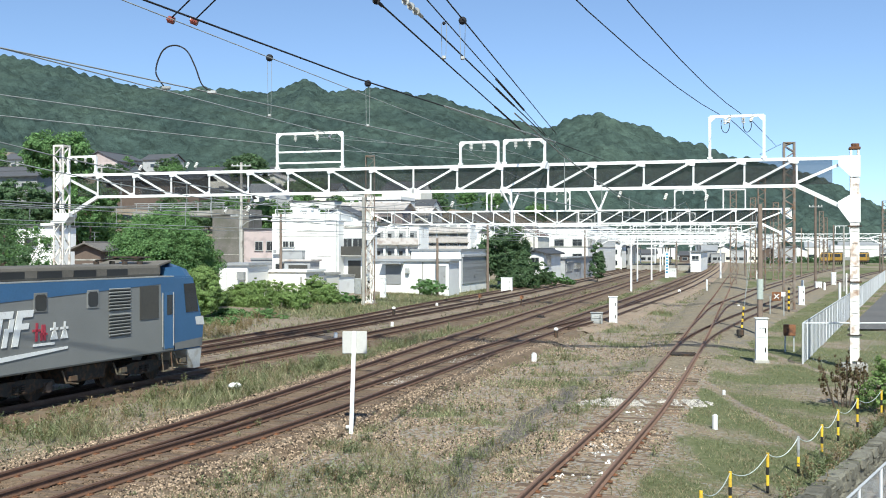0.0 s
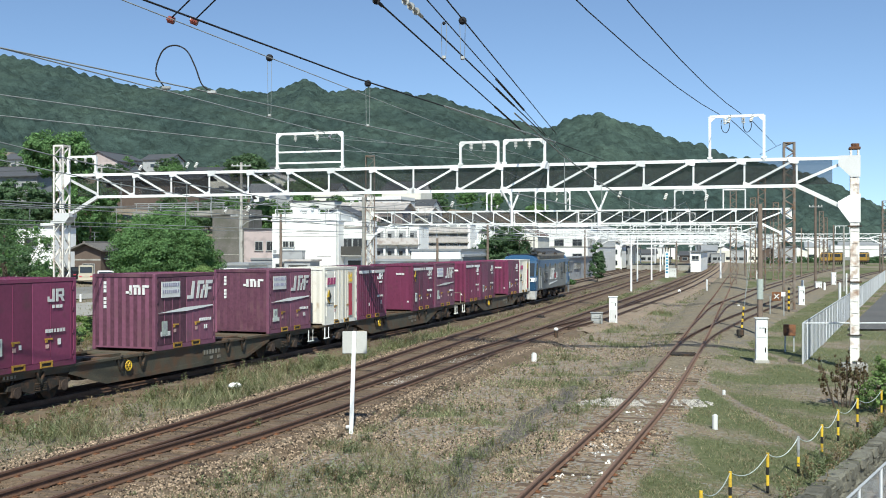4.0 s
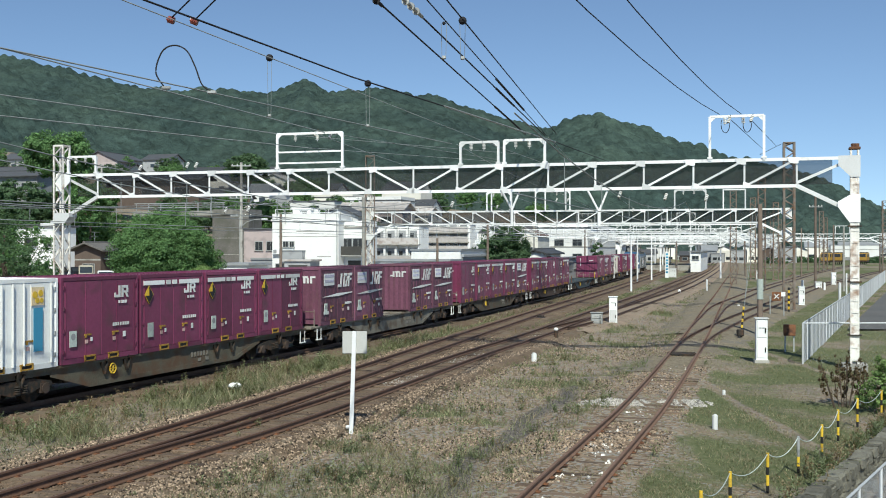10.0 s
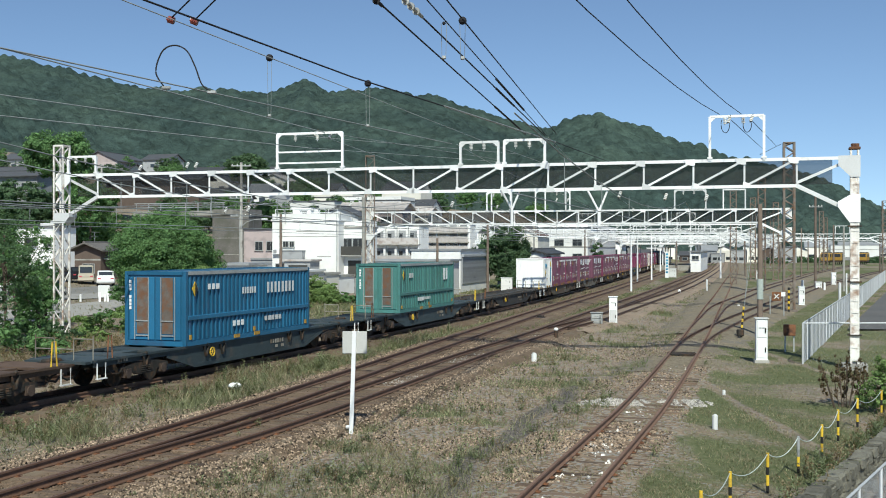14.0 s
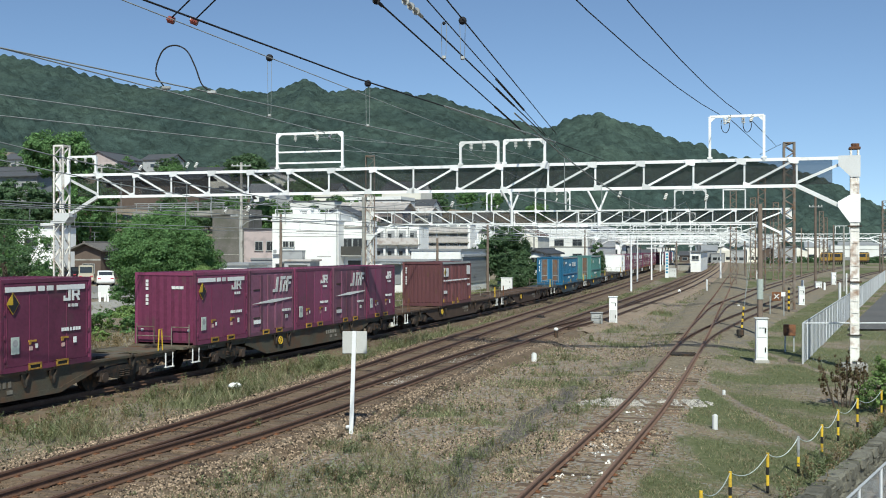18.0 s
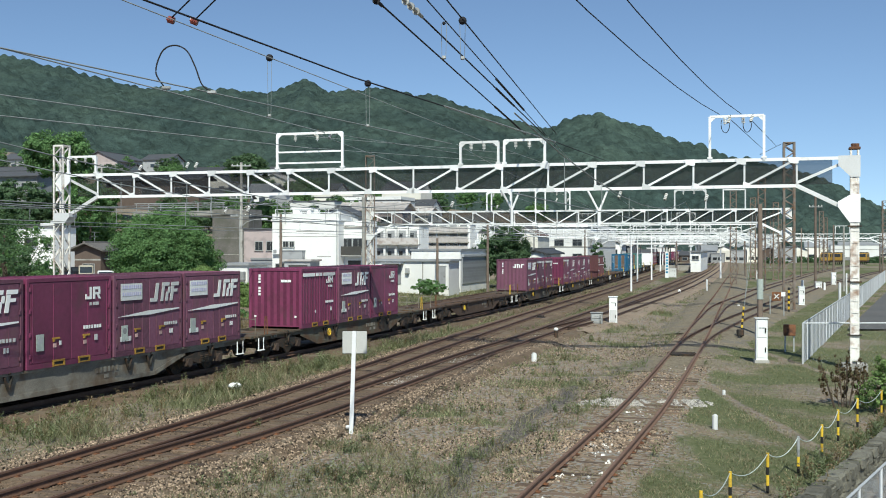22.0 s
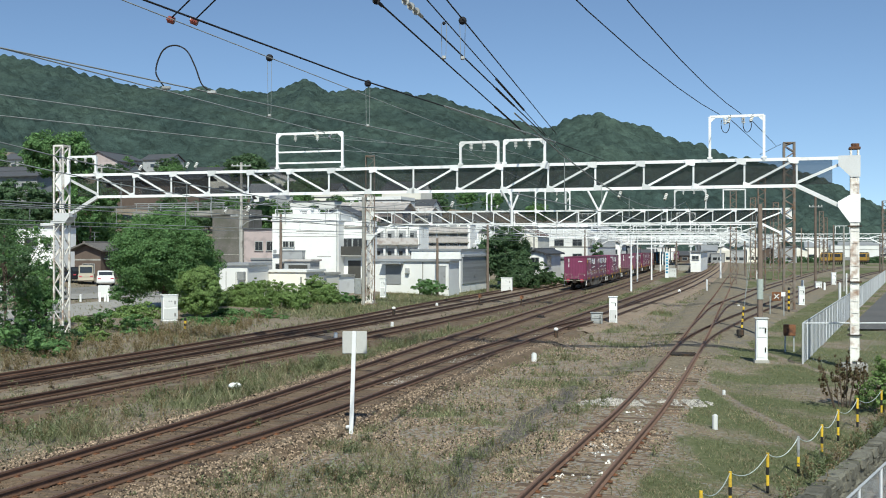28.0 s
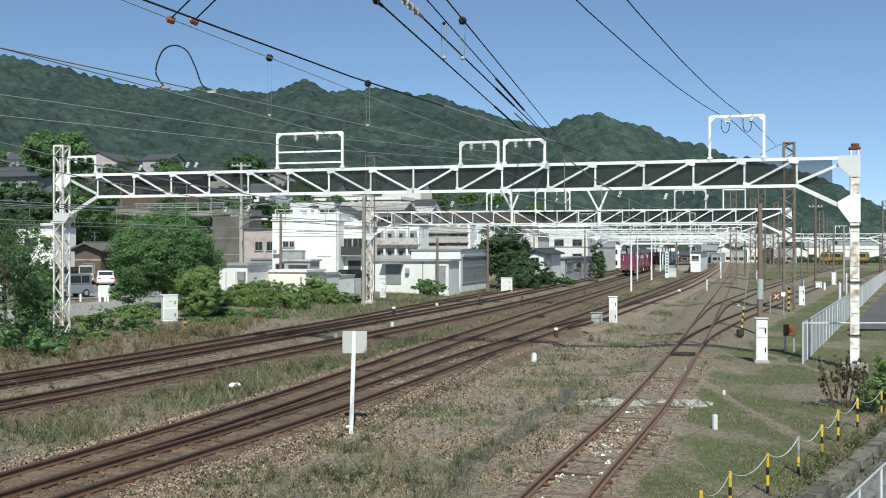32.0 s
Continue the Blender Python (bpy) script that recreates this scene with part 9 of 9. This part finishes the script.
over_wall = [(WALL_A.x + (WALL_B.x - WALL_A.x) * k - rw.uniform(0.05, 0.55), WALL_A.y + (WALL_B.y - WALL_A.y) * k + rw.uniform(-0.1, 0.4), rw.uniform(0.15, 0.5), rw.uniform(0.08, 0.22)) for k in wall_k]
WEED = leaf_mat("dull_green_weeds", (0.185, 0.215, 0.125), 0.4)
WEED_DRY = leaf_mat("brown_dry_weeds", (0.26, 0.2, 0.13), 0.35)
weeds("green_weeds", "upright green weeds along the tracks", [s for k, s in enumerate(spots) if k % 5 < 2] + tall_green[::3] + over_wall[::2], WEED, 6)
weeds("dull_weeds", "dull grey-green weeds along the tracks", [s for k, s in enumerate(spots) if 2 <= k % 5 < 4] + tall_green[1::3], GRASS, 8)
weeds("dry_weeds", "dead brown weeds along the tracks", [s for k, s in enumerate(spots) if k % 5 == 4] + tall_dry + tall_green[2::6] + over_wall[1::4], WEED_DRY, 9)


def stones(name, label, count, y0, y1, seed, material, size, near_lines, reach, extra=None, only=None):
    x, y, r = scatter(count, y0, y1, seed)
    keep = np.zeros(count, bool)
    for l in near_lines:
        keep |= np.abs(off_line(l, x, y)) < reach
    if extra is not None:
        keep |= extra(x, y)
    if only is not None:
        keep &= only(x, y)
    for l in ALL_LINES:
        keep &= np.abs(np.abs(off_line(l, x, y)) - 0.565) > 0.07
    x, y = x[keep], y[keep]
    n = len(x)
    z = np.full(n, -9.0)
    for l in near_lines:
        d = np.abs(off_line(l, x, y))
        z = np.maximum(z, np.where(d < 1.55, -0.18, np.where(d < 2.1, -0.18 - (d - 1.55) * 0.36, -9)))
    z = np.maximum(z, ground_z(x, y) + size * 0.25)
    s = size * r.uniform(0.5, 1.5, n)
    base = np.array([(1, 0, -0.4), (-0.5, 0.87, -0.4), (-0.5, -0.87, -0.4), (0.35, 0.1, 0.6), (-0.4, 0.3, 0.45)])
    v = np.empty((n * 5, 3))
    a = r.uniform(0, math.tau, n)
    for k, (bx, by, bz) in enumerate(base):
        jx, jy, jz = bx + r.uniform(-0.3, 0.3, n), by + r.uniform(-0.3, 0.3, n), bz + r.uniform(-0.2, 0.2, n)
        v[k::5] = np.stack([x + (jx * np.cos(a) - jy * np.sin(a)) * s, y + (jx * np.sin(a) + jy * np.cos(a)) * s, z + jz * s], 1)
    f = []
    for i in range(n):
        q = 5 * i
        f += [(q, q + 1, q + 4, q + 3), (q + 1, q + 2, q + 4), (q + 2, q, q + 3), (q + 2, q + 3, q + 4)]
    return raw(name, v, f, material, None, label, "gravel", "stuff")


def shoulder(x, y):
    return np.minimum(np.abs(off_line(LINE_PASS, x, y)), np.abs(off_line(LINE_CENTRE, x, y))) > 0.72


stones("ballast_stones", "loose beige and rust-brown ballast stones", 150000, 15, 55, 51, GRAVEL, 0.03, [LINE_PASS, LINE_CENTRE], 2.6, lambda x, y: (off_line(LINE_CENTRE, x, y) > 0) & (off_line(LINE_SIDING, x, y) < 1.2) & (field(x, y, 0.6, 66) > 0.55) & (cinder_at(x, y) < 0.2), shoulder)
RUSTY_STONES = mat("rust_dark_stones", (0.142, 0.098, 0.067), 0.95, vary=0.3, scale=1, bump=0.2, each=0.4, island=True)
stones("rusty_stones", "dark rust-stained stones between the rails", 260000, 15, 62, 54, RUSTY_STONES, 0.034, [LINE_PASS, LINE_CENTRE, LINE_MAIN, LINE_SECOND], 1.05)
stones("pale_stones", "patches of pale crushed stone beside the siding", 600000, 17, 40, 52, PALE_STONES, 0.032, [], 0.0, lambda x, y: (((x - 5.0) / 0.95) ** 2 + ((y - 31.5) / 1.0) ** 2 < field(x, y, 3.0, 4) + 0.3) | (((x - 7.15) / 0.8) ** 2 + ((y - 31.3) / 0.8) ** 2 < field(x, y, 3.0, 7) + 0.3))
WHITE_CHIPS = mat("white_chips", (0.72, 0.7, 0.66), 0.8, vary=0.15, scale=2, bump=0.1, each=0.15, island=True)
stones("white_chips", "scattered white chips between the siding's rails", 11000, 17, 45, 55, WHITE_CHIPS, 0.04, [], 0.0, lambda x, y: (np.abs(off_line(LINE_SIDING, x, y)) < 0.5) & (field(x, y, 2.2, 5) > 0.8))
CINDER = mat("dark_cinder", (0.14, 0.127, 0.115), 0.95, vary=0.3, scale=1, bump=0.2, each=0.3, island=True)
stones("cinder_stones", "dark cinders in a strip along the siding", 120000, 17, 42, 53, CINDER, 0.02, [], 0.0, lambda x, y: cinder_at(x, y) * field(x, y, 1.2, 9) > 0.45)
stones("pale_ballast", "pale grey stones between the rails of the centre track", 60000, 34, 66, 56, PALE_STONES, 0.04, [LINE_CENTRE], 0.5, None, lambda x, y: field(x, y, 0.7, 15) > 0.35)
motions()
